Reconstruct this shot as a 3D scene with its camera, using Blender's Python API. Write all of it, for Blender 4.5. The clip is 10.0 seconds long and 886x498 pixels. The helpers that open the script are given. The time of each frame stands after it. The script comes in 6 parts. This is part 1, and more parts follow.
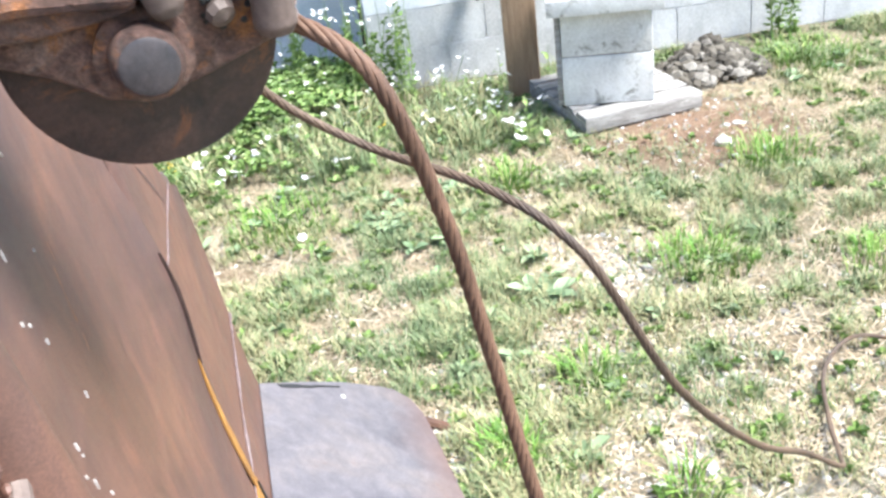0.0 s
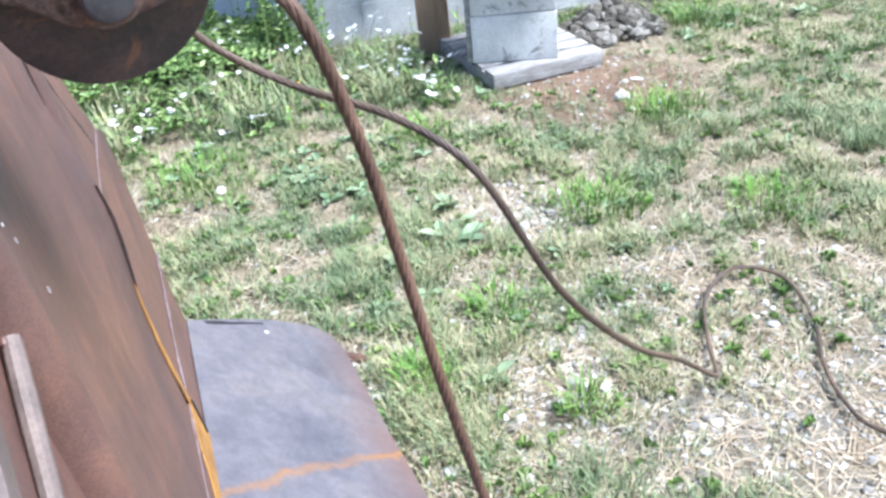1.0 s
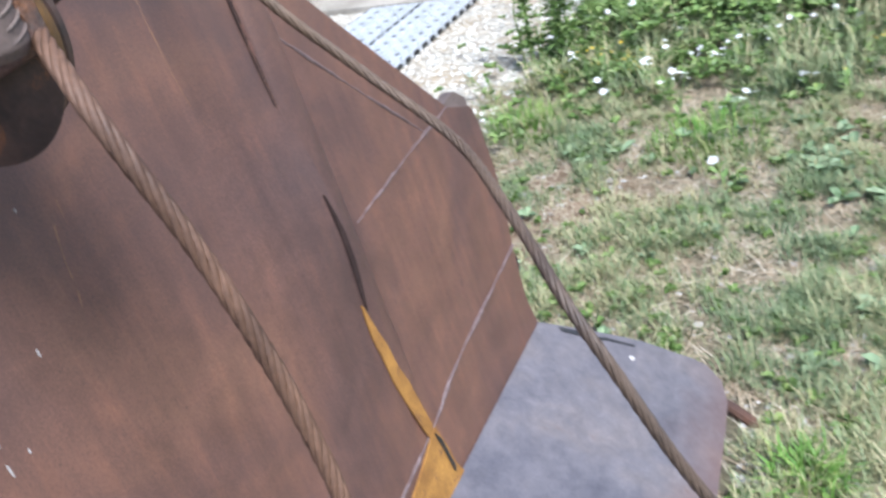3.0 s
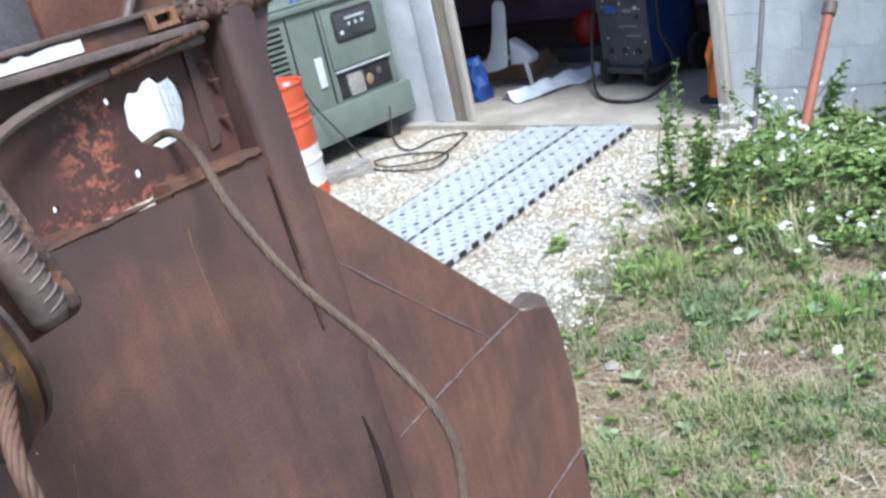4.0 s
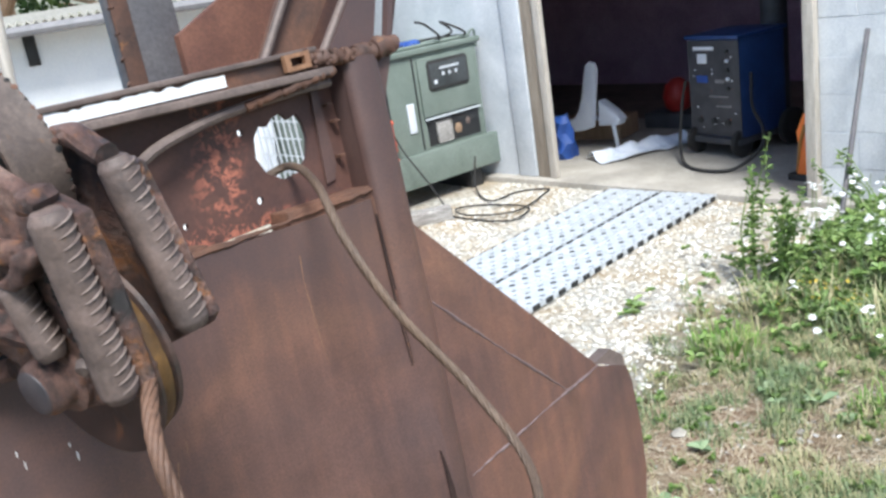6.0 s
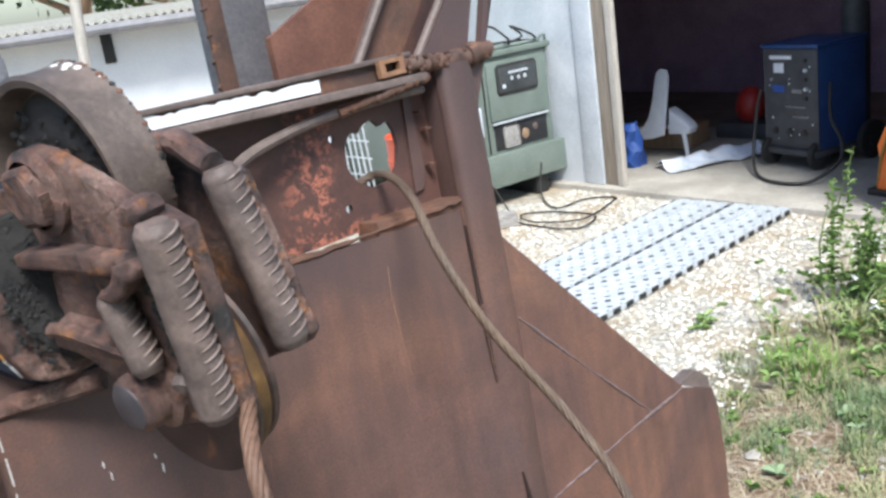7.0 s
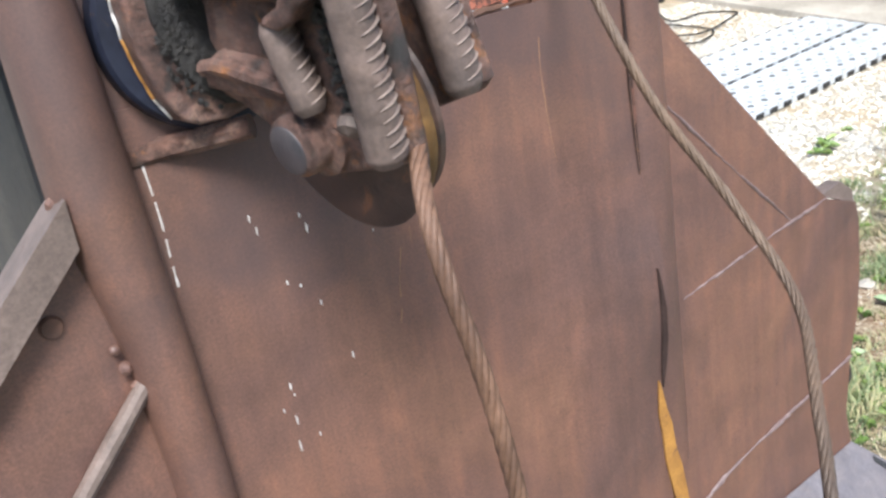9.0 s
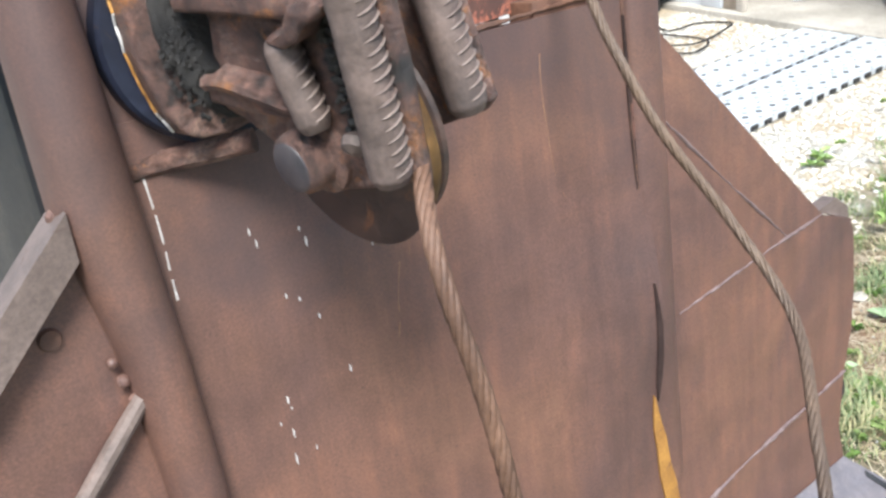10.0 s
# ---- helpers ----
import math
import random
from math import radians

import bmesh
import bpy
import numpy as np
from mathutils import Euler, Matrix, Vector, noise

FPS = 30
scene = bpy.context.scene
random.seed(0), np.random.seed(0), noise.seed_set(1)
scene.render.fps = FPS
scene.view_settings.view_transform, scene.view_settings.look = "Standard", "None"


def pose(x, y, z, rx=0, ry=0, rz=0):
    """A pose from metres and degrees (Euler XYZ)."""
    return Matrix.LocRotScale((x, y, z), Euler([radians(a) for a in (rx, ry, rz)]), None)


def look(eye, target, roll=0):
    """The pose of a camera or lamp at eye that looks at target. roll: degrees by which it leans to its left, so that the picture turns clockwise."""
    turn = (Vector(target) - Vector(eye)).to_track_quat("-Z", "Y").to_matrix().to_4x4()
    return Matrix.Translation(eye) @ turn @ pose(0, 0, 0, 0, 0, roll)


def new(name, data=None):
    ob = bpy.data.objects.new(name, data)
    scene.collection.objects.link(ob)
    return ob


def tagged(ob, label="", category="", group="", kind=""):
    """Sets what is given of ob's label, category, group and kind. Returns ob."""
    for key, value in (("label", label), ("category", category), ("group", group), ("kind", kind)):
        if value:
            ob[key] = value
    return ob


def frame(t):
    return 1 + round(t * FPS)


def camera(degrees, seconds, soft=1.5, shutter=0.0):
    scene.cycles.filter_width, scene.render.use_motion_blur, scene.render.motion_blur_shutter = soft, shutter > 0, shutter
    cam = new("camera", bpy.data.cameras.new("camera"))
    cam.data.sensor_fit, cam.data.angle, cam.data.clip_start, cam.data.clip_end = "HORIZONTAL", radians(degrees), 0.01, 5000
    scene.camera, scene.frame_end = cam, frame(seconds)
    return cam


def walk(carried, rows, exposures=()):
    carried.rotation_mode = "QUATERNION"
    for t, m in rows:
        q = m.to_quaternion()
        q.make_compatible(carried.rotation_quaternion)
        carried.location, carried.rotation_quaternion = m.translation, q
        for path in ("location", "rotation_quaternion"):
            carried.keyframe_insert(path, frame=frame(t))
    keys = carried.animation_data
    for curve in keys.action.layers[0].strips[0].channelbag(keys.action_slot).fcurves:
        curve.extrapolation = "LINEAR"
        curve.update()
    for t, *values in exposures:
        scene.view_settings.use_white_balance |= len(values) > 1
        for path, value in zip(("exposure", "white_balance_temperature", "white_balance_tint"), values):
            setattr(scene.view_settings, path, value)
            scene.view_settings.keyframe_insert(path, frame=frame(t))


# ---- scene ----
cam = camera(52.0, 10.0, soft=2.8, shutter=0.12)
PATH = [
    (0, (0.719, 0.674, 1.788), (0.888, 2.438, 0.861), -8.1),
    (0.5, (0.656, 0.539, 1.843), (0.900, 2.303, 0.933), -7.4),
    (1, (0.694, 0.468, 1.816), (1.025, 2.161, 0.804), -6.4),
    (1.5, (0.842, 0.628, 1.729), (0.967, 2.352, 0.723), -7.6),
    (2, (1.365, 0.761, 1.762), (1.028, 2.429, 0.711), -12.6),
    (2.5, (1.345, 0.784, 1.701), (0.724, 2.332, 0.597), -17.5),
    (3, (1.313, 1.052, 1.736), (0.318, 2.497, 0.775), -15.3),
    (3.2, (1.451, 1.165, 1.842), (0.251, 2.473, 0.920), -17.5),
    (4.3, (1.477, 1.267, 1.937), (0.166, 2.637, 1.301), -11.1),
    (4.5, (1.468, 1.259, 1.943), (0.154, 2.636, 1.329), -9.4),
    (5, (1.498, 1.227, 1.930), (0.164, 2.548, 1.241), -8.8),
    (5.5, (1.539, 1.185, 1.936), (0.169, 2.483, 1.275), -8.7),
    (5.7, (1.525, 1.185, 1.945), (0.137, 2.484, 1.324), -8.7),
    (7, (1.421, 1.183, 1.963), (-0.082, 2.373, 1.392), -8.3),
    (7.5, (1.375, 1.175, 1.967), (-0.162, 2.320, 1.395), -8.1),
    (8, (1.356, 1.172, 1.965), (-0.220, 2.259, 1.386), -8.3),
    (8.5, (1.338, 1.170, 1.945), (-0.236, 2.141, 1.185), -7.6),
    (9, (1.323, 1.140, 1.889), (-0.205, 2.053, 0.976), -7.7),
    (9.5, (1.320, 1.137, 1.906), (-0.200, 2.062, 0.992), -6.8),
    (10, (1.314, 1.137, 1.902), (-0.207, 2.067, 0.996), -6.7),
]
walk(cam, [(t, look(eye, target, roll)) for t, eye, target, roll in PATH],
     [(0, 2.0, 6200, 7), (0.5, 1.86, 5900, 7), (1, 1.7, 5550, 8), (1.5, 1.6, 5400, 9), (2, 1.40, 5450, 10), (2.5, 1.2, 5650, 11), (3.2, 1.12, 5700, 8), (4.3, 0.92, 5700, 6), (5.5, 1.05, 6000, 6), (8, 1.12, 6150, 7), (9, 1.36, 6250, 8), (10, 1.45, 6200, 6)])

# ---- light ----
SUN_ELEV, SUN_AZ = 57.0, 117.0          # degrees; azimuth clockwise from +y
world = bpy.data.worlds.new("world")
scene.world = world
world.use_nodes = True
wn = world.node_tree.nodes
wl = world.node_tree.links
sky = wn.new("ShaderNodeTexSky")
sky.sky_type = 'NISHITA'
sky.sun_disc = False
sky.sun_elevation = radians(SUN_ELEV)
sky.sun_rotation = radians(SUN_AZ)
sky.air_density, sky.dust_density, sky.ozone_density = 1.0, 1.6, 1.0
wn["Background"].inputs["Strength"].default_value = 0.095
wl.new(sky.outputs[0], wn["Background"].inputs["Color"])
sun_data = bpy.data.lights.new("sun", 'SUN')
sun_data.energy, sun_data.angle, sun_data.color = 3.0, radians(20), (1.0, 0.97, 0.93)
sun = new("sun", sun_data)
sa, se = radians(SUN_AZ), radians(SUN_ELEV)
sun.matrix_world = look((0, 0, 12), (-math.sin(sa) * math.cos(se), -math.cos(sa) * math.cos(se), 12 - math.sin(se)))


# ---- materials ----
def nodes_of(name):
    m = bpy.data.materials.new(name)
    m.use_nodes = True
    t = m.node_tree
    return m, t.nodes, t.links, t.nodes["Principled BSDF"]


def noise_node(n, l, coord, scale, detail=6.0, rough=0.6, distort=0.0):
    k = n.new("ShaderNodeTexNoise")
    k.inputs["Scale"].default_value, k.inputs["Detail"].default_value = scale, detail
    k.inputs["Roughness"].default_value, k.inputs["Distortion"].default_value = rough, distort
    l.new(coord, k.inputs["Vector"])
    return k.outputs["Fac"]


def ramp(n, l, fac, stops):
    k = n.new("ShaderNodeValToRGB")
    e = k.color_ramp.elements
    while len(e) < len(stops):
        e.new(0.5)
    for q, (p, c) in zip(e, stops):
        q.position = p
        q.color = (*c, 1) if len(c) == 3 else c
    l.new(fac, k.inputs[0])
    return k.outputs[0]


def mix(n, l, fac, a, b, blend='MIX'):
    k = n.new("ShaderNodeMix")
    k.data_type, k.blend_type = 'RGBA', blend
    for sock, v in ((k.inputs[0], fac), (k.inputs[6], a), (k.inputs[7], b)):
        if isinstance(v, (int, float)):
            sock.default_value = v
        elif isinstance(v, tuple):
            sock.default_value = (*v, 1)
        else:
            l.new(v, sock)
    return k.outputs[2]


def maths(n, l, op, a, b=0.0, clamp=False):
    k = n.new("ShaderNodeMath")
    k.operation, k.use_clamp = op, clamp
    for sock, v in ((k.inputs[0], a), (k.inputs[1], b)):
        if isinstance(v, (int, float)):
            sock.default_value = v
        else:
            l.new(v, sock)
    return k.outputs[0]


def remap(n, l, v, a, b, c=0.0, d=1.0):
    k = n.new("ShaderNodeMapRange")
    k.inputs[1].default_value, k.inputs[2].default_value = a, b
    k.inputs[3].default_value, k.inputs[4].default_value = c, d
    l.new(v, k.inputs[0])
    return k.outputs[0]


def bump(n, l, bsdf, height, strength=0.3, dist=0.01):
    k = n.new("ShaderNodeBump")
    k.inputs["Strength"].default_value, k.inputs["Distance"].default_value = strength, dist
    l.new(height, k.inputs["Height"])
    l.new(k.outputs[0], bsdf.inputs["Normal"])


def surface(name, low, high, spots=None, scale=3.0, fine=60.0, spot_at=0.62, spot_scale=9.0, rough=(0.5, 0.8),
            metal=0.0, bump_by=0.25, bump_dist=0.004, random_by=0.0, coords="Object", stretch=(1, 1, 1), spec=0.5):
    """Two tones in broad patches, fine grain over them, and optional spots of another colour."""
    m, n, l, p = nodes_of(name)
    tc = n.new("ShaderNodeTexCoord")
    mp = n.new("ShaderNodeMapping")
    mp.inputs["Scale"].default_value = stretch
    l.new(tc.outputs[coords], mp.inputs[0])
    c = mp.outputs[0]
    big = noise_node(n, l, c, scale, 8, 0.65, 0.3)
    small = noise_node(n, l, c, fine, 6, 0.7)
    col = ramp(n, l, big, [(0.35, low), (0.65, high)])
    col = mix(n, l, 0.55, col, ramp(n, l, small, [(0.33, (0.31, 0.31, 0.31)), (0.67, (0.69, 0.69, 0.69))]), 'OVERLAY')
    if spots:
        s = noise_node(n, l, c, spot_scale, 9, 0.7, 0.6)
        col = mix(n, l, remap(n, l, s, spot_at, spot_at + 0.07), col, spots)
    if random_by:
        oi = n.new("ShaderNodeObjectInfo")
        hs = n.new("ShaderNodeHueSaturation")
        l.new(remap(n, l, oi.outputs["Random"], 0, 1, 1 - random_by, 1 + random_by), hs.inputs["Value"])
        l.new(col, hs.inputs["Color"])
        col = hs.outputs[0]
    l.new(col, p.inputs["Base Color"])
    mixed = maths(n, l, 'ADD', maths(n, l, 'MULTIPLY', big, 0.6), maths(n, l, 'MULTIPLY', small, 0.4))
    l.new(remap(n, l, mixed, 0.3, 0.7, rough[0], rough[1]), p.inputs["Roughness"])
    p.inputs["Metallic"].default_value = metal
    p.inputs["Specular IOR Level"].default_value = spec
    bump(n, l, p, mixed, bump_by, bump_dist)
    return m


def islands(name, stops, rough=0.7, translucent=0.0, spec=0.3, drift=0.0):
    """A colour for each blade, leaf or stone from a ramp; drift: how much it changes from place to place."""
    m, n, l, p = nodes_of(name)
    g = n.new("ShaderNodeNewGeometry")
    fac = g.outputs["Random Per Island"]
    if drift:
        place = remap(n, l, noise_node(n, l, g.outputs["Position"], 1.9, 4, 0.6, 0.4), 0.34, 0.66)
        fac = maths(n, l, 'ADD', maths(n, l, 'MULTIPLY', fac, 1 - drift), maths(n, l, 'MULTIPLY', place, drift))
    l.new(ramp(n, l, fac, stops), p.inputs["Base Color"])
    p.inputs["Roughness"].default_value = rough
    p.inputs["Specular IOR Level"].default_value = spec
    if translucent:
        p.inputs["Transmission Weight"].default_value = 0.0
        p.inputs["Subsurface Weight"].default_value = translucent
        p.inputs["Subsurface Radius"].default_value = (0.01, 0.02, 0.005)
    return m


def plate_rust():
    """Rolled plate under brown rust: cloudy tone, fine speckle, pale drips and orange runs down the sheet (local y is up)."""
    m, n, l, p = nodes_of("plate_rust")
    tc = n.new("ShaderNodeTexCoord")
    c = tc.outputs["Object"]
    big = noise_node(n, l, c, 1.7, 6, 0.6, 0.5)
    mid = noise_node(n, l, c, 11, 9, 0.72, 0.5)
    small = noise_node(n, l, c, 260, 5, 0.75)
    pit = noise_node(n, l, c, 85, 6, 0.7)
    st = n.new("ShaderNodeMapping")
    st.inputs["Scale"].default_value = (34, 4.0, 34)
    l.new(c, st.inputs[0])
    runs = noise_node(n, l, st.outputs[0], 1.0, 7, 0.68)
    col = ramp(n, l, big, [(0.32, (0.084, 0.051, 0.046)), (0.45, (0.118, 0.064, 0.052)), (0.56, (0.152, 0.078, 0.056)), (0.70, (0.196, 0.102, 0.067))])
    col = mix(n, l, 1.0, col, ramp(n, l, mid, [(0.30, (0.82, 0.84, 0.86)), (0.5, (1.0, 1.0, 1.0)), (0.70, (1.20, 1.15, 1.11))]), 'MULTIPLY')
    col = mix(n, l, 1.0, col, ramp(n, l, runs, [(0.32, (0.84, 0.85, 0.87)), (0.52, (1.0, 1.0, 1.0)), (0.72, (1.24, 1.15, 1.06))]), 'MULTIPLY')
    col = mix(n, l, 1.0, col, ramp(n, l, small, [(0.34, (0.76, 0.76, 0.77)), (0.66, (1.26, 1.24, 1.22))]), 'MULTIPLY')
    col = mix(n, l, remap(n, l, pit, 0.61, 0.68, 0.0, 0.4), col, (0.045, 0.030, 0.028))
    far = n.new("ShaderNodeVectorMath")
    far.operation = 'DISTANCE'
    l.new(c, far.inputs[0])
    far.inputs[1].default_value = (1.02, 1.15, 0.0)
    blot = maths(n, l, 'ADD', far.outputs["Value"], maths(n, l, 'MULTIPLY', maths(n, l, 'SUBTRACT', mid, 0.5), 0.5))
    col = mix(n, l, remap(n, l, blot, 0.12, 0.55, 0.12, 0.0), col, (0.050, 0.036, 0.034))
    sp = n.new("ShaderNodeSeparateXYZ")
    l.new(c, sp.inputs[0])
    # Shade high on the shield is painted in: darker colour toward the top.
    shade_edge = maths(n, l, 'ADD', sp.outputs[1], maths(n, l, 'MULTIPLY', maths(n, l, 'SUBTRACT', noise_node(n, l, c, 4.5, 8, 0.65, 0.6), 0.5), 0.9))
    col = mix(n, l, remap(n, l, shade_edge, 1.16, 1.46, 0.0, 0.6), col, (0.062, 0.044, 0.045))
    l.new(col, p.inputs["Base Color"])
    l.new(remap(n, l, mid, 0.25, 0.75, 0.40, 0.66), p.inputs["Roughness"])
    p.inputs["Specular IOR Level"].default_value = 0.5
    bump(n, l, p, maths(n, l, 'ADD', maths(n, l, 'MULTIPLY', mid, 0.7), maths(n, l, 'MULTIPLY', small, 0.25)), 0.10, 0.004)
    return m


def head_rust():
    """Rust on the rope guide: black grease, brown scale, red and ochre bloom, pitted."""
    m, n, l, p = nodes_of("head_rust")
    c = n.new("ShaderNodeTexCoord").outputs["Object"]
    big = noise_node(n, l, c, 9, 10, 0.70, 0.6)
    bloom = noise_node(n, l, c, 17, 9, 0.72, 0.8)
    mid = noise_node(n, l, c, 75, 8, 0.72, 0.3)
    small = noise_node(n, l, c, 330, 4, 0.7)
    col = ramp(n, l, big, [(0.37, (0.022, 0.017, 0.017)), (0.44, (0.090, 0.048, 0.038)), (0.52, (0.165, 0.088, 0.068)), (0.60, (0.230, 0.142, 0.112)), (0.70, (0.34, 0.25, 0.21))])
    col = mix(n, l, remap(n, l, bloom, 0.548, 0.63, 0.0, 0.85), col, (0.34, 0.135, 0.040))
    col = mix(n, l, remap(n, l, bloom, 0.40, 0.33, 0.0, 0.8), col, (0.024, 0.020, 0.019))
    col = mix(n, l, 1.0, col, ramp(n, l, mid, [(0.32, (0.42, 0.42, 0.43)), (0.5, (1.0, 1.0, 1.0)), (0.68, (1.55, 1.48, 1.42))]), 'MULTIPLY')
    col = mix(n, l, 1.0, col, ramp(n, l, small, [(0.3, (0.6, 0.6, 0.6)), (0.7, (1.35, 1.35, 1.35))]), 'MULTIPLY')
    l.new(col, p.inputs["Base Color"])
    l.new(remap(n, l, mid, 0.25, 0.75, 0.30, 0.60), p.inputs["Roughness"])
    p.inputs["Specular IOR Level"].default_value = 0.65
    bump(n, l, p, maths(n, l, 'ADD', big, maths(n, l, 'ADD', mid, maths(n, l, 'MULTIPLY', small, 0.35))), 0.9, 0.009)
    return m


def painted_panel():
    """Rusty sheet on which flakes of old red paint hang on."""
    m, n, l, p = nodes_of("panel_flaked_red")
    c = n.new("ShaderNodeTexCoord").outputs["Object"]
    big = noise_node(n, l, c, 5, 8, 0.65, 0.4)
    small = noise_node(n, l, c, 150, 5, 0.7)
    flake = noise_node(n, l, c, 44, 14, 0.84, 0.3)
    zone = noise_node(n, l, c, 4.2, 2, 0.4)
    col = ramp(n, l, big, [(0.3, (0.05, 0.028, 0.026)), (0.72, (0.13, 0.058, 0.04))])
    col = mix(n, l, 0.5, col, ramp(n, l, small, [(0.3, (0.34, 0.34, 0.34)), (0.7, (0.66, 0.66, 0.66))]), 'OVERLAY')
    sp = n.new("ShaderNodeSeparateXYZ")
    l.new(c, sp.inputs[0])
    wob = maths(n, l, 'MULTIPLY', maths(n, l, 'SUBTRACT', zone, 0.5), 0.22)
    patch = remap(n, l, maths(n, l, 'ABSOLUTE', maths(n, l, 'SUBTRACT', maths(n, l, 'ADD', sp.outputs[0], wob), 1.515)), 0.02, 0.07, 1, 0)
    foot = remap(n, l, maths(n, l, 'ADD', sp.outputs[1], maths(n, l, 'MULTIPLY', wob, 0.3)), 1.480, 1.500, 0.9, 0)
    red = maths(n, l, 'MULTIPLY', remap(n, l, flake, 0.518, 0.555), maths(n, l, 'MAXIMUM', patch, foot))
    col = mix(n, l, red, col, (0.42, 0.145, 0.090))
    l.new(col, p.inputs["Base Color"])
    p.inputs["Roughness"].default_value = 0.62
    bump(n, l, p, maths(n, l, 'ADD', small, flake), 0.25, 0.003)
    return m


def lip_steel():
    """Scuffed blade of the spade: bare steel polished by soil, tinted bluish for reflected sky, rust creeping in,
    orange runs across it.
    """
    m, n, l, p = nodes_of("lip_steel")
    tc = n.new("ShaderNodeTexCoord")
    c = tc.outputs["Object"]
    sp = n.new("ShaderNodeSeparateXYZ")
    l.new(c, sp.inputs[0])
    big = noise_node(n, l, c, 4, 8, 0.65, 0.5)
    small = noise_node(n, l, c, 160, 5, 0.7)
    warp = maths(n, l, 'MULTIPLY', maths(n, l, 'SUBTRACT', noise_node(n, l, c, 7, 6, 0.6), 0.5), 0.16)
    along = maths(n, l, 'ADD', sp.outputs[0], warp)
    # The blue in these tones is sky reflection put into the colour.
    col = ramp(n, l, big, [(0.28, (0.110, 0.105, 0.122)), (0.5, (0.165, 0.153, 0.166)), (0.64, (0.195, 0.172, 0.172)), (0.78, (0.19, 0.115, 0.088))])
    col = mix(n, l, 1.0, col, ramp(n, l, noise_node(n, l, c, 22, 9, 0.72, 0.4), [(0.25, (0.68, 0.68, 0.7)), (0.75, (1.3, 1.28, 1.26))]), 'MULTIPLY')
    edge = remap(n, l, maths(n, l, 'ADD', sp.outputs[2], warp), 0.30, 0.46)
    col = mix(n, l, maths(n, l, 'MULTIPLY', edge, 0.7), col, (0.17, 0.085, 0.06))
    run1 = remap(n, l, maths(n, l, 'ABSOLUTE', maths(n, l, 'SUBTRACT', maths(n, l, 'SUBTRACT', along, maths(n, l, 'MULTIPLY', sp.outputs[2], 0.78)), 1.655)), 0.002, 0.024, 1, 0)
    run2 = remap(n, l, maths(n, l, 'ABSOLUTE', maths(n, l, 'SUBTRACT', maths(n, l, 'SUBTRACT', along, maths(n, l, 'MULTIPLY', sp.outputs[2], 0.22)), 1.595)), 0.001, 0.022, 1, 0)
    run = maths(n, l, 'MAXIMUM', run1, run2)
    col = mix(n, l, maths(n, l, 'MULTIPLY', run, remap(n, l, big, 0.3, 0.65, 0.35, 0.8)), col, (0.36, 0.165, 0.05))
    col = mix(n, l, 0.35, col, ramp(n, l, small, [(0.3, (0.36, 0.36, 0.36)), (0.7, (0.64, 0.64, 0.64))]), 'OVERLAY')
    l.new(col, p.inputs["Base Color"])
    l.new(remap(n, l, big, 0.3, 0.7, 0.28, 0.46), p.inputs["Roughness"])
    p.inputs["Metallic"].default_value = 0.25
    bump(n, l, p, maths(n, l, 'ADD', big, maths(n, l, 'MULTIPLY', small, 0.3)), 0.12, 0.004)
    return m


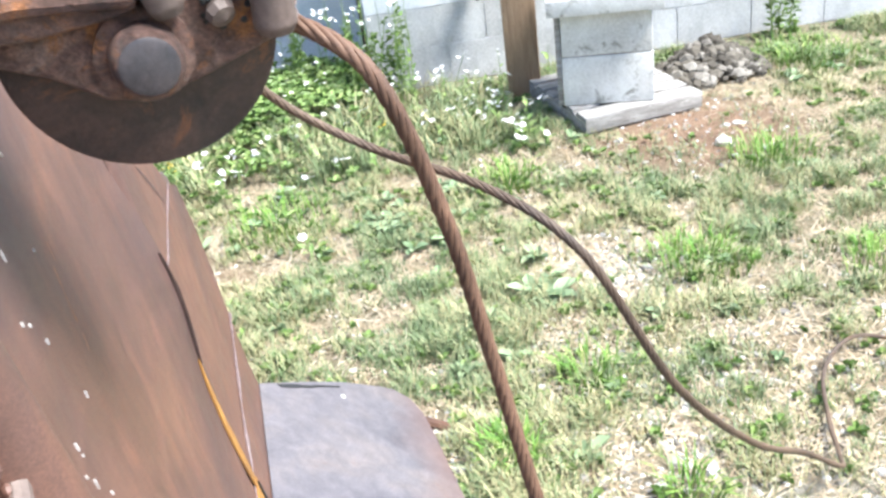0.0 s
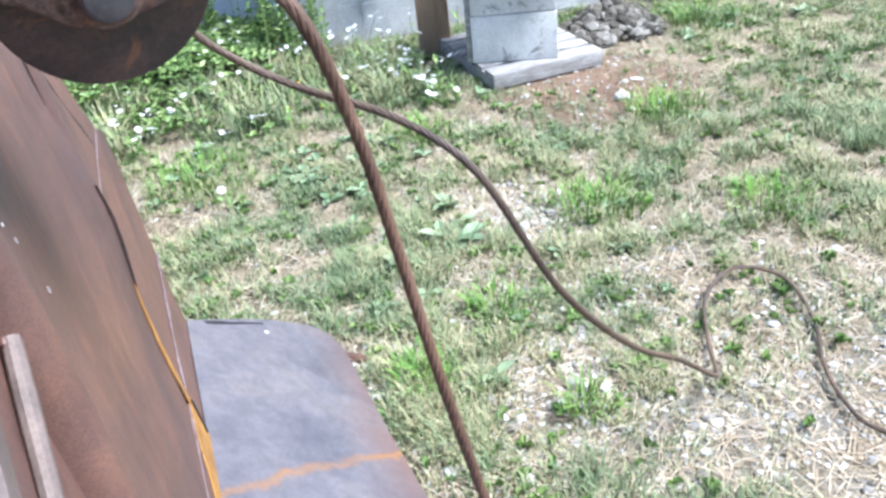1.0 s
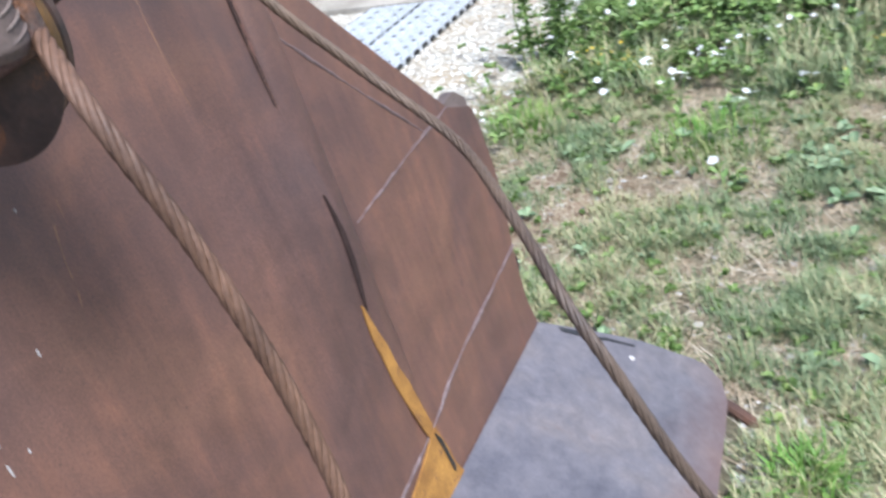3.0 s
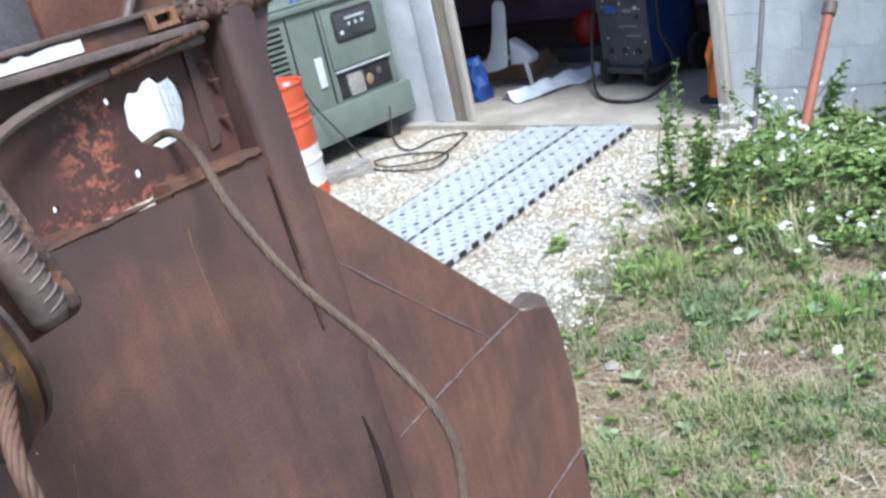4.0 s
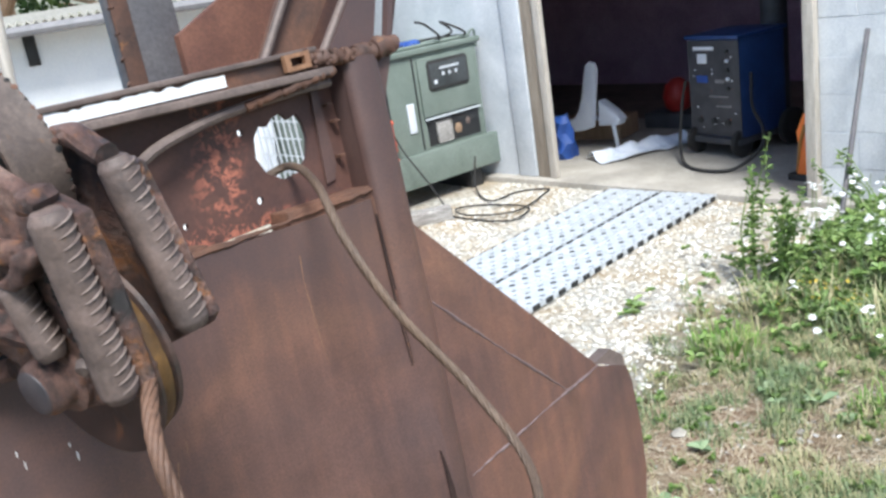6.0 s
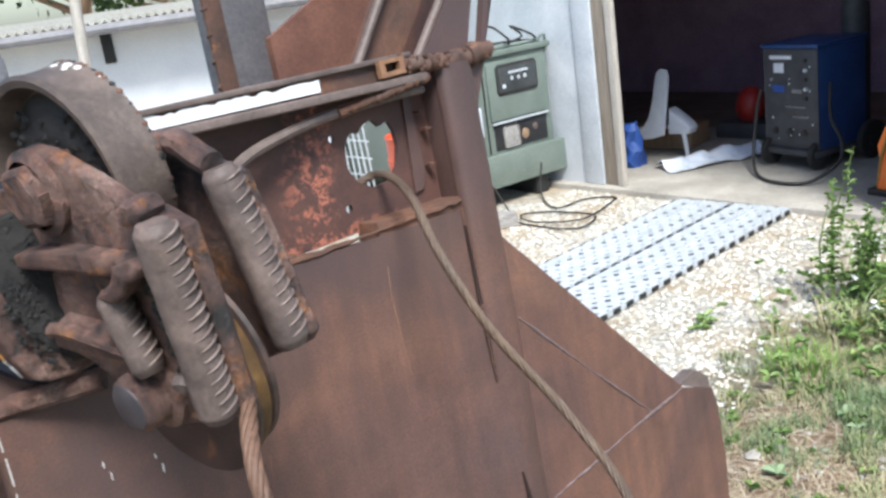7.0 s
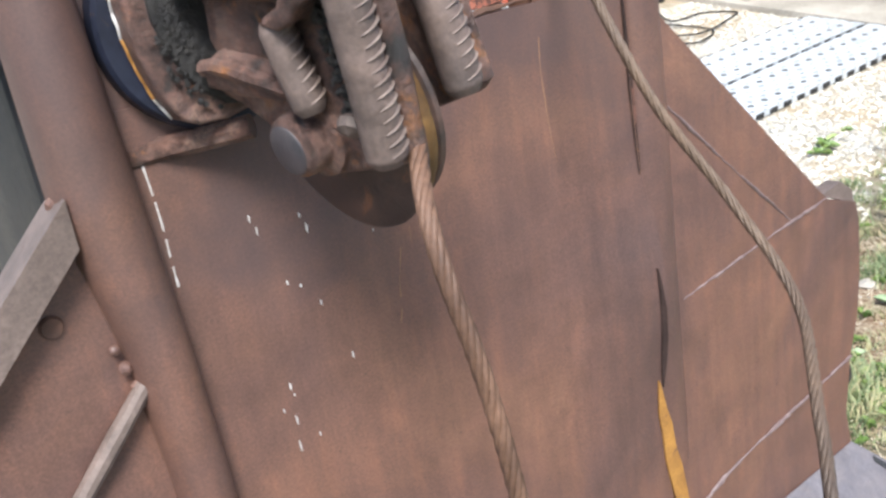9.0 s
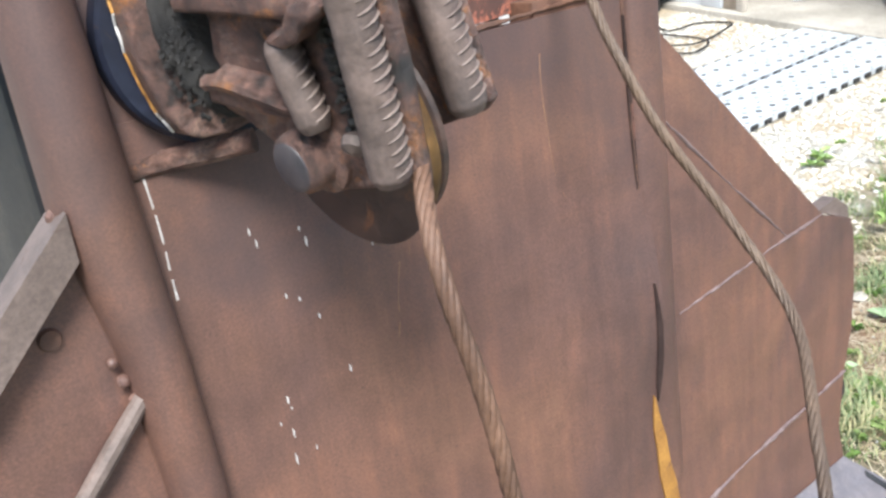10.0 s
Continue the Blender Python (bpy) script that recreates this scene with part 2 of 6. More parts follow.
def ground_material():
    """Worn lawn soil, pale crushed-stone yard by the doorway, bare reddish earth before the hive."""
    m, n, l, p = nodes_of("ground_mixed")
    geo = n.new("ShaderNodeNewGeometry")
    c = geo.outputs["Position"]
    sp = n.new("ShaderNodeSeparateXYZ")
    l.new(c, sp.inputs[0])
    big = noise_node(n, l, c, 0.9, 6, 0.6, 0.3)
    mid = noise_node(n, l, c, 5, 8, 0.65)
    small = noise_node(n, l, c, 45, 8, 0.7)
    tiny = noise_node(n, l, c, 180, 4, 0.7)
    soil = ramp(n, l, mid, [(0.3, (0.12, 0.105, 0.066)), (0.5, (0.185, 0.16, 0.102)), (0.72, (0.30, 0.245, 0.175))])
    soil = mix(n, l, 0.6, soil, ramp(n, l, small, [(0.28, (0.20, 0.20, 0.19)), (0.5, (0.5, 0.5, 0.48)), (0.72, (0.78, 0.78, 0.76))]), 'OVERLAY')
    soil = mix(n, l, 0.8, soil, ramp(n, l, tiny, [(0.3, (0.55, 0.55, 0.53)), (0.7, (1.4, 1.4, 1.38))]), 'MULTIPLY')
    vor = n.new("ShaderNodeTexVoronoi")
    vor.inputs["Scale"].default_value = 34
    l.new(c, vor.inputs["Vector"])
    pebble = ramp(n, l, vor.outputs["Distance"], [(0.0, (0.72, 0.70, 0.66)), (0.35, (0.62, 0.60, 0.55)), (0.7, (0.48, 0.44, 0.37))])
    grey = n.new("ShaderNodeRGBToBW")
    l.new(vor.outputs["Color"], grey.inputs[0])
    pebble = mix(n, l, 0.8, pebble, ramp(n, l, grey.outputs[0], [(0.2, (0.62, 0.60, 0.56)), (0.8, (1.12, 1.12, 1.12))]), 'MULTIPLY')
    tan = remap(n, l, noise_node(n, l, c, 1.6, 5, 0.6), 0.44, 0.60)
    pebble = mix(n, l, maths(n, l, 'MULTIPLY', tan, 0.75), pebble, (0.46, 0.35, 0.22))
    wob = maths(n, l, 'MULTIPLY', maths(n, l, 'SUBTRACT', mid, 0.5), 1.1)
    yard = remap(n, l, maths(n, l, 'ADD', sp.outputs[0], wob), -0.98, -0.72, 1, 0)

    def blob(x, y, inner, outer):
        k = n.new("ShaderNodeVectorMath")
        k.operation = 'DISTANCE'
        l.new(c, k.inputs[0])
        k.inputs[1].default_value = (x, y, 0)
        return remap(n, l, maths(n, l, 'ADD', k.outputs["Value"], wob), inner, outer, 1, 0)
    patch = maths(n, l, 'MAXIMUM', blob(2.25, 2.30, 0.45, 1.0), blob(1.60, 3.70, 0.12, 0.5))
    dull = mix(n, l, 1.0, pebble, (0.58, 0.56, 0.52), 'MULTIPLY')
    col = mix(n, l, maths(n, l, 'MULTIPLY', patch, 0.8), soil, dull)
    earth = maths(n, l, 'MAXIMUM', blob(2.50, 4.85, 0.30, 0.75), blob(-0.18, 3.99, 0.20, 0.6))
    dirt = mix(n, l, 0.5, ramp(n, l, mid, [(0.3, (0.17, 0.098, 0.06)), (0.7, (0.30, 0.185, 0.118))]), ramp(n, l, small, [(0.3, (0.34, 0.34, 0.34)), (0.7, (0.66, 0.66, 0.66))]), 'OVERLAY')
    col = mix(n, l, maths(n, l, 'MULTIPLY', earth, 0.9), col, dirt)
    col = mix(n, l, yard, col, pebble)
    l.new(col, p.inputs["Base Color"])
    p.inputs["Roughness"].default_value = 0.9
    bump(n, l, p, maths(n, l, 'ADD', maths(n, l, 'MULTIPLY', vor.outputs["Distance"], -0.6), maths(n, l, 'ADD', small, tiny)), 0.7, 0.02)
    return m


RUST = plate_rust()
PANEL = painted_panel()
LIP = lip_steel()
HEAD = head_rust()
RUST_ROUGH = surface("rust_rough", (0.055, 0.034, 0.028), (0.16, 0.075, 0.045), (0.28, 0.12, 0.04), 7, 140, 0.63, 16, (0.6, 0.85), bump_by=0.5)
RUST_RED = surface("rust_red_brown", (0.10, 0.045, 0.034), (0.19, 0.085, 0.055), (0.26, 0.11, 0.04), 8, 150, 0.66, 20, (0.5, 0.75), bump_by=0.4)
RUST_GREY = surface("rust_grey_worn", (0.10, 0.075, 0.065), (0.20, 0.15, 0.13), (0.10, 0.05, 0.035), 10, 160, 0.62, 18, (0.5, 0.72), metal=0.15, bump_by=0.4)
RIDGED = surface("ridged_bar_steel", (0.075, 0.056, 0.050), (0.175, 0.125, 0.106), (0.25, 0.125, 0.055), 16, 210, 0.64, 26, (0.46, 0.72), bump_by=0.6)
SHEAVE = surface("sheave_greasy_rust", (0.032, 0.026, 0.025), (0.105, 0.062, 0.049), (0.20, 0.085, 0.042), 14, 190, 0.54, 9, (0.35, 0.6), bump_by=0.5)
BOLT = surface("bolt_dark_steel", (0.042, 0.040, 0.046), (0.085, 0.070, 0.072), (0.12, 0.07, 0.05), 20, 200, 0.66, 30, (0.35, 0.6), bump_by=0.4)
ROLLER = surface("roller_worn_steel", (0.062, 0.048, 0.042), (0.180, 0.135, 0.112), (0.24, 0.12, 0.05), 11, 190, 0.58, 9, (0.38, 0.6), metal=0.2, bump_by=0.5)
GREASE = surface("caked_grease", (0.006, 0.006, 0.007), (0.040, 0.036, 0.033), (0.16, 0.14, 0.125), 26, 190, 0.64, 70, (0.28, 0.7), bump_by=1.0, bump_dist=0.012)
OCHRE_GREASE = surface("ochre_grease", (0.085, 0.045, 0.016), (0.20, 0.105, 0.032), (0.035, 0.024, 0.016), 20, 170, 0.58, 40, (0.35, 0.65), bump_by=0.7)
SHED_WHITE = surface("limewashed_shed", (0.72, 0.74, 0.77), (0.84, 0.85, 0.86), (0.62, 0.62, 0.60), 1.5, 60, 0.70, 4, (0.8, 0.95), bump_by=0.3)
PLASTER = surface("whitewashed_plaster", (0.50, 0.53, 0.56), (0.65, 0.67, 0.70), (0.44, 0.44, 0.43), 2.2, 70, 0.69, 7, (0.8, 0.95), bump_by=0.4)
HUB_BLUE = surface("hub_blue_black", (0.006, 0.007, 0.013), (0.014, 0.018, 0.036), (0.28, 0.15, 0.05), 9, 120, 0.62, 12, (0.3, 0.6), bump_by=0.3)
RIB_WORN = surface("worn_rib_edge", (0.14, 0.10, 0.085), (0.27, 0.21, 0.18), None, 40, 200, rough=(0.35, 0.55), metal=0.2, bump_by=0.5)
WELD = surface("weld_bead_pale", (0.115, 0.078, 0.074), (0.22, 0.165, 0.16), None, 40, 200, rough=(0.4, 0.6), bump_by=0.6)
SEAM = surface("seam_shade_brown", (0.028, 0.018, 0.016), (0.050, 0.031, 0.027), None, 20, 160, rough=(0.8, 0.95), spec=0.2)
STRIP_WHITE = surface("strip_white_paint", (0.70, 0.70, 0.70), (0.82, 0.82, 0.82), (0.36, 0.28, 0.24), 12, 120, 0.66, 30, (0.5, 0.7))
PAINT_FLECK = surface("white_fleck", (0.40, 0.37, 0.35), (0.62, 0.59, 0.57), None, 40, 200)
DRIP = surface("pale_rust_drip", (0.20, 0.10, 0.055), (0.30, 0.16, 0.085), None, 30, 150)
YELLOW_RUST = surface("ochre_rust_run", (0.25, 0.115, 0.028), (0.42, 0.21, 0.045), (0.16, 0.075, 0.035), 14, 140, 0.57, 22, (0.6, 0.85))
COLUMN = surface("column_grey_steel", (0.105, 0.10, 0.108), (0.17, 0.155, 0.155), (0.11, 0.065, 0.05), 4, 120, 0.64, 6, (0.4, 0.6), metal=0.2)
ROPE_RUST = surface("rope_rusty", (0.080, 0.043, 0.028), (0.185, 0.100, 0.062), (0.30, 0.25, 0.21), 9, 170, 0.68, 12, (0.5, 0.75), metal=0.1, bump_by=0.4)
ROPE_GREY = surface("rope_grey_brown", (0.072, 0.050, 0.038), (0.150, 0.100, 0.068), (0.29, 0.15, 0.06), 5, 170, 0.60, 4, (0.45, 0.7), metal=0.15, bump_by=0.4)
WALL_WHITE = surface("limewashed_block", (0.55, 0.57, 0.595), (0.69, 0.705, 0.72), (0.42, 0.42, 0.42), 4, 90, 0.72, 14, (0.8, 0.95), bump_by=0.5, random_by=0.03)
WALL_GREY = surface("bare_block", (0.40, 0.40, 0.40), (0.56, 0.56, 0.56), (0.30, 0.29, 0.27), 4, 90, 0.68, 12, (0.85, 0.97), bump_by=0.6, random_by=0.08)
MORTAR = surface("mortar", (0.54, 0.56, 0.58), (0.66, 0.67, 0.68), None, 6, 110, rough=(0.85, 0.97), bump_by=0.5)
INSIDE = surface("garage_dark_wall", (0.36, 0.25, 0.34), (0.50, 0.36, 0.46), None, 2, 40, rough=(0.9, 0.98), spec=0.05)
# Barn's shade is put into this floor colour.
INSIDE_FLOOR = surface("shaded_inner_floor", (0.16, 0.135, 0.11), (0.26, 0.22, 0.18), (0.05, 0.045, 0.04), 2.5, 60, 0.62, 5, (0.7, 0.9), spec=0.2)
CONCRETE = surface("concrete_slab", (0.29, 0.265, 0.225), (0.42, 0.385, 0.335), (0.28, 0.25, 0.21), 2.5, 70, 0.66, 7, (0.8, 0.95), bump_by=0.3)
WOOD_PALE = surface("weathered_board", (0.40, 0.36, 0.31), (0.56, 0.51, 0.45), (0.28, 0.24, 0.20), 5, 80, 0.66, 10, (0.75, 0.9), stretch=(6, 6, 0.7), bump_by=0.5)
WOOD_TAN = surface("tan_weathered_board", (0.24, 0.195, 0.15), (0.37, 0.31, 0.245), (0.16, 0.13, 0.10), 5, 80, 0.64, 10, (0.75, 0.9), stretch=(6, 6, 0.7), bump_by=0.5)
WOOD_BROWN = surface("brown_post_wood", (0.24, 0.155, 0.095), (0.37, 0.25, 0.16), (0.16, 0.10, 0.06), 5, 80, 0.66, 10, (0.7, 0.9), stretch=(7, 7, 0.7), bump_by=0.5)
WOOD_GREY = surface("grey_pallet_wood", (0.20, 0.185, 0.17), (0.42, 0.40, 0.38), (0.62, 0.60, 0.57), 5, 80, 0.6, 6, (0.75, 0.95), stretch=(1.2, 7, 7), bump_by=0.5)
HIVE_WHITE = surface("hive_white_paint", (0.50, 0.49, 0.47), (0.68, 0.67, 0.65), (0.30, 0.285, 0.26), 5, 70, 0.57, 9, (0.6, 0.85), bump_by=0.25)
GEN_GREEN = surface("generator_green", (0.145, 0.178, 0.152), (0.185, 0.220, 0.190), (0.10, 0.12, 0.09), 3, 90, 0.74, 8, (0.45, 0.65), bump_by=0.12)
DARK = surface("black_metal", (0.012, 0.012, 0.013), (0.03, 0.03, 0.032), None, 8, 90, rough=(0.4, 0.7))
RUBBER = surface("black_rubber", (0.014, 0.013, 0.013), (0.032, 0.03, 0.029), None, 12, 120, rough=(0.6, 0.85))
GALV = surface("galvanised_steel", (0.46, 0.49, 0.52), (0.60, 0.63, 0.66), (0.34, 0.33, 0.32), 9, 130, 0.68, 18, (0.4, 0.6), metal=0.15, bump_by=0.12)
WELD_GREY = surface("welder_dark_grey", (0.034, 0.035, 0.041), (0.074, 0.074, 0.081), (0.20, 0.19, 0.19), 6, 90, 0.68, 20, (0.45, 0.75))
WELD_BLUE = surface("welder_blue", (0.018, 0.045, 0.15), (0.03, 0.075, 0.22), (0.02, 0.03, 0.06), 5, 90, 0.7, 12, (0.35, 0.6))
DRUM_RED = surface("drum_orange_paint", (0.52, 0.075, 0.03), (0.66, 0.12, 0.05), (0.36, 0.07, 0.035), 5, 90, 0.72, 12, (0.4, 0.65))
DRUM_WHITE = surface("drum_white_paint", (0.64, 0.63, 0.62), (0.78, 0.77, 0.76), (0.42, 0.40, 0.38), 5, 90, 0.72, 12, (0.45, 0.7))
PROP_RED = surface("prop_red_paint", (0.27, 0.085, 0.050), (0.40, 0.145, 0.090), (0.20, 0.10, 0.07), 8, 110, 0.60, 12, (0.5, 0.75))
ORANGE = surface("orange_plastic", (0.75, 0.15, 0.015), (0.85, 0.22, 0.025), None, 5, 80, rough=(0.35, 0.55))
PLASTIC_WHITE = surface("white_plastic", (0.60, 0.63, 0.70), (0.74, 0.76, 0.80), None, 4, 70, rough=(0.3, 0.5))
SHEETING = surface("pale_sheeting", (0.62, 0.68, 0.80), (0.82, 0.85, 0.90), None, 6, 70, rough=(0.2, 0.4))
PLASTIC_BLUE = surface("blue_plastic", (0.02, 0.06, 0.26), (0.035, 0.10, 0.36), None, 6, 80, rough=(0.35, 0.6))
RED = surface("red_paint", (0.30, 0.018, 0.016), (0.42, 0.03, 0.025), None, 6, 80, rough=(0.35, 0.6))
TRACTOR_BLUE = surface("tractor_blue_worn", (0.09, 0.26, 0.45), (0.17, 0.40, 0.58), (0.42, 0.34, 0.24), 5, 100, 0.575, 14, (0.45, 0.7))
TUBE_GREY = surface("tube_grey_paint", (0.17, 0.165, 0.175), (0.26, 0.25, 0.255), (0.12, 0.09, 0.075), 6, 100, 0.68, 14, (0.45, 0.7))
ROOF = surface("fibre_cement_roof", (0.33, 0.31, 0.27), (0.48, 0.46, 0.40), (0.24, 0.25, 0.13), 4, 80, 0.6, 9, (0.85, 0.97), bump_by=0.4)
STONE_DULL = islands("lawn_stones", [(0.0, (0.17, 0.155, 0.135)), (0.4, (0.32, 0.30, 0.27)), (0.8, (0.50, 0.48, 0.45)), (1.0, (0.78, 0.77, 0.75))], 0.9)
STONE = islands("gravel_stones", [(0.0, (0.36, 0.30, 0.22)), (0.22, (0.48, 0.42, 0.33)), (0.45, (0.58, 0.54, 0.46)), (0.75, (0.69, 0.67, 0.62)), (1.0, (0.80, 0.79, 0.76))], 0.85, drift=0.35)
RUBBLE = islands("rubble_stones", [(0.0, (0.05, 0.044, 0.036)), (0.5, (0.12, 0.105, 0.085)), (1.0, (0.27, 0.25, 0.22))], 0.9)
GRASS = islands("grass_blades", [(0.0, (0.100, 0.150, 0.075)), (0.28, (0.160, 0.220, 0.105)), (0.50, (0.265, 0.300, 0.150)), (0.70, (0.40, 0.36, 0.195)), (1.0, (0.56, 0.475, 0.31))], 0.55, 0.0, 0.3, 0.45)
TUFT = islands("fresh_grass", [(0.0, (0.085, 0.185, 0.032)), (0.5, (0.15, 0.28, 0.052)), (0.85, (0.25, 0.36, 0.085)), (1.0, (0.42, 0.42, 0.18))], 0.45)
STRAW = islands("dry_straw", [(0.0, (0.28, 0.20, 0.125)), (0.6, (0.52, 0.415, 0.28)), (1.0, (0.72, 0.64, 0.51))], 0.7)
LEAF = islands("weed_leaves", [(0.0, (0.10, 0.17, 0.045)), (0.5, (0.17, 0.265, 0.075)), (1.0, (0.28, 0.36, 0.12))], 0.45)
LEAF_PALE = islands("broad_pale_leaves", [(0.0, (0.17, 0.25, 0.13)), (1.0, (0.30, 0.37, 0.22))], 0.55)
PETAL = islands("white_petals", [(0.0, (0.68, 0.67, 0.66)), (1.0, (0.86, 0.85, 0.86))], 0.6)
YELLOW = islands("yellow_petals", [(0.0, (0.55, 0.38, 0.03)), (1.0, (0.75, 0.55, 0.05))], 0.6)
TREE_LEAF = islands("tree_leaves", [(0.0, (0.025, 0.06, 0.015)), (0.6, (0.05, 0.105, 0.025)), (1.0, (0.11, 0.17, 0.04))], 0.55)
GROUND = ground_material()
GLASS_DARK = surface("dark_window_plastic", (0.045, 0.050, 0.052), (0.075, 0.080, 0.082), None, 4, 60, rough=(0.12, 0.25))


# ---- geometry helpers ----
class Geo:
    """Vertices and faces gathered for one mesh."""
    def __init__(self):
        self.v, self.f = [], []

    def add(self, vs, fs, m=None):
        o = len(self.v)
        self.v += [tuple(m @ Vector(p)) if m is not None else tuple(p) for p in vs]
        self.f += [tuple(i + o for i in q) for q in fs]
        return self

    def box(self, x0, x1, y0, y1, z0, z1, bevel=0.0, m=None):
        if bevel <= 0:
            vs = [(x, y, z) for z in (z0, z1) for y in (y0, y1) for x in (x0, x1)]
            return self.add(vs, [(0, 2, 3, 1), (4, 5, 7, 6), (0, 1, 5, 4), (2, 6, 7, 3), (0, 4, 6, 2), (1, 3, 7, 5)], m)
        bm = bmesh.new()
        bmesh.ops.create_cube(bm, size=1.0, matrix=Matrix.LocRotScale(((x0 + x1) / 2, (y0 + y1) / 2, (z0 + z1) / 2), None, (x1 - x0, y1 - y0, z1 - z0)))
        bmesh.ops.bevel(bm, geom=bm.edges[:], offset=bevel, segments=2, profile=0.6, affect='EDGES')
        bm.verts.index_update()
        self.add([p.co for p in bm.verts], [[w.index for w in q.verts] for q in bm.faces], m)
        bm.free()
        return self

    def tube(self, pts, r, seg=12, caps=True, m=None, squash=None):
        """A round bar along points; r a number or one for each point."""
        pts = [Vector(p) for p in pts]
        rs = r if isinstance(r, (list, tuple)) else [r] * len(pts)
        vs, fs = [], []
        up = None
        for i, p in enumerate(pts):
            d = (pts[min(i + 1, len(pts) - 1)] - pts[max(i - 1, 0)]).normalized()
            if up is None:
                up = d.orthogonal().normalized()
            up = (up - d * up.dot(d)).normalized()
            side = d.cross(up)
            for k in range(seg):
                a = 2 * math.pi * k / seg
                off = up * math.cos(a) * rs[i] + side * math.sin(a) * rs[i]
                if squash:
                    off = Vector((off.x * squash[0], off.y * squash[1], off.z * squash[2]))
                vs.append(p + off)
        for i in range(len(pts) - 1):
            for k in range(seg):
                a, b = i * seg + k, i * seg + (k + 1) % seg
                fs.append((a, b, b + seg, a + seg))
        if caps:
            fs.append(tuple(reversed(range(seg))))
            fs.append(tuple(range((len(pts) - 1) * seg, len(pts) * seg)))
        return self.add(vs, fs, m)

    def lathe(self, profile, seg=32, m=None, close=False):
        """Profile of (radius, height) turned round local z."""
        vs, fs = [], []
        k = len(profile)
        for s in range(seg):
            a = 2 * math.pi * s / seg
            vs += [(r * math.cos(a), r * math.sin(a), h) for r, h in profile]
        for s in range(seg):
            t = (s + 1) % seg
            for i in range(k - (0 if close else 1)):
                j = (i + 1) % k
                fs.append((s * k + i, t * k + i, t * k + j, s * k + j))
        return self.add(vs, fs, m)

    def prism(self, outline, z0, z1, m=None):
        """A flat polygon in x and y with thickness from z0 to z1."""
        k = len(outline)
        vs = [(x, y, z0) for x, y in outline] + [(x, y, z1) for x, y in outline]
        fs = [tuple(reversed(range(k))), tuple(range(k, 2 * k))] + [(i, (i + 1) % k, (i + 1) % k + k, i + k) for i in range(k)]
        return self.add(vs, fs, m)

    def holed(self, outline, holes, z0, z1, m=None):
        """A flat polygon with holes, given thickness."""
        bm = bmesh.new()
        edges = []
        for loop in [outline] + holes:
            vs = [bm.verts.new((x, y, z0)) for x, y in loop]
            edges += [bm.edges.new((vs[i], vs[(i + 1) % len(vs)])) for i in range(len(vs))]
        bmesh.ops.triangle_fill(bm, use_beauty=True, use_dissolve=False, edges=edges)
        out = bmesh.ops.extrude_face_region(bm, geom=bm.faces[:])
        bmesh.ops.translate(bm, vec=(0, 0, z1 - z0), verts=[g for g in out["geom"] if isinstance(g, bmesh.types.BMVert)])
        bmesh.ops.recalc_face_normals(bm, faces=bm.faces[:])
        bm.verts.index_update()
        self.add([p.co for p in bm.verts], [[w.index for w in q.verts] for q in bm.faces], m)
        bm.free()
        return self

    def slab(self, outline, z0, z1, bevel, m=None):
        """A thick plate with rounded edges."""
        bm = bmesh.new()
        vs = [bm.verts.new((x, y, z0)) for x, y in outline]
        bm.faces.new(vs)
        out = bmesh.ops.extrude_face_region(bm, geom=bm.faces[:])
        bmesh.ops.translate(bm, vec=(0, 0, z1 - z0), verts=[g for g in out["geom"] if isinstance(g, bmesh.types.BMVert)])
        bmesh.ops.recalc_face_normals(bm, faces=bm.faces[:])
        rim = [e for e in bm.edges if abs(e.verts[0].co.z - e.verts[1].co.z) < 1e-6]
        bmesh.ops.bevel(bm, geom=rim, offset=bevel, segments=3, profile=0.5, affect='EDGES', clamp_overlap=True)
        bm.verts.index_update()
        self.add([p.co for p in bm.verts], [[w.index for w in q.verts] for q in bm.faces], m)
        bm.free()
        return self

    def mesh(self, name, material, smooth=35):
        me = bpy.data.meshes.new(name)
        me.from_pydata(self.v, [], self.f)
        me.validate()
        me.materials.append(material)
        if smooth:
            me.polygons.foreach_set("use_smooth", [True] * len(me.polygons))
            me.set_sharp_from_angle(angle=radians(smooth))
        me.update()
        return me


def thing(name, label, category, m=None, group="", kind=""):
    """An Empty at the base of a thing, to which its parts are given."""
    ob = tagged(new(name), label, category, group, kind)
    if m is not None:
        ob.matrix_world = m
    return ob


def part(name, geo, material, parent, label="", m=None, smooth=35):
    ob = new(name, geo.mesh(name, material, smooth))
    ob.parent = parent
    if m is not None:
        ob.matrix_basis = m
    if label:
        tagged(ob, label)
    return ob


def single(name, geo, material, label, category, m=None, group="", kind="", smooth=35):
    ob = tagged(new(name, geo.mesh(name, material, smooth)), label, category, group, kind)
    if m is not None:
        ob.matrix_world = m
    return ob


def spline(points, step=0.02):
    """Evenly laid points on a smooth line through the given ones."""
    c = [Vector(p) for p in points]
    q = [2 * c[0] - c[1]] + c + [2 * c[-1] - c[-2]]
    out = []
    for i in range(1, len(q) - 2):
        k = max(2, int((q[i + 1] - q[i]).length / step))
        for j in range(k):
            s = j / k
            a, b, d, e = q[i - 1:i + 3]
            out.append(0.5 * ((2 * b) + (-a + d) * s + (2 * a - 5 * b + 4 * d - e) * s * s + (-a + 3 * b - 3 * d + e) * s ** 3))
    out.append(c[-1])
    return out


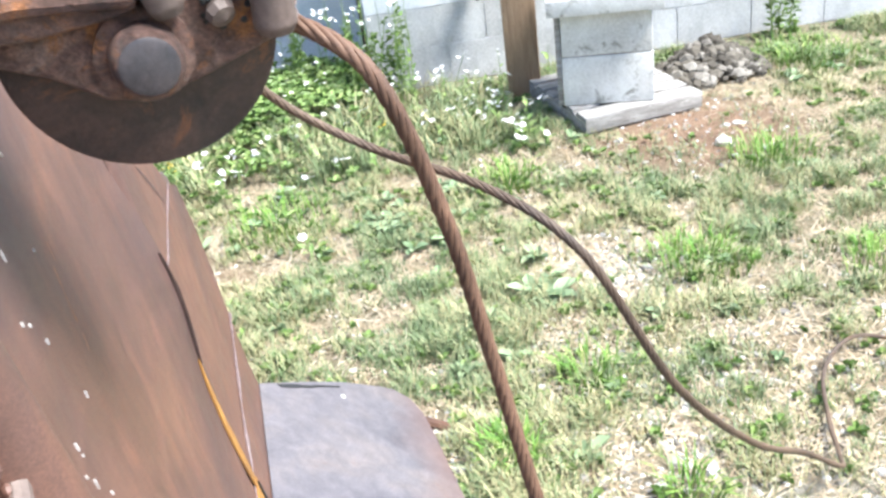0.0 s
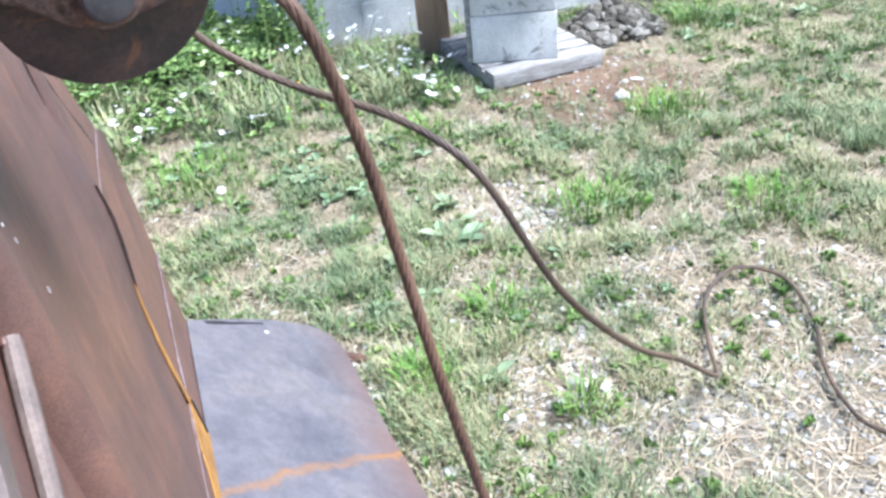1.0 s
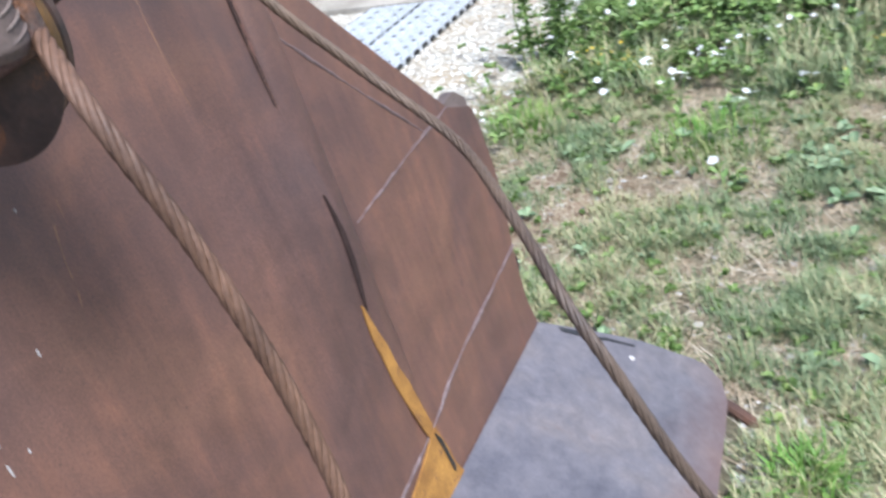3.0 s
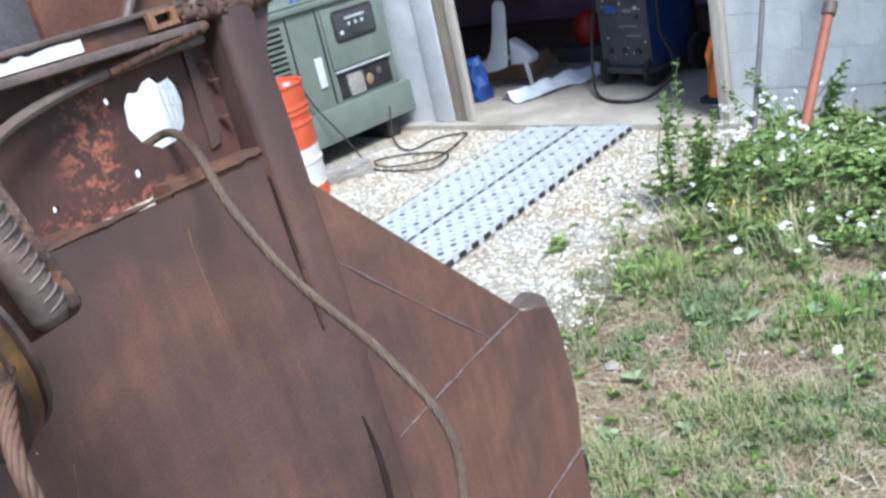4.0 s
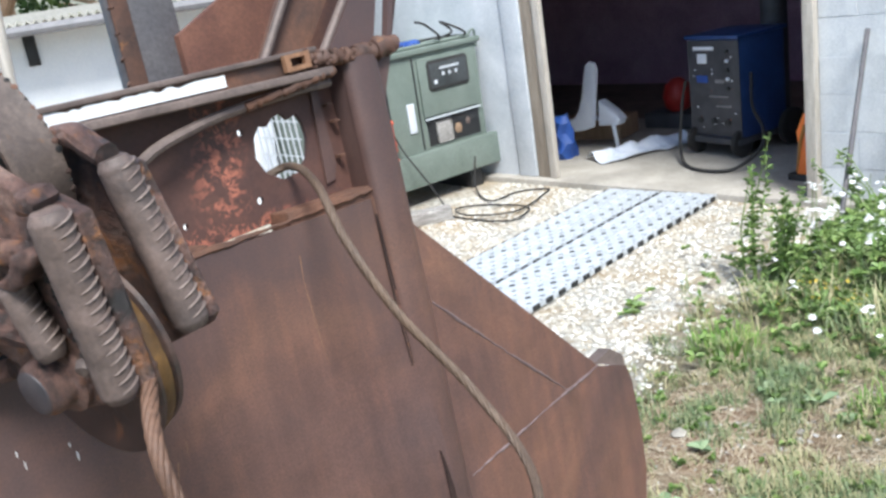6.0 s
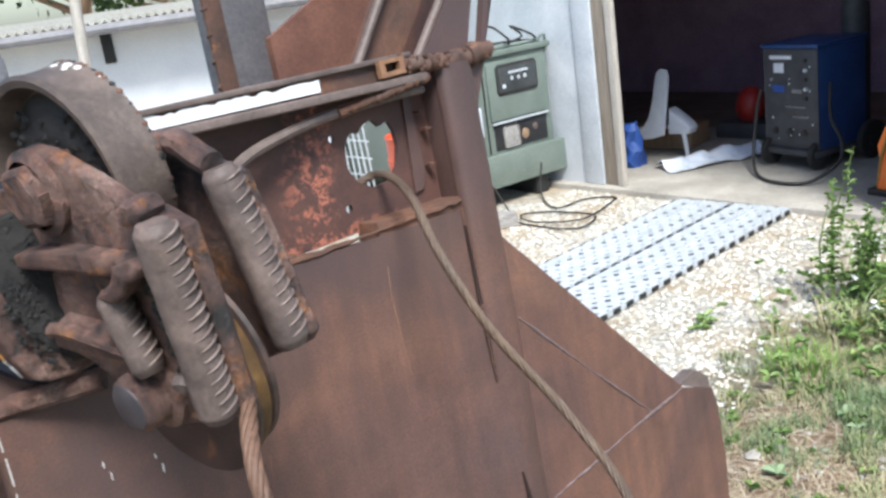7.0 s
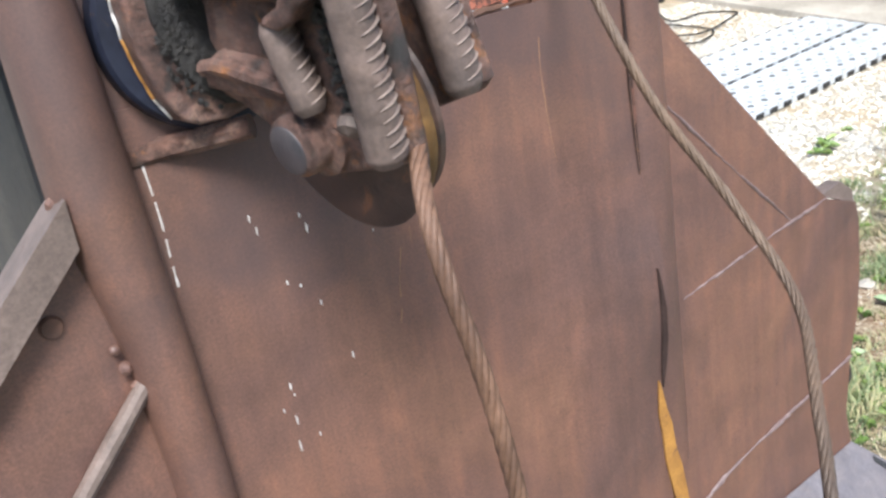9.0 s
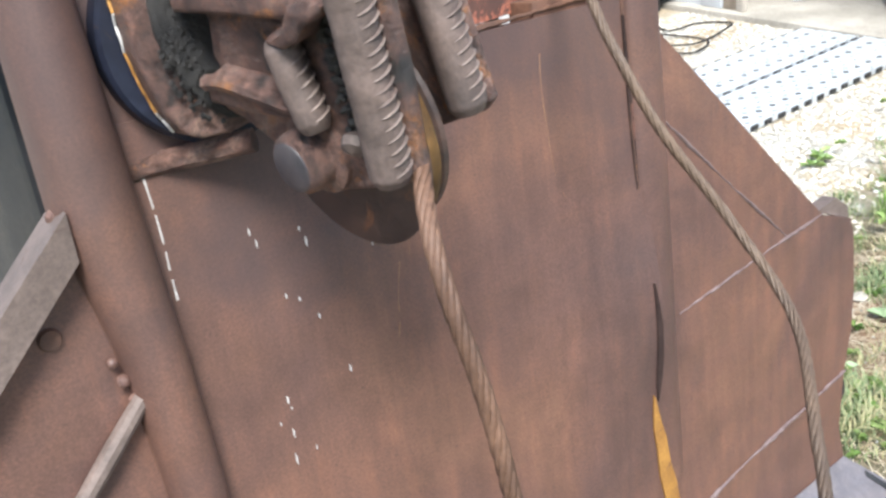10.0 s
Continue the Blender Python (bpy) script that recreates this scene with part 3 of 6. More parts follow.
def twisted(points, radius, strands=6, lay=0.11, seg=6, step=0.009):
    """A laid wire rope: strands wound round a core."""
    line = spline(points, step)
    g = Geo()
    up, rows, run = None, [], 0.0
    for i, p in enumerate(line):
        d = (line[min(i + 1, len(line) - 1)] - line[max(i - 1, 0)]).normalized()
        up = d.orthogonal().normalized() if up is None else (up - d * up.dot(d)).normalized()
        run += (p - line[i - 1]).length if i else 0
        rows.append((p, up.copy(), d.cross(up), run))
    for s in range(strands):
        pts = []
        for p, a, b, r in rows:
            w = 2 * math.pi * (s / strands + r / lay)
            pts.append(p + (a * math.cos(w) + b * math.sin(w)) * radius * 0.62)
        g.tube(pts, radius * 0.40, seg)
    g.tube([p for p, *_ in rows[::3]], radius * 0.55, 6)
    return g


def rocks(count, place, size, seed, flat=0.65):
    """Small uneven stones; place() gives x, y, z."""
    rnd = random.Random(seed)
    t = (1 + 5 ** 0.5) / 2
    ico = [(-1, t, 0), (1, t, 0), (-1, -t, 0), (1, -t, 0), (0, -1, t), (0, 1, t), (0, -1, -t), (0, 1, -t), (t, 0, -1), (t, 0, 1), (-t, 0, -1), (-t, 0, 1)]
    tri = [(0, 11, 5), (0, 5, 1), (0, 1, 7), (0, 7, 10), (0, 10, 11), (1, 5, 9), (5, 11, 4), (11, 10, 2), (10, 7, 6), (7, 1, 8), (3, 9, 4), (3, 4, 2), (3, 2, 6), (3, 6, 8), (3, 8, 9), (4, 9, 5), (2, 4, 11), (6, 2, 10), (8, 6, 7), (9, 8, 1)]
    g = Geo()
    for _ in range(count):
        x, y, z = place(rnd)
        s = size(rnd)
        a = rnd.uniform(0, 6.28)
        sx, sy, sz = s * rnd.uniform(0.6, 1.2), s * rnd.uniform(0.5, 1.0), s * rnd.uniform(0.35, flat)
        o = len(g.v)
        for vx, vy, vz in ico:
            j = rnd.uniform(0.75, 1.15) / 1.9
            px, py = vx * sx * j, vy * sy * j
            g.v.append((x + px * math.cos(a) - py * math.sin(a), y + px * math.sin(a) + py * math.cos(a), z + vz * sz * j + sz * 0.3))
        g.f += [tuple(i + o for i in q) for q in tri]
    return g


def along_axis(origin, axis, side=None):
    """A pose whose local z runs along axis."""
    z = Vector(axis).normalized()
    x = Vector(side) if side else z.orthogonal()
    x = (x - z * x.dot(z)).normalized()
    y = z.cross(x)
    return Matrix(((x.x, y.x, z.x, origin[0]), (x.y, y.y, z.y, origin[1]), (x.z, y.z, z.z, origin[2]), (0, 0, 0, 1)))


# ---- ground ----
def gz(x, y):
    """Height of the ground: gentle lumps in the lawn, flat in the yard and far away."""
    if not (-7 < x < 8 and -2 < y < 7):
        return 0.0
    k = min(1.0, max(0.0, (x + 1.0) / 1.5))
    edge = min(1.0, (8 - x) / 1.5, (y + 2) / 1.5, (7 - y) / 0.8)
    return edge * (0.008 + 0.035 * k) * noise.noise(Vector((x * 0.9, y * 0.9, 3.1))) + edge * 0.010 * noise.noise(Vector((x * 4, y * 4, 7.7)))


def ground_sheet():
    near = [-7 + 0.14 * i for i in range(108)]
    far = [8.2 + 0.6 * 1.32 ** i for i in range(22)]
    xs = [-v - 0.0 for v in reversed([7.2 + 0.6 * 1.32 ** i for i in range(22)])] + near + far
    nearer = [-2 + 0.14 * i for i in range(65)]
    ys = [-v for v in reversed([2.2 + 0.6 * 1.32 ** i for i in range(22)])] + nearer + [7.2 + 0.6 * 1.32 ** i for i in range(22)]
    g = Geo()
    w = len(xs)
    g.v = [(x, y, gz(x, y)) for y in ys for x in xs]
    g.f = [(j * w + i, j * w + i + 1, (j + 1) * w + i + 1, (j + 1) * w + i) for j in range(len(ys) - 1) for i in range(w - 1)]
    return g


ground = single("ground", ground_sheet(), GROUND, "patchy lawn, bare earth and pale gravel yard", "ground", kind="structure", smooth=180)

# ---- the barn with the open doorway ----
WALL_Y = 7.11
DOOR_L, DOOR_R, DOOR_TOP = -3.42, -1.24, 2.35
core = Geo()
core.box(-9.0, -3.85, WALL_Y + 0.03, WALL_Y + 0.2, -0.1, 3.2)
core.box(-1.17, 0.98, WALL_Y + 0.03, WALL_Y + 0.2, -0.1, 3.2)
core.box(-3.85, -1.17, WALL_Y + 0.03, WALL_Y + 0.2, DOOR_TOP, 3.2)
wall_north = single("wall_north", core, MORTAR, "whitewashed concrete block wall with a wide doorway", "wall", kind="structure", smooth=0)
core2 = Geo()
core2.box(-9.0, -8.8, WALL_Y + 0.2, 11.4, -0.1, 3.2)
core2.box(1.0, 1.2, WALL_Y + 0.23, 11.4, -0.1, 3.2)
core2.box(-9.0, 1.2, 11.4, 11.6, -0.1, 3.2)
wall_back = single("wall_back", core2, INSIDE, "dark unlit inner walls of the barn", "wall", kind="structure", smooth=0)
single("ceiling", Geo().box(-9.05, 1.25, WALL_Y + 0.2, 11.65, 2.9, 3.05), INSIDE, "dark ceiling boards of the barn", "ceiling", kind="structure", smooth=0)
# Same floor carried on in a darker tone, standing in for missing light.
single("floor_inner", Geo().box(-8.8, 1.0, WALL_Y + 2.3, 11.4, -0.1, 0.052), INSIDE_FLOOR, "inner barn floor, coloured darker for the unlit depth", "floor", kind="structure", smooth=0)
single("floor", Geo().box(-8.8, 1.0, WALL_Y - 0.12, WALL_Y + 2.3, -0.1, 0.05, 0.012), CONCRETE, "dusty concrete floor slab running out under the doorway", "floor", kind="structure")
# door frame: boards that line the opening
left_jamb = thing("door_frame", "weathered boards lining the left side of the doorway", "door frame", kind="structure")
part("board", Geo().box(-3.86, -3.66, WALL_Y - 0.035, WALL_Y + 0.22, 0.052, 2.5, 0.008), PLASTER, left_jamb, "white plastered strip")
part("board", Geo().box(-3.655, -3.515, WALL_Y - 0.02, WALL_Y + 0.05, 0.052, 2.5, 0.008), WOOD_TAN, left_jamb)
part("board", Geo().box(-3.51, -3.44, WALL_Y - 0.04, WALL_Y + 0.02, 0.052, 2.5, 0.008), WOOD_PALE, left_jamb, "paler worn board")
right_jamb = thing("door_frame", "narrow weathered board at the right side of the doorway", "door frame", kind="structure")
part("board", Geo().box(-1.24, -1.165, WALL_Y - 0.04, WALL_Y + 0.24, -0.02, 2.5, 0.008), WOOD_PALE, right_jamb)

# ---- the wall behind the hive, set a little forward ----
HW = pose(0.98, 6.34, 0, 0, 0, -2.0)
core3 = Geo()
core3.box(0, 9.0, 0.03, 0.22, -0.1, 2.6)
core3.box(0.0, 0.2, 0.22, 1.2, -0.1, 2.6)
wall_east = single("wall_east", core3, MORTAR, "block wall with a grey plinth course behind the hive", "wall", m=HW, kind="structure", smooth=0)

# ---- low shed far behind the winch ----
SHED = pose(-7.14, 2.25, 0, 0, 0, 62) @ Matrix.Diagonal((1, 1, 1.165, 1))
shed = thing("shed", "long low white shed under a corrugated roof", "shed", m=SHED)
part("wall", Geo().box(0, 4.6, 0, 0.2, -0.1, 1.66), SHED_WHITE, shed, smooth=0)
part("gable_wall", Geo().box(0.0, 0.2, 0.2, 4.5, -0.1, 1.66), SHED_WHITE, shed, smooth=0)
part("gable_wall", Geo().box(4.4, 4.6, 0.2, 4.5, -0.1, 1.66), SHED_WHITE, shed, smooth=0)
g = Geo()
sheet, faces = [], []
for i in range(157):
    x, rise = -0.3 + i * 0.03275, 0.03 * (i % 2)
    sheet += [(x, -0.35, 1.70 + rise), (x, 4.8, 1.80 + rise), (x, -0.35, 1.685 + rise), (x, 4.8, 1.785 + rise)]
    if i:
        p, q = 4 * i - 4, 4 * i
        faces += [(p, q, q + 1, p + 1), (p + 3, q + 3, q + 2, p + 2), (p, p + 2, q + 2, q), (p + 1, q + 1, q + 3, p + 3)]
g.add(sheet, faces)
part("roof", g, ROOF, shed, "stained corrugated sheets", smooth=60)
part("gutter", Geo().tube([(-0.3, -0.36, 1.66), (4.7, -0.36, 1.66)], 0.035, 8), TUBE_GREY, shed)
part("window", Geo().box(1.98, 2.07, -0.03, 0.02, 1.42, 1.65, 0.006), DARK, shed, "narrow dark slot")

# ---- forestry winch ----
O = Vector((0.6241, 0.3422, 0.2402))
U = Vector((-0.08951, 0.99499, -0.04446))
V = Vector((-0.12058, 0.03349, 0.99214))
N = Vector((0.98866, 0.09417, 0.11698))
WS = 0.9863
WM = Matrix(((U.x, V.x, N.x, O.x), (U.y, V.y, N.y, O.y), (U.z, V.z, N.z, O.z), (0, 0, 0, 1))) @ Matrix.Scale(WS, 4)
winch = thing("forestry_winch", "rust-brown forestry winch with steel shield and spade lip", "winch", m=WM)
MID = 1.375


def mirrored(outline):
    return [(2 * MID - x, y) for x, y in reversed(outline)]


# shield sheet between the posts, its lower strip and the wings
def spring(u0, v0):
    """How far the middle sheet's free edge stands off the wing."""
    return 0.026 * math.exp(-((v0 - 0.92) / 0.17) ** 2) * max(0.0, (u0 - 1.45) / 0.34) ** 2


def on_sheet(geo):
    """Lays flat marks onto the sprung sheet."""
    geo.v = [(x, y, z + spring(min(x, 1.79), y)) for x, y, z in geo.v]
    return geo


def shield_sheet():
    """The middle sheet: flat, but sprung forward a little along the slit."""
    us = [0.96 + 0.83 * i / 20 for i in range(21)]
    vs_ = [0.262 + 1.196 * j / 30 for j in range(31)]
    g = Geo()
    for depth in (0.0, -0.014):
        g.v += [(u0, v0, spring(u0, v0) + depth) for v0 in vs_ for u0 in us]
    k, w = len(us) * len(vs_), len(us)
    for j in range(30):
        for i in range(20):
            a = j * w + i
            g.f += [(a, a + 1, a + w + 1, a + w), (k + a, k + a + w, k + a + w + 1, k + a + 1)]
    for j in range(30):
        a, b = j * w, j * w + 20
        g.f += [(a, a + w, k + a + w, k + a), (b, k + b, k + b + w, b + w)]
    for i in range(20):
        a, b = i, 30 * w + i
        g.f += [(a, k + a, k + a + 1, a + 1), (b, b + 1, k + b + 1, k + b)]
    return g


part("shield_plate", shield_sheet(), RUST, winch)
wing = [(1.78, 0.262), (2.440, 0.272), (2.420, 0.36), (2.438, 0.50), (2.470, 0.60), (2.480, 0.70), (2.476, 0.83), (2.462, 0.872), (2.350, 0.914), (1.858, 1.388), (1.842, 1.47), (1.838, 1.55), (1.862, 1.63), (1.905, 1.715), (1.78, 1.70)]
part("wing", Geo().prism(wing, -0.016, -0.003), RUST, winch)
left_wing = [(0.99, 0.27), (0.36, 0.285), (0.33, 0.36), (0.30, 0.50), (0.275, 0.72), (0.29, 0.88), (0.40, 0.93), (0.885, 1.385), (0.90, 1.47), (0.91, 1.70), (0.99, 1.70)]
part("wing", Geo().prism(list(reversed(left_wing)), -0.016, -0.003), RUST, winch)
# corner stiffener bent behind the right tip
part("tip_stiffener", Geo().prism([(2.352, 0.918), (2.43, 0.926), (2.478, 0.892), (2.486, 0.80), (2.466, 0.79), (2.458, 0.872)], -0.05, -0.018), RUST_GREY, winch)


def post_shape(rows, deep):
    """A half-round pressed post on the shield; rows: height, one edge, the other edge."""
    g = Geo()
    seg, vs, fs = 12, [], []
    low, top = rows[0][0], rows[-1][0]
    steps = []
    for (v0, a0, b0), (v1, a1, b1) in zip(rows, rows[1:]):
        steps += [(v0 + (v1 - v0) * q / 5, a0 + (a1 - a0) * q / 5, b0 + (b1 - b0) * q / 5) for q in range(5)]
    steps.append(rows[-1])
    for v, e0, e1 in steps:
        d = deep * min(1.0, 0.35 + 1.1 * (v - low) / (top - low))
        for k in range(seg + 1):
            a = math.pi * k / seg
            vs.append(((e0 + e1) / 2 - (e1 - e0) / 2 * math.cos(a), v, -0.006 + d * math.sin(a) ** 0.8))
    for j in range(len(steps) - 1):
        for k in range(seg):
            a = j * (seg + 1) + k
            fs.append((a, a + 1, a + seg + 2, a + seg + 1))
    fs.append(tuple((len(steps) - 1) * (seg + 1) + k for k in range(seg + 1)))
    return g.add(vs, fs)


part("post", post_shape([(0.55, 1.772, 1.852), (1.70, 1.772, 1.852)], 0.024), RUST, winch)
part("post", post_shape([(0.30, 0.920, 0.984), (1.03, 0.912, 0.980), (1.20, 0.903, 0.976), (1.38, 0.876, 0.968), (1.62, 0.878, 0.958)], 0.050), RUST, winch, "post with dabs of white paint")
gusset_weld = random.Random(41)
for u0, v0, q in ((0.893, 1.210, .006), (0.899, 1.185, .008), (0.905, 1.160, .007), (0.909, 1.137, .006), (0.880, 1.385, .009), (0.897, 1.372, .006)):
    part("weld_bead", Geo().lathe([(0, q), (q * .8, q * .6), (q * 1.1, 0), (q * .7, -q * .5)], 9, pose(u0, v0, 0.006, gusset_weld.uniform(-30, 30), gusset_weld.uniform(-30, 30), 0)), RUST, winch)
part("post_cap", Geo().slab([(0.72, 1.655), (1.046, 1.652), (1.052, 1.678), (1.004, 1.700), (0.979, 1.735), (0.90, 1.765), (0.74, 1.74)], -0.10, 0.0, 0.008), RUST_ROUGH, winch, "grey-brown bent cap plate")
part("cap_rail", Geo().box(0.80, 1.045, 1.634, 1.650, -0.09, 0.006, 0.003), RUST_GREY, winch)
part("paint_strip", Geo().box(0.94, 1.04, 1.640, 1.650, 0.004, 0.008, 0.001), PAINT_FLECK, winch, "worn white paint on the cap's edge")
# slit where the sheet laps the post, with rust bleeding out of it
part("lap_edge", Geo().tube([(1.768, 1.46, 0.001), (1.768, 1.25, 0.002), (1.778, 1.06, 0.002)], 0.0025, 6), RUST_ROUGH, winch)
# Dark strips laid on the steel paint the shade inside gap and slit.
part("lap_edge", Geo().prism([(1.7655, 1.43), (1.769, 1.43), (1.773, 1.30), (1.776, 1.12), (1.776, 1.03), (1.774, 0.97), (1.771, 1.03), (1.768, 1.15), (1.765, 1.30)], 0.0, 0.004), SEAM, winch, "dark strip for the shade in the gap beside the post")
part("lap_edge", on_sheet(Geo().prism([(1.7725, 0.98), (1.776, 0.955), (1.782, 0.90), (1.784, 0.84), (1.782, 0.79), (1.776, 0.745), (1.772, 0.775), (1.7715, 0.80), (1.7715, 0.86), (1.7715, 0.93)], 0.0, 0.005)), SEAM, winch, "dark leaf shape for the shade in the open slit")
part("rust_run", on_sheet(Geo().prism([(1.764, 0.762), (1.768, 0.755), (1.786, 0.69), (1.797, 0.66), (1.806, 0.60), (1.820, 0.55), (1.838, 0.43), (1.823, 0.385), (1.803, 0.45), (1.792, 0.50), (1.776, 0.58), (1.772, 0.64), (1.764, 0.69)], 0.001, 0.004)), YELLOW_RUST, winch, "ochre rust run")
part("rust_run", Geo().prism([(1.823, 0.415), (1.842, 0.42), (1.856, 0.36), (1.862, 0.31), (1.878, 0.272), (1.58, 0.272), (1.53, 0.290), (1.60, 0.318), (1.655, 0.340), (1.69, 0.372), (1.75, 0.390)], 0.001, 0.005), YELLOW_RUST, winch, "ochre rust run spreading at the foot")
part("crack", Geo().prism([(1.828, 0.415), (1.842, 0.39), (1.852, 0.31), (1.846, 0.30), (1.838, 0.36)], 0.005, 0.009), DARK, winch)
# weld beads


def bead(points, r=0.003, z=-0.003):
    rnd = random.Random(len(points) + int(points[0][0] * 1000))
    line = spline([(x, y, z) for x, y in points], 0.012)
    return Geo().tube([p + Vector((0, rnd.uniform(-.0015, .0015), 0)) for p in line], [r * (0.85 + 0.35 * math.sin(0.31 * i + points[0][1] * 40)) * rnd.uniform(0.7, 1.2) for i in range(len(line))], 6)


part("weld_seam", bead([(2.438, 0.506), (2.0, 0.457), (1.83, 0.417), (1.38, 0.362), (1.0, 0.36)], 0.0040, 0.0), WELD, winch)
part("weld_seam", bead([(1.862, 1.235), (2.05, 1.06), (2.215, 0.912)], 0.0030), WELD, winch)
part("weld_seam", bead([(2.348, 0.918), (2.09, 0.899), (1.868, 0.877)], 0.0033), WELD, winch)
part("weld_seam", bead([(1.20, 1.456), (1.45, 1.462), (1.79, 1.474)], 0.005, -0.002), RUST_ROUGH, winch)
part("weld_seam", bead([(1.846, 1.35), (1.835, 1.45), (1.836, 1.54)], 0.005), RUST_ROUGH, winch)
part("weld_seam", bead([(1.772, 1.29), (1.772, 1.24), (1.775, 1.19)], 0.004, 0.001), RUST_RED, winch)
# left bracing bars along the mirrored wing edge
brace = Geo()
brace.add([(0.885, 1.392, -0.02), (0.885, 1.392, 0.035), (0.40, 0.935, 0.035), (0.40, 0.935, -0.02), (0.885, 1.337, -0.02), (0.885, 1.337, 0.030), (0.40, 0.875, 0.030), (0.40, 0.875, -0.02)],
          [(0, 1, 2, 3), (7, 6, 5, 4), (1, 5, 6, 2), (0, 3, 7, 4), (0, 4, 5, 1), (3, 2, 6, 7)])
part("edge_bar", brace, RUST_GREY, winch, "pale worn flat bar along the wing's edge")
part("edge_bar", Geo().tube([(0.912, 1.160, 0.012), (0.868, 1.116, 0.010), (0.822, 1.070, 0.008), (0.60, 0.85, 0.0)], [0.010, 0.0115, 0.011, 0.011], 10), RUST_GREY, winch)
part("plug", Geo().lathe([(0, 0.004), (0.011, 0.004), (0.013, 0.0)], 20, pose(0.841, 1.258, -0.001)), RUST_ROUGH, winch)
# spade lip
lip = [(2.437, -0.004), (2.52, 0.14), (2.58, 0.26), (2.625, 0.41), (2.628, 0.45), (2.600, 0.500), (2.53, 0.528), (2.43, 0.537), (2.20, 0.548), (2.0, 0.560), (1.75, 0.582), (1.4, 0.595), (1.0, 0.59), (0.45, 0.53), (0.27, 0.47), (0.30, 0.30), (0.34, 0.0)]
LM = Matrix(((1, 0, 0, 0), (0, -0.653, 0.7574, 0.270), (0, 0.7574, 0.653, 0.0), (0, 0, 0, 1)))
lip_ob = part("spade_lip", Geo().prism(list(reversed(lip)), -0.012, 0.004, LM), LIP, winch, "scuffed steel lip, tinted bluish for reflected sky, with orange rust streaks")
part("chipped_edge", Geo().prism([(2.458, 0.05), (2.484, 0.10), (2.500, 0.15), (2.514, 0.17), (2.548, 0.25), (2.542, 0.25), (2.510, 0.18), (2.492, 0.155), (2.480, 0.125), (2.470, 0.11), (2.449, 0.06)], 0.0043, 0.0065, LM), DARK, winch)
part("paint_fleck", Geo().lathe([(0, 0.004), (0.006, 0.003), (0.008, 0.0)], 8, LM @ pose(2.495, 0.255, 0.004)), PAINT_FLECK, winch)
part("hook_lug", Geo().prism([(2.415, 0.35), (2.436, 0.355), (2.448, 0.41), (2.470, 0.43), (2.466, 0.465), (2.448, 0.47), (2.425, 0.44)], -0.035, -0.017), DARK, winch, "small black lug behind the edge")
# white flecks and drips on the sheet
rnd = random.Random(11)
for u0, v0, w, h in ((1.085, 1.303, .003, .016), (1.091, 1.287, .003, .02), (1.156, 1.270, .004, .024), (1.150, 1.285, .003, .012), (1.114, 1.208, .003, .012), (1.131, 1.197, .003, .010), (1.153, 1.166, .003, .014), (1.182, 1.079, .003, .018), (1.085, 1.077, .003, .02), (1.083, 1.03, .003, .024), (1.079, 0.995, .003, .03), (1.110, 0.992, .002, .012), (1.069, 1.046, .002, .010), (1.088, 1.06, .002, .008), (0.956, 1.42, .006, .014), (1.30, 1.33, .002, .010), (1.25, 1.23, .002, .008)):
    part("paint_fleck", Geo().prism([(u0, v0), (u0 + w * .5, v0 - h * .15), (u0 + w * .25, v0 - h * .6), (u0 - w * .2, v0 - h * .4)], 0.0, 0.0025 if u0 > 1.0 else 0.004), PAINT_FLECK, winch)
for pts in ([(0.9800, 1.405), (0.9820, 1.38), (0.9830, 1.36)], [(0.9835, 1.352), (0.9840, 1.33), (0.9840, 1.318)], [(0.9840, 1.308), (0.9830, 1.287)], [(0.9830, 1.275), (0.9830, 1.25)]):
    line = spline([(x, y, 0.0) for x, y in pts], 0.008)
    part("paint_drip", Geo().tube(line, [.0013 * rnd.uniform(.7, 1.3) for _ in line], 6), PAINT_FLECK, winch)
for pts in ([(1.586, 1.408), (1.582, 1.37), (1.583, 1.328), (1.59, 1.233), (1.606, 1.185), (1.632, 1.14), (1.686, 1.05)], [(1.288, 1.189), (1.276, 1.14), (1.274, 1.12)], [(1.272, 1.105), (1.266, 1.084)], [(1.308, 1.213), (1.306, 1.19)]):
    line = spline([(x, y, -0.0002) for x, y in pts], 0.03)
    part("rust_drip", Geo().tube(line, [.0010 * rnd.uniform(.4, 1.3) for _ in line], 5), DRIP, winch)

part("swivel_tube", Geo().lathe([(0.122, -0.45), (0.122, 0.020), (0.118, 0.0255), (0.06, 0.0255), (0.0, 0.0255)], 48, pose(1.085, 1.535, 0)), HUB_BLUE, winch, "dark blue-black swivel tube through the shield")
flange = [(1.060, 1.648), (1.020, 1.647), (1.002, 1.641), (0.991, 1.628), (0.986, 1.606), (0.984, 1.570), (0.986, 1.530), (0.992, 1.498), (1.002, 1.465), (1.016, 1.440), (1.034, 1.431), (1.066, 1.429), (1.115, 1.440), (1.125, 1.58), (1.10, 1.645)]
flange_ob = part("swivel_flange", Geo().slab(flange, 0.028, 0.062, 0.006), HEAD, winch, "rounded rusty flange with chipped yellow paint at its edge")
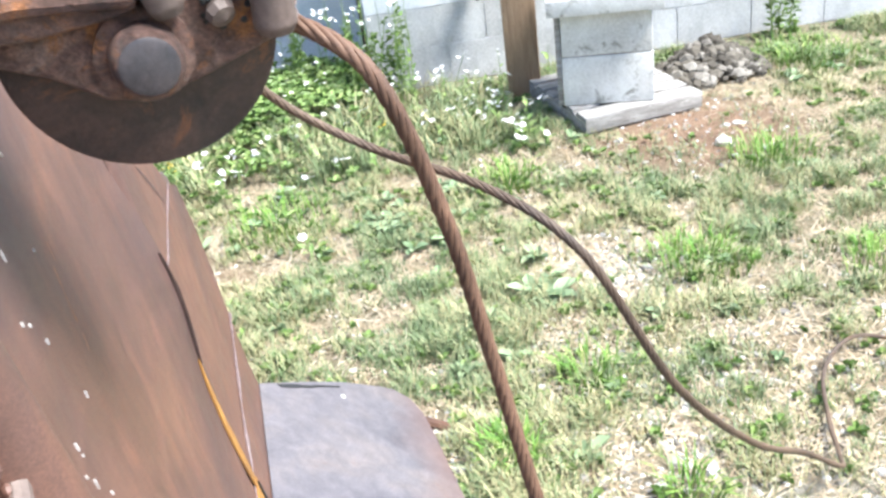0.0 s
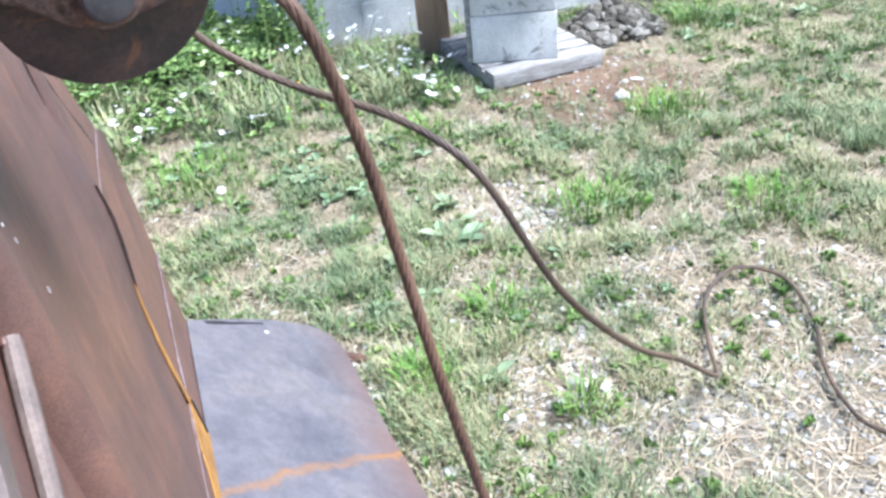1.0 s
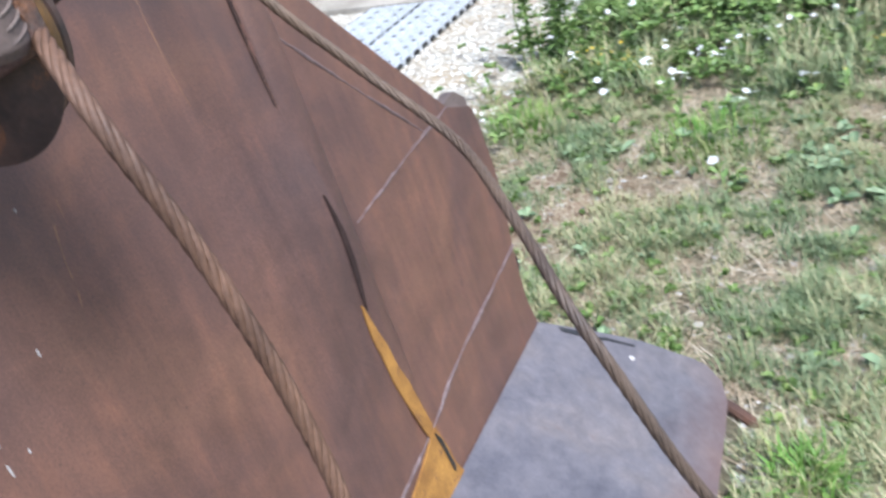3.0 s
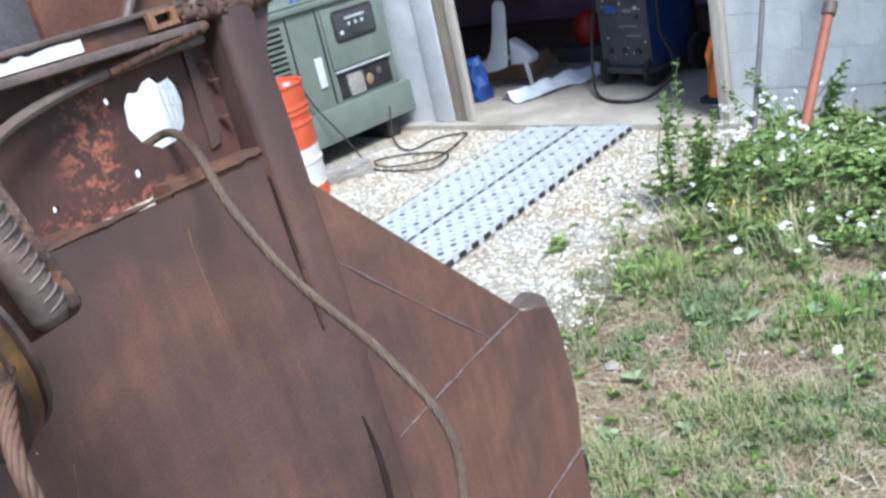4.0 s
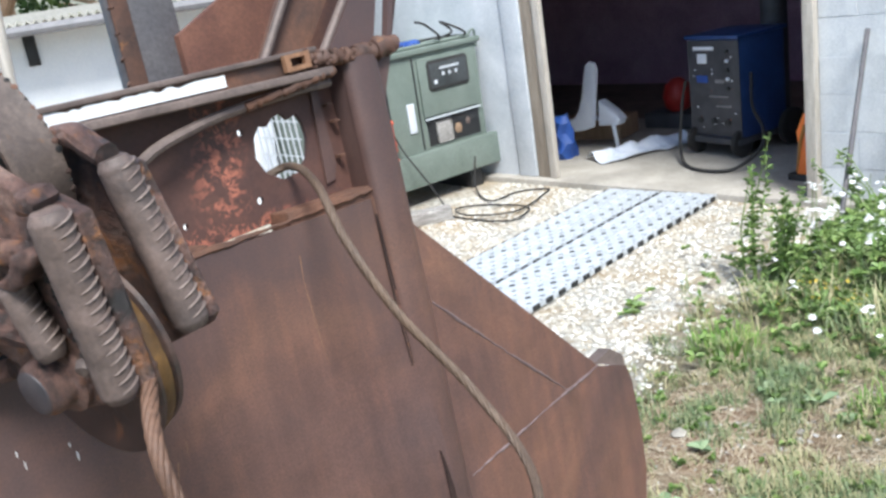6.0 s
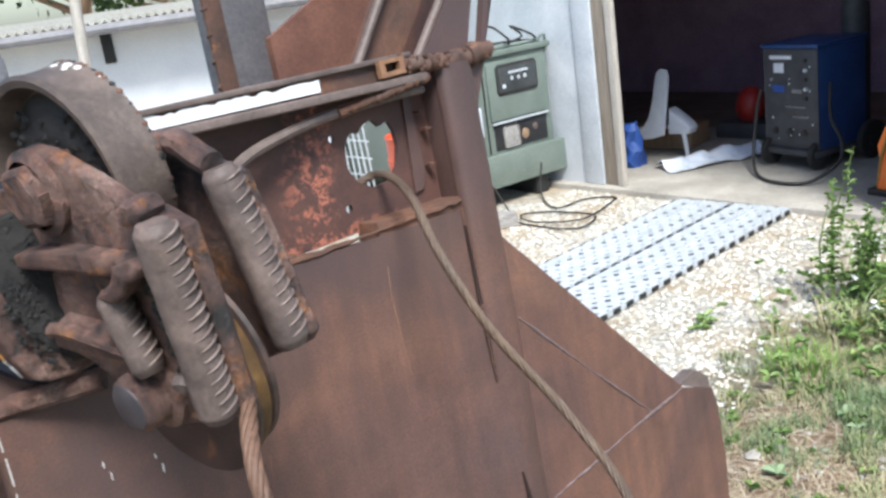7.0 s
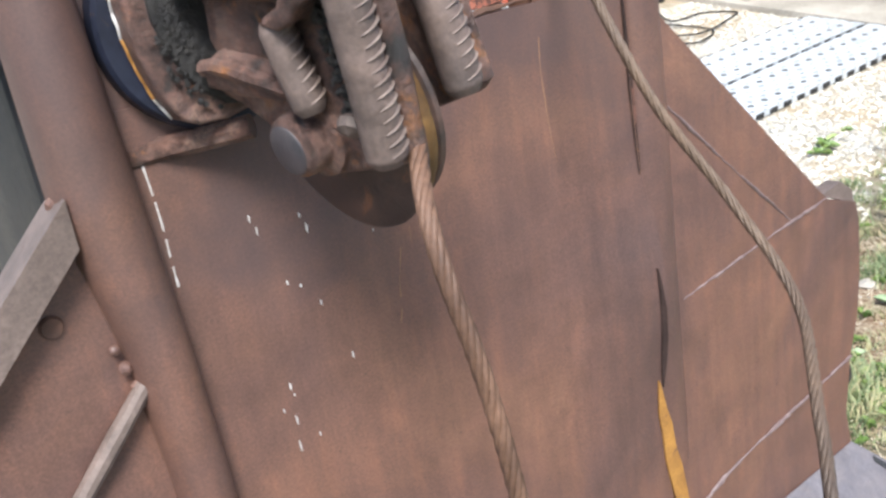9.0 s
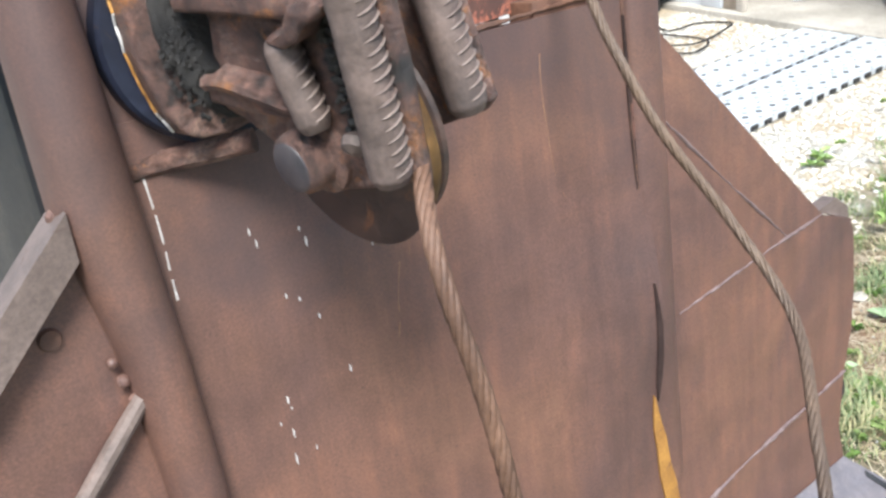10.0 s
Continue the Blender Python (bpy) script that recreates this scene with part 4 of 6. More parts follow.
for k in range(2, 9):
    (ua, va), (ub, vb) = flange[k], flange[k + 1]
    chip = spline([(ua + (ub - ua) * q, va + (vb - va) * q, 0.030 + 0.004 * math.sin(9 * (k + q))) for q in (0.0, 0.33, 0.66, 1.0)], 0.006)
    part("chipped_rim", Geo().tube(chip, [.0022 * (0.55 + 0.5 * abs(math.sin(7 * i + k))) for i in range(len(chip))], 6), PAINT_FLECK if k % 3 == 2 else YELLOW_RUST, flange_ob, "chipped ochre and cream paint")
rr0 = random.Random(14)
pad = Geo().slab([(1.007, 1.572), (1.012, 1.600), (1.022, 1.620), (1.046, 1.624), (1.10, 1.60), (1.10, 1.44), (1.066, 1.446), (1.045, 1.462), (1.027, 1.485), (1.013, 1.520), (1.007, 1.545)], 0.058, 0.070, 0.005)
for i in range(420):
    a, d = rr0.uniform(0, 6.28), rr0.uniform(0.3, 1.0)
    r0 = rr0.uniform(.0012, .0042)
    pad.lathe([(0, r0 * .8), (r0 * .7, r0 * .5), (r0, -r0 * .2), (0, -r0 * .6)], 7, pose(1.055 + .048 * d * math.cos(a), 1.52 + .075 * d * math.sin(a), 0.069, rr0.uniform(-30, 30), rr0.uniform(-30, 30), 0))
tagged(part("grease_pad", pad, GREASE, flange_ob, "black caked grease on the flange"), kind="stuff")
part("drum_case", Geo().box(0.90, 1.30, 1.05, 1.64, -0.60, -0.16, 0.02), DARK, winch, "black winch drum case")
# upper sheet with the torn rope hole, set back between the posts
hole = [(1.592, 1.605), (1.586, 1.572), (1.600, 1.545), (1.632, 1.527), (1.668, 1.532), (1.690, 1.552), (1.700, 1.585), (1.697, 1.612), (1.688, 1.628), (1.668, 1.622), (1.655, 1.635), (1.636, 1.630), (1.622, 1.618), (1.606, 1.622)]


def ring(x, y, r, k=10):
    return [(x + r * math.cos(2 * math.pi * i / k), y + r * math.sin(2 * math.pi * i / k)) for i in range(k)]


part("upper_sheet", Geo().holed([(1.21, 1.458), (1.50, 1.461), (1.80, 1.476), (1.80, 1.685), (1.21, 1.668)], [hole, ring(1.575, 1.505, .007), ring(1.735, 1.515, .006), ring(1.43, 1.50, .005), ring(1.568, 1.618, .006)], -0.058, -0.05), PANEL, winch, "recessed rusty sheet with flaking red paint and a torn hole")
part("ledge", Geo().box(1.205, 1.43, 1.446, 1.472, -0.056, -0.004, 0.003), RUST_ROUGH, winch)
part("ledge", Geo().box(1.585, 1.79, 1.446, 1.480, -0.056, -0.004, 0.003), RUST_ROUGH, winch)
part("web_plate", Geo().box(1.775, 1.787, 1.47, 1.70, -0.058, -0.004, 0.002), RUST, winch)
part("web_plate", Geo().prism([(1.725, 1.66), (1.74, 1.66), (1.745, 1.53), (1.735, 1.505), (1.715, 1.50)], -0.049, -0.044), RUST, winch)
for u0, v0 in ((1.748, 1.54), (1.752, 1.60), (1.744, 1.63)):
    part("burr", Geo().box(u0, u0 + .012, v0, v0 + .004, -.046, -.03, .001), RUST_ROUGH, winch)
# rails over the sheet
def rail(u0, u1, low, high, rise, n0, n1, bevel):
    """A straight bar across the shield that climbs a little along it."""
    return Geo().slab([(u0, low + rise * (u0 - 1.27)), (u1, low + rise * (u1 - 1.27)), (u1, high + rise * (u1 - 1.27)), (u0, high + rise * (u0 - 1.27))], n0, n1, bevel)


part("lower_rail", rail(1.02, 1.74, 1.665, 1.679, 0.030, -0.058, 0.012, 0.0035), RUST_GREY, winch, "worn grey bar over the recessed sheet")
part("upper_rail", rail(1.02, 1.72, 1.700, 1.709, 0.045, -0.09, 0.003, 0.003), RUST_GREY, winch)
part("rail_flange", rail(1.02, 1.74, 1.676, 1.704, 0.037, -0.088, -0.006, 0.002), RUST_ROUGH, winch)
strip = [(1.02, 1.6720), (1.53, 1.6905), (1.53, 1.7085)]
edge_rnd = random.Random(77)
strip += [(1.53 - 0.0085 * k, 1.7085 - 0.0003 * k - edge_rnd.choice((0, 0, .001, .002, .004))) for k in range(1, 60)]
part("paint_strip", Geo().prism(strip, -0.005, -0.0005), STRIP_WHITE, winch, "strip of bright white paint with a flaked edge")
part("rail_bracket", Geo().holed([(1.640, 1.694), (1.692, 1.697), (1.692, 1.724), (1.640, 1.721)], [[(1.651, 1.702), (1.681, 1.704), (1.681, 1.717), (1.651, 1.715)]], 0.004, 0.014), DRIP, winch, "small rusty bracket with a square eye")
crust = Geo()
rnd = random.Random(5)
line = spline([(1.685, 1.712, -0.004), (1.76, 1.705, 0.0), (1.83, 1.706, 0.0), (1.905, 1.713, -0.004)], 0.005)
crust.tube([p + Vector((0, rnd.uniform(-.003, .003), rnd.uniform(-.003, .003))) for p in line], [(.0105 + .007 * k / len(line)) * rnd.uniform(.78, 1.22) for k in range(len(line))], 14)
for i in range(60):
    q = rnd.choice(line)
    r = rnd.uniform(.002, .006)
    crust.lathe([(0, r), (r * .8, r * .5), (r, -r * .4), (0, -r)], 7, pose(q.x, q.y + rnd.uniform(-.014, .014), q.z + rnd.uniform(.002, .013), rnd.uniform(0, 90), rnd.uniform(0, 90), 0))
part("weld_crust", crust, RUST_ROUGH, winch, "lumpy corroded beam end along the top joint")
spur = spline([(1.56, 1.655, -0.01), (1.64, 1.668, 0.0), (1.70, 1.678, 0.004), (1.745, 1.684, 0.004)], 0.006)
part("torn_bar", Geo().tube([p + Vector((0, rnd.uniform(-.0015, .0015), 0)) for p in spur], [.0075 * rnd.uniform(.75, 1.25) for _ in spur], 10), RUST_ROUGH, winch, "rusted frayed bar end")
for k in range(13):
    v0 = 1.475 + 0.0135 * k
    part("weld_bead", Geo().lathe([(0, .005), (.005, .004), (.0075, 0), (.005, -.004)], 8, pose(1.786 + 0.02 * k / 12 + rnd.uniform(-.002, .002), v0, 0.004, rnd.uniform(-20, 20), rnd.uniform(-20, 20), 0)), RUST, winch)
lever = spline([(1.285, 1.545, 0.0), (1.32, 1.585, 0.0), (1.38, 1.620, -0.005), (1.46, 1.641, -0.01), (1.55, 1.655, -0.015), (1.65, 1.664, -0.012), (1.74, 1.668, -0.01)], 0.02)
part("bent_bar", Geo().tube(lever, 0.0085, 8), RUST_GREY, winch, "bent grey flat bar under the rail")
# tower above the rails
part("column", Geo().box(1.515, 1.640, 1.70, 2.60, -0.275, -0.24, 0.012), COLUMN, winch, "grey square column")
teeth = Geo().box(1.512, 1.546, 1.70, 2.58, -0.2405, -0.234, 0.002)
for i in range(22):
    teeth.lathe([(0, .004), (.005, .003), (.007, 0), (0, -.004)], 6, pose(1.513 + 0.002 * math.sin(5 * i), 1.69 + i * 0.042, -0.238, 20 * i, 30, 0))
tagged(part("torn_edge", teeth, RUST_ROUGH, winch), kind="stuff")
part("back_plate", Geo().prism([(1.62, 1.705), (2.02, 1.705), (2.10, 2.05), (1.62, 1.80)], -0.24, -0.225), RUST_RED, winch)
part("strut", Geo().tube([(1.625, 1.695, -0.045), (1.96, 2.14, -0.045)], 0.0075, 10), RUST_GREY, winch)
part("gusset", Geo().prism([(1.632, 1.695), (1.726, 1.695), (2.09, 2.12), (1.95, 2.14)], -0.075, -0.06), RUST_ROUGH, winch)
part("strut", Geo().tube([(1.728, 1.695, -0.015), (2.10, 2.12, -0.015)], 0.0075, 10), RUST_GREY, winch)
part("tower_plate", Geo().holed([(1.738, 1.70), (1.905, 1.714), (2.11, 2.25), (2.09, 2.10)], [[(1.862, 1.722), (1.897, 1.724), (1.942, 1.85), (1.912, 1.85)]], -0.02, -0.006), RUST, winch)
part("rear_flange", Geo().prism([(1.85, 1.71), (1.92, 1.71), (2.12, 2.25), (2.05, 2.25)], -0.09, -0.075), RUST_ROUGH, winch)

# ---- fairlead head with two sheaves, built round the lower bolt ----
B = Vector((0.5734, 1.4385, 1.6032))
A_ = Vector((0.20957, -0.97016, -0.12200))
E1 = Vector((0.97546, 0.21606, -0.04244))
E2 = Vector((0.06753, -0.11011, 0.99162))
HS = 1.056
FM = Matrix(((E1.x, E2.x, A_.x, B.x), (E1.y, E2.y, A_.y, B.y), (E1.z, E2.z, A_.z, B.z), (0, 0, 0, 1))) @ Matrix.Scale(HS, 4)
FL = WM.inverted() @ FM


def sheave(r, wide):
    """A rope sheave: dished web, two flanges and a groove."""
    h = wide / 2
    return [(0.018, h * 0.9), (r * 0.32, h * 0.9), (r * 0.36, h * 0.45), (r * 0.62, h * 0.75), (r * 0.80, h), (r * 0.99, h), (r, h * 0.86), (r * 0.97, h * 0.6), (r * 0.76, h * 0.35), (r * 0.70, 0),
            (r * 0.76, -h * 0.35), (r * 0.97, -h * 0.6), (r, -h * 0.86), (r * 0.99, -h), (r * 0.80, -h), (r * 0.62, -h * 0.75), (r * 0.36, -h * 0.45), (r * 0.32, -h * 0.9), (0.018, -h * 0.9)]


def roller(r, wide):
    """A wide plain-faced roller with a dished side."""
    h = wide / 2
    return [(0.018, h * 0.4), (r * 0.30, h * 0.4), (r * 0.34, h * 0.1), (r * 0.82, h * 0.1), (r * 0.90, h * 0.96), (r * 0.965, h), (r, h * 0.88), (r * 0.985, h * 0.5), (r * 0.98, 0), (r * 0.985, -h * 0.5), (r, -h * 0.9), (r * 0.96, -h), (r * 0.5, -h * 0.9), (0.018, -h * 0.9)]


head = part("fairlead_head", Geo().slab([(-0.215, 0.045), (-0.20, 0.120), (-0.15, 0.155), (-0.09, 0.150), (-0.075, 0.09), (-0.10, 0.03), (-0.15, 0.005), (-0.20, 0.01)], -0.125, -0.050, 0.008), HEAD, winch, "rusty swivelling rope guide caked with old grease", FL)
SR = 0.1135
part("groove_grease", Geo().lathe([(SR * .72, -.0655), (SR * .93, -.0622), (SR * .95, -.070), (SR * .93, -.0785), (SR * .72, -.0795)], 48, pose(0.0, 0.004, 0)), OCHRE_GREASE, head, "ochre grease caked in the groove")
part("lower_sheave", Geo().lathe([(0.018, -.054), (SR * .97, -.054), (SR, -.056), (SR * .985, -.061), (SR * .76, -.066), (SR * .70, -.073), (SR * .76, -.080), (SR * .90, -.086), (SR * .91, -.091), (0.018, -.092)], 60, pose(0.0, 0.004, 0)), SHEAVE, head, "lower grooved sheave with ochre grease in its groove")
RO = pose(-0.092, 0.191, -0.082)
part("upper_roller", Geo().lathe(roller(0.109, 0.054), 60, RO), ROLLER, head, "upper wheel with a smooth worn face")
pack = Geo().lathe([(.022, .010), (.05, .016), (.075, .012), (.088, .004)], 30, RO)
rr0 = random.Random(23)
for i in range(150):
    a, d, r0 = rr0.uniform(0, 6.28), rr0.uniform(.03, .085), rr0.uniform(.002, .0065)
    pack.lathe([(0, r0 * .8), (r0 * .7, r0 * .5), (r0, -r0 * .3), (0, -r0 * .6)], 7, RO @ pose(d * math.cos(a), d * math.sin(a), 0.013, rr0.uniform(-30, 30), rr0.uniform(-30, 30), 0))
for a, h, q in ((1.55, -0.010, .0045), (1.42, -0.016, .006), (1.36, -0.008, .0035), (1.30, -0.018, .005), (1.62, -0.020, .003), (1.05, -0.022, .003)):
    m0 = RO @ pose(.1075 * math.cos(a), .1075 * math.sin(a), h, 0, 0, math.degrees(a))
    part("paint_fleck", Geo().lathe([(0, q * .4), (q * .7, q * .3), (q, 0)], 7, m0 @ pose(0, 0, 0, 0, 90, 0)), PAINT_FLECK, head, "white splash on the wheel")
for k in range(26):
    a = -0.35 + 0.085 * k + rr0.uniform(-.02, .02)
    q = rr0.uniform(.0018, .0045)
    part("rim_scale", Geo().lathe([(0, q * .5), (q * .8, q * .3), (q, -q * .2)], 6, RO @ pose(.108 * math.cos(a), .108 * math.sin(a), -.0235, 0, 0, math.degrees(a)) @ pose(0, 0, 0, 0, 90, 0)), RUST_ROUGH if k % 3 else GREASE, head)
tagged(part("roller_grease", pack, GREASE, head, "black grease packed in the wheel"), kind="stuff")
arm = [(-0.118, 0.215), (-0.108, 0.232), (-0.086, 0.239), (-0.055, 0.236), (0.005, 0.215), (0.050, 0.194), (0.085, 0.192), (0.117, 0.180), (0.124, 0.090), (0.122, 0.010), (0.105, -0.008), (0.050, -0.028), (0.0, -0.044), (-0.036, -0.036), (-0.075, -0.010), (-0.112, 0.006), (-0.165, 0.014), (-0.168, 0.034), (-0.120, 0.040), (-0.135, 0.070), (-0.125, 0.105), (-0.095, 0.13), (-0.105, 0.17)]
part("arm_plate", Geo().slab(list(reversed(arm)), -0.053, -0.034, 0.005), HEAD, head)
arm2 = [(-0.060, 0.12), (-0.040, 0.195), (-0.012, 0.216), (0.024, 0.206), (0.054, 0.196), (0.085, 0.188), (0.124, 0.030), (0.114, 0.018), (0.088, 0.006), (0.044, -0.015), (0.0, -0.03), (-0.05, 0.01)]
part("arm_plate", Geo().slab(list(reversed(arm2)), -0.143, -0.125, 0.005), HEAD, head)


def hexbolt(x, y, z0, z1, r, k=6):
    return Geo().lathe([(0, z1), (r * 0.80, z1), (r * 0.97, z1 - 0.004), (r, z1 - 0.009), (r, z0)], k, pose(x, y, 0, 0, 0, 12))


low_bolt = part("bolt", Geo().lathe([(0, .001), (.0245, .001), (.028, -.003), (.0295, -.010), (.029, -.10)], 32, pose(0, 0, 0)), HEAD, head, "blunt round rusty bolt head")
part("bolt_face", Geo().lathe([(0, .0035), (.020, .0032), (.0235, .0018), (.0240, .0008)], 32, pose(0, 0, 0)), BOLT, low_bolt, "dark slate-grey worn face")
part("bolt", hexbolt(-0.083, 0.196, -0.10, -0.012, 0.033, 6), HEAD, head, "hexagonal bolt head")
part("bolt_collar", Geo().lathe([(.030, -.038), (.040, -.034), (.040, -.028), (.030, -.024)], 24, pose(0, 0, 0)), HEAD, head)
part("bolt_collar", Geo().lathe([(.034, -.044), (.043, -.036), (.042, -.028), (.034, -.024)], 24, pose(-0.083, 0.196, 0)), HEAD, head)


def ridged_bar(p0, p1, r, pitch=0.0134):
    """A length of ribbed reinforcing bar with blunt melted ends."""
    p0, p1 = Vector(p0), Vector(p1)
    length = (p1 - p0).length
    g = Geo()
    m = along_axis(p0, p1 - p0, (0, 0, 1))
    steps, seg = 5, 24
    rows = int(length / pitch) * steps
    vs, fs = [], []
    rnd = random.Random(int(length * 1e4))
    for j in range(rows + 1):
        h = length * j / rows
        end = min(1.0, 0.74 + 0.26 * min(h, length - h) / 0.008)
        wob = rnd.uniform(-.0001, .0001)
        for k in range(seg):
            a = 2 * math.pi * k / seg
            pit = noise.noise(Vector((60 * math.cos(a) * r, 60 * math.sin(a) * r, 45 * h + length)))
            rr = r * (0.96 + 0.05 * pit)
            vs.append(((rr + wob) * end * math.cos(a), (rr + wob) * end * math.sin(a), h))
    for j in range(rows):
        for k in range(seg):
            b = (k + 1) % seg
            fs.append((j * seg + k, j * seg + b, (j + 1) * seg + b, (j + 1) * seg + k))
    fs += [tuple(reversed(range(seg))), tuple(rows * seg + k for k in range(seg))]
    return g.add(vs, fs, m)


def ribbed(p0, p1, r, label, pitch=0.0102):
    """The bar with its raised, worn cross ribs along one flank."""
    bar = part("ridged_bar", ridged_bar(p0, p1, r, pitch), RIDGED, head, label)
    m = along_axis(Vector(p0), Vector(p1) - Vector(p0), (0, 0, 1))
    length = (Vector(p1) - Vector(p0)).length
    rnd = random.Random(int(length * 1e5))
    for j in range(1, int(length / pitch)):
        tilt, lift = rnd.uniform(-.0008, .0008), rnd.uniform(-.0003, .0002)
        pts, radii = [], []
        for k in range(13):
            a = -2.25 + (k / 6 - 1) * 1.15
            q = 1 - (k / 6 - 1) ** 2
            d = r * 0.965 + lift + 0.0006 * q
            pts.append(m @ Vector((d * math.cos(a), d * math.sin(a), j * pitch + (0.0045 + tilt) * math.cos(a))))
            radii.append(0.0004 + 0.0010 * q ** 0.6)
        part("rib", Geo().tube(pts, radii, 6), RIB_WORN, bar)


ribbed((0.100, 0.190, -0.020), (0.107, 0.003, -0.020), 0.0190, "ribbed bar welded on as a rope guard")
ribbed((0.003, 0.113, -0.018), (0.025, 0.033, -0.018), 0.0165, "short ribbed bar")
ribbed((0.078, 0.200, -0.113), (0.114, 0.025, -0.113), 0.0185, "ribbed bar welded on as a rope guard")
part("cross_rib", Geo().slab([(-0.150, 0.115), (-0.088, 0.121), (-0.021, 0.126), (0.022, 0.130), (0.052, 0.142), (0.050, 0.150), (0.006, 0.149), (-0.032, 0.149), (-0.092, 0.143), (-0.150, 0.130)], -0.042, -0.016, 0.006), HEAD, head, "cast rib across the arm")
part("cross_rib", Geo().slab([(-0.138, 0.026), (-0.077, 0.027), (-0.003, 0.036), (0.006, 0.050), (0.002, 0.066), (-0.058, 0.068), (-0.105, 0.068), (-0.132, 0.052)], -0.050, -0.016, 0.008), HEAD, head, "curved cast rib")
part("rib_ridge", Geo().tube(spline([(-0.132, 0.048, -0.019), (-0.095, 0.056, -0.016), (-0.045, 0.054, -0.016), (0.0, 0.050, -0.018)], 0.008), 0.0085, 8), HEAD, head)
part("hook_end", Geo().slab([(0.000, 0.112), (0.008, 0.120), (0.030, 0.131), (0.042, 0.148), (0.066, 0.156), (0.092, 0.156), (0.078, 0.143), (0.058, 0.134), (0.048, 0.121), (0.024, 0.110)], -0.030, -0.004, 0.006), HEAD, head, "torch-cut tongue over the short bar")
part("web_fillet", Geo().slab([(-0.125, 0.060), (-0.100, 0.110), (-0.060, 0.122), (-0.020, 0.122), (0.006, 0.112), (0.012, 0.062), (-0.05, 0.060)], -0.040, -0.030, 0.005), HEAD, head, "greyer recessed web of the arm")
lumps = Geo()
rnd = random.Random(21)
for i in range(330):
    s = rnd.uniform(0, 1)
    x, y = 0.060 + 0.014 * s + rnd.uniform(-.022, .022), 0.142 - 0.116 * s + rnd.uniform(-.016, .016)
    r = rnd.uniform(.0012, .0042)
    lumps.lathe([(0, r), (r * .8, r * .5), (r, -r * .3), (0, -r)], 7, pose(x, y, rnd.uniform(-.035, -.028), rnd.uniform(0, 60), rnd.uniform(0, 60), 0))
tagged(part("grit", lumps, GREASE, head, "gritty grease between the bars"), kind="stuff")
part("guard_link", Geo().tube(spline([(-0.010, 0.214, -0.124), (0.025, 0.218, -0.120), (0.047, 0.210, -0.116), (0.072, 0.202, -0.113)], 0.008), 0.013, 10), HEAD, head)
part("weld_lump", Geo().slab([(0.062, 0.182), (0.058, 0.197), (0.070, 0.206), (0.086, 0.206), (0.094, 0.197), (0.086, 0.184)], -0.046, -0.014, 0.008), HEAD, head, "cast knob beside the wheel")
part("weld_lump", Geo().lathe([(0, .010), (.011, .006), (.013, -.002), (.008, -.008)], 9, pose(0.064, 0.026, -0.024, 30, 20, 0)), RUST_GREY, head)
part("spacer_bar", Geo().tube([(0.945, 1.402, -0.010), (1.001, 1.406, -0.006), (1.045, 1.409, 0.02), (1.09, 1.415, 0.06)], 0.014, 10), HEAD, winch)

# ---- ropes ----


def local(u0, v0, n0):
    return WM @ Vector((u0, v0, n0))


def at_head(x, y, z):
    return FM @ Vector((x, y, z))


near_rope = [at_head(-0.12, 0.055, -0.073), at_head(-0.075, 0.062, -0.073), at_head(-0.04, 0.086, -0.073), at_head(0.0, 0.095, -0.073), at_head(0.045, 0.082, -0.073), at_head(0.075, 0.052, -0.073), at_head(0.087, 0.020, -0.073), (0.748, 1.475, 1.565), (0.800, 1.482, 1.408), (0.832, 1.485, 1.228), (0.865, 1.464, 1.013), (0.918, 1.471, 0.723), (0.975, 1.45, 0.42), (1.05, 1.42, 0.22), (1.09, 1.39, 0.06), (1.16, 1.32, 0.02), (1.35, 1.22, 0.02)]
single("wire_rope", twisted(near_rope, 0.0088), ROPE_RUST, "rusty stranded wire rope hanging from the lower sheave", "rope", smooth=60)
far_rope = [local(1.50, 1.50, -0.22), local(1.60, 1.535, -0.08), local(1.635, 1.548, -0.03), (0.40, 1.945, 1.672), (0.495, 1.91, 1.605), (0.565, 1.925, 1.50), (0.648, 1.965, 1.385), (0.765, 1.94, 1.305), (0.90, 1.80, 1.275), (1.005, 1.71, 1.195), (1.141, 1.725, 0.931), (1.342, 1.87, 0.655), (1.545, 2.043, 0.435), (1.744, 2.215, 0.20), (1.86, 2.40, 0.05), (1.93, 2.58, 0.03), (2.02, 2.76, 0.05), (2.19, 2.88, 0.05), (2.32, 2.78, 0.04), (2.29, 2.55, 0.02), (2.19, 2.35, 0.02), (2.14, 2.17, 0.02), (2.16, 2.04, 0.02), (2.35, 1.90, 0.02)]
single("wire_rope", twisted(far_rope, 0.0070), ROPE_GREY, "grey-brown wire rope trailing from the shield to the gravel", "rope", smooth=60)

# ---- generator beside the doorway ----
GEN_POSE = pose(-4.27, 5.42, 0, 0, 0, -5) @ Matrix.Diagonal((1, 0.90, 1.02, 1))
ON_LID = GEN_POSE @ pose(-4.05, 5.2, 0, 0, 0, -2).inverted()


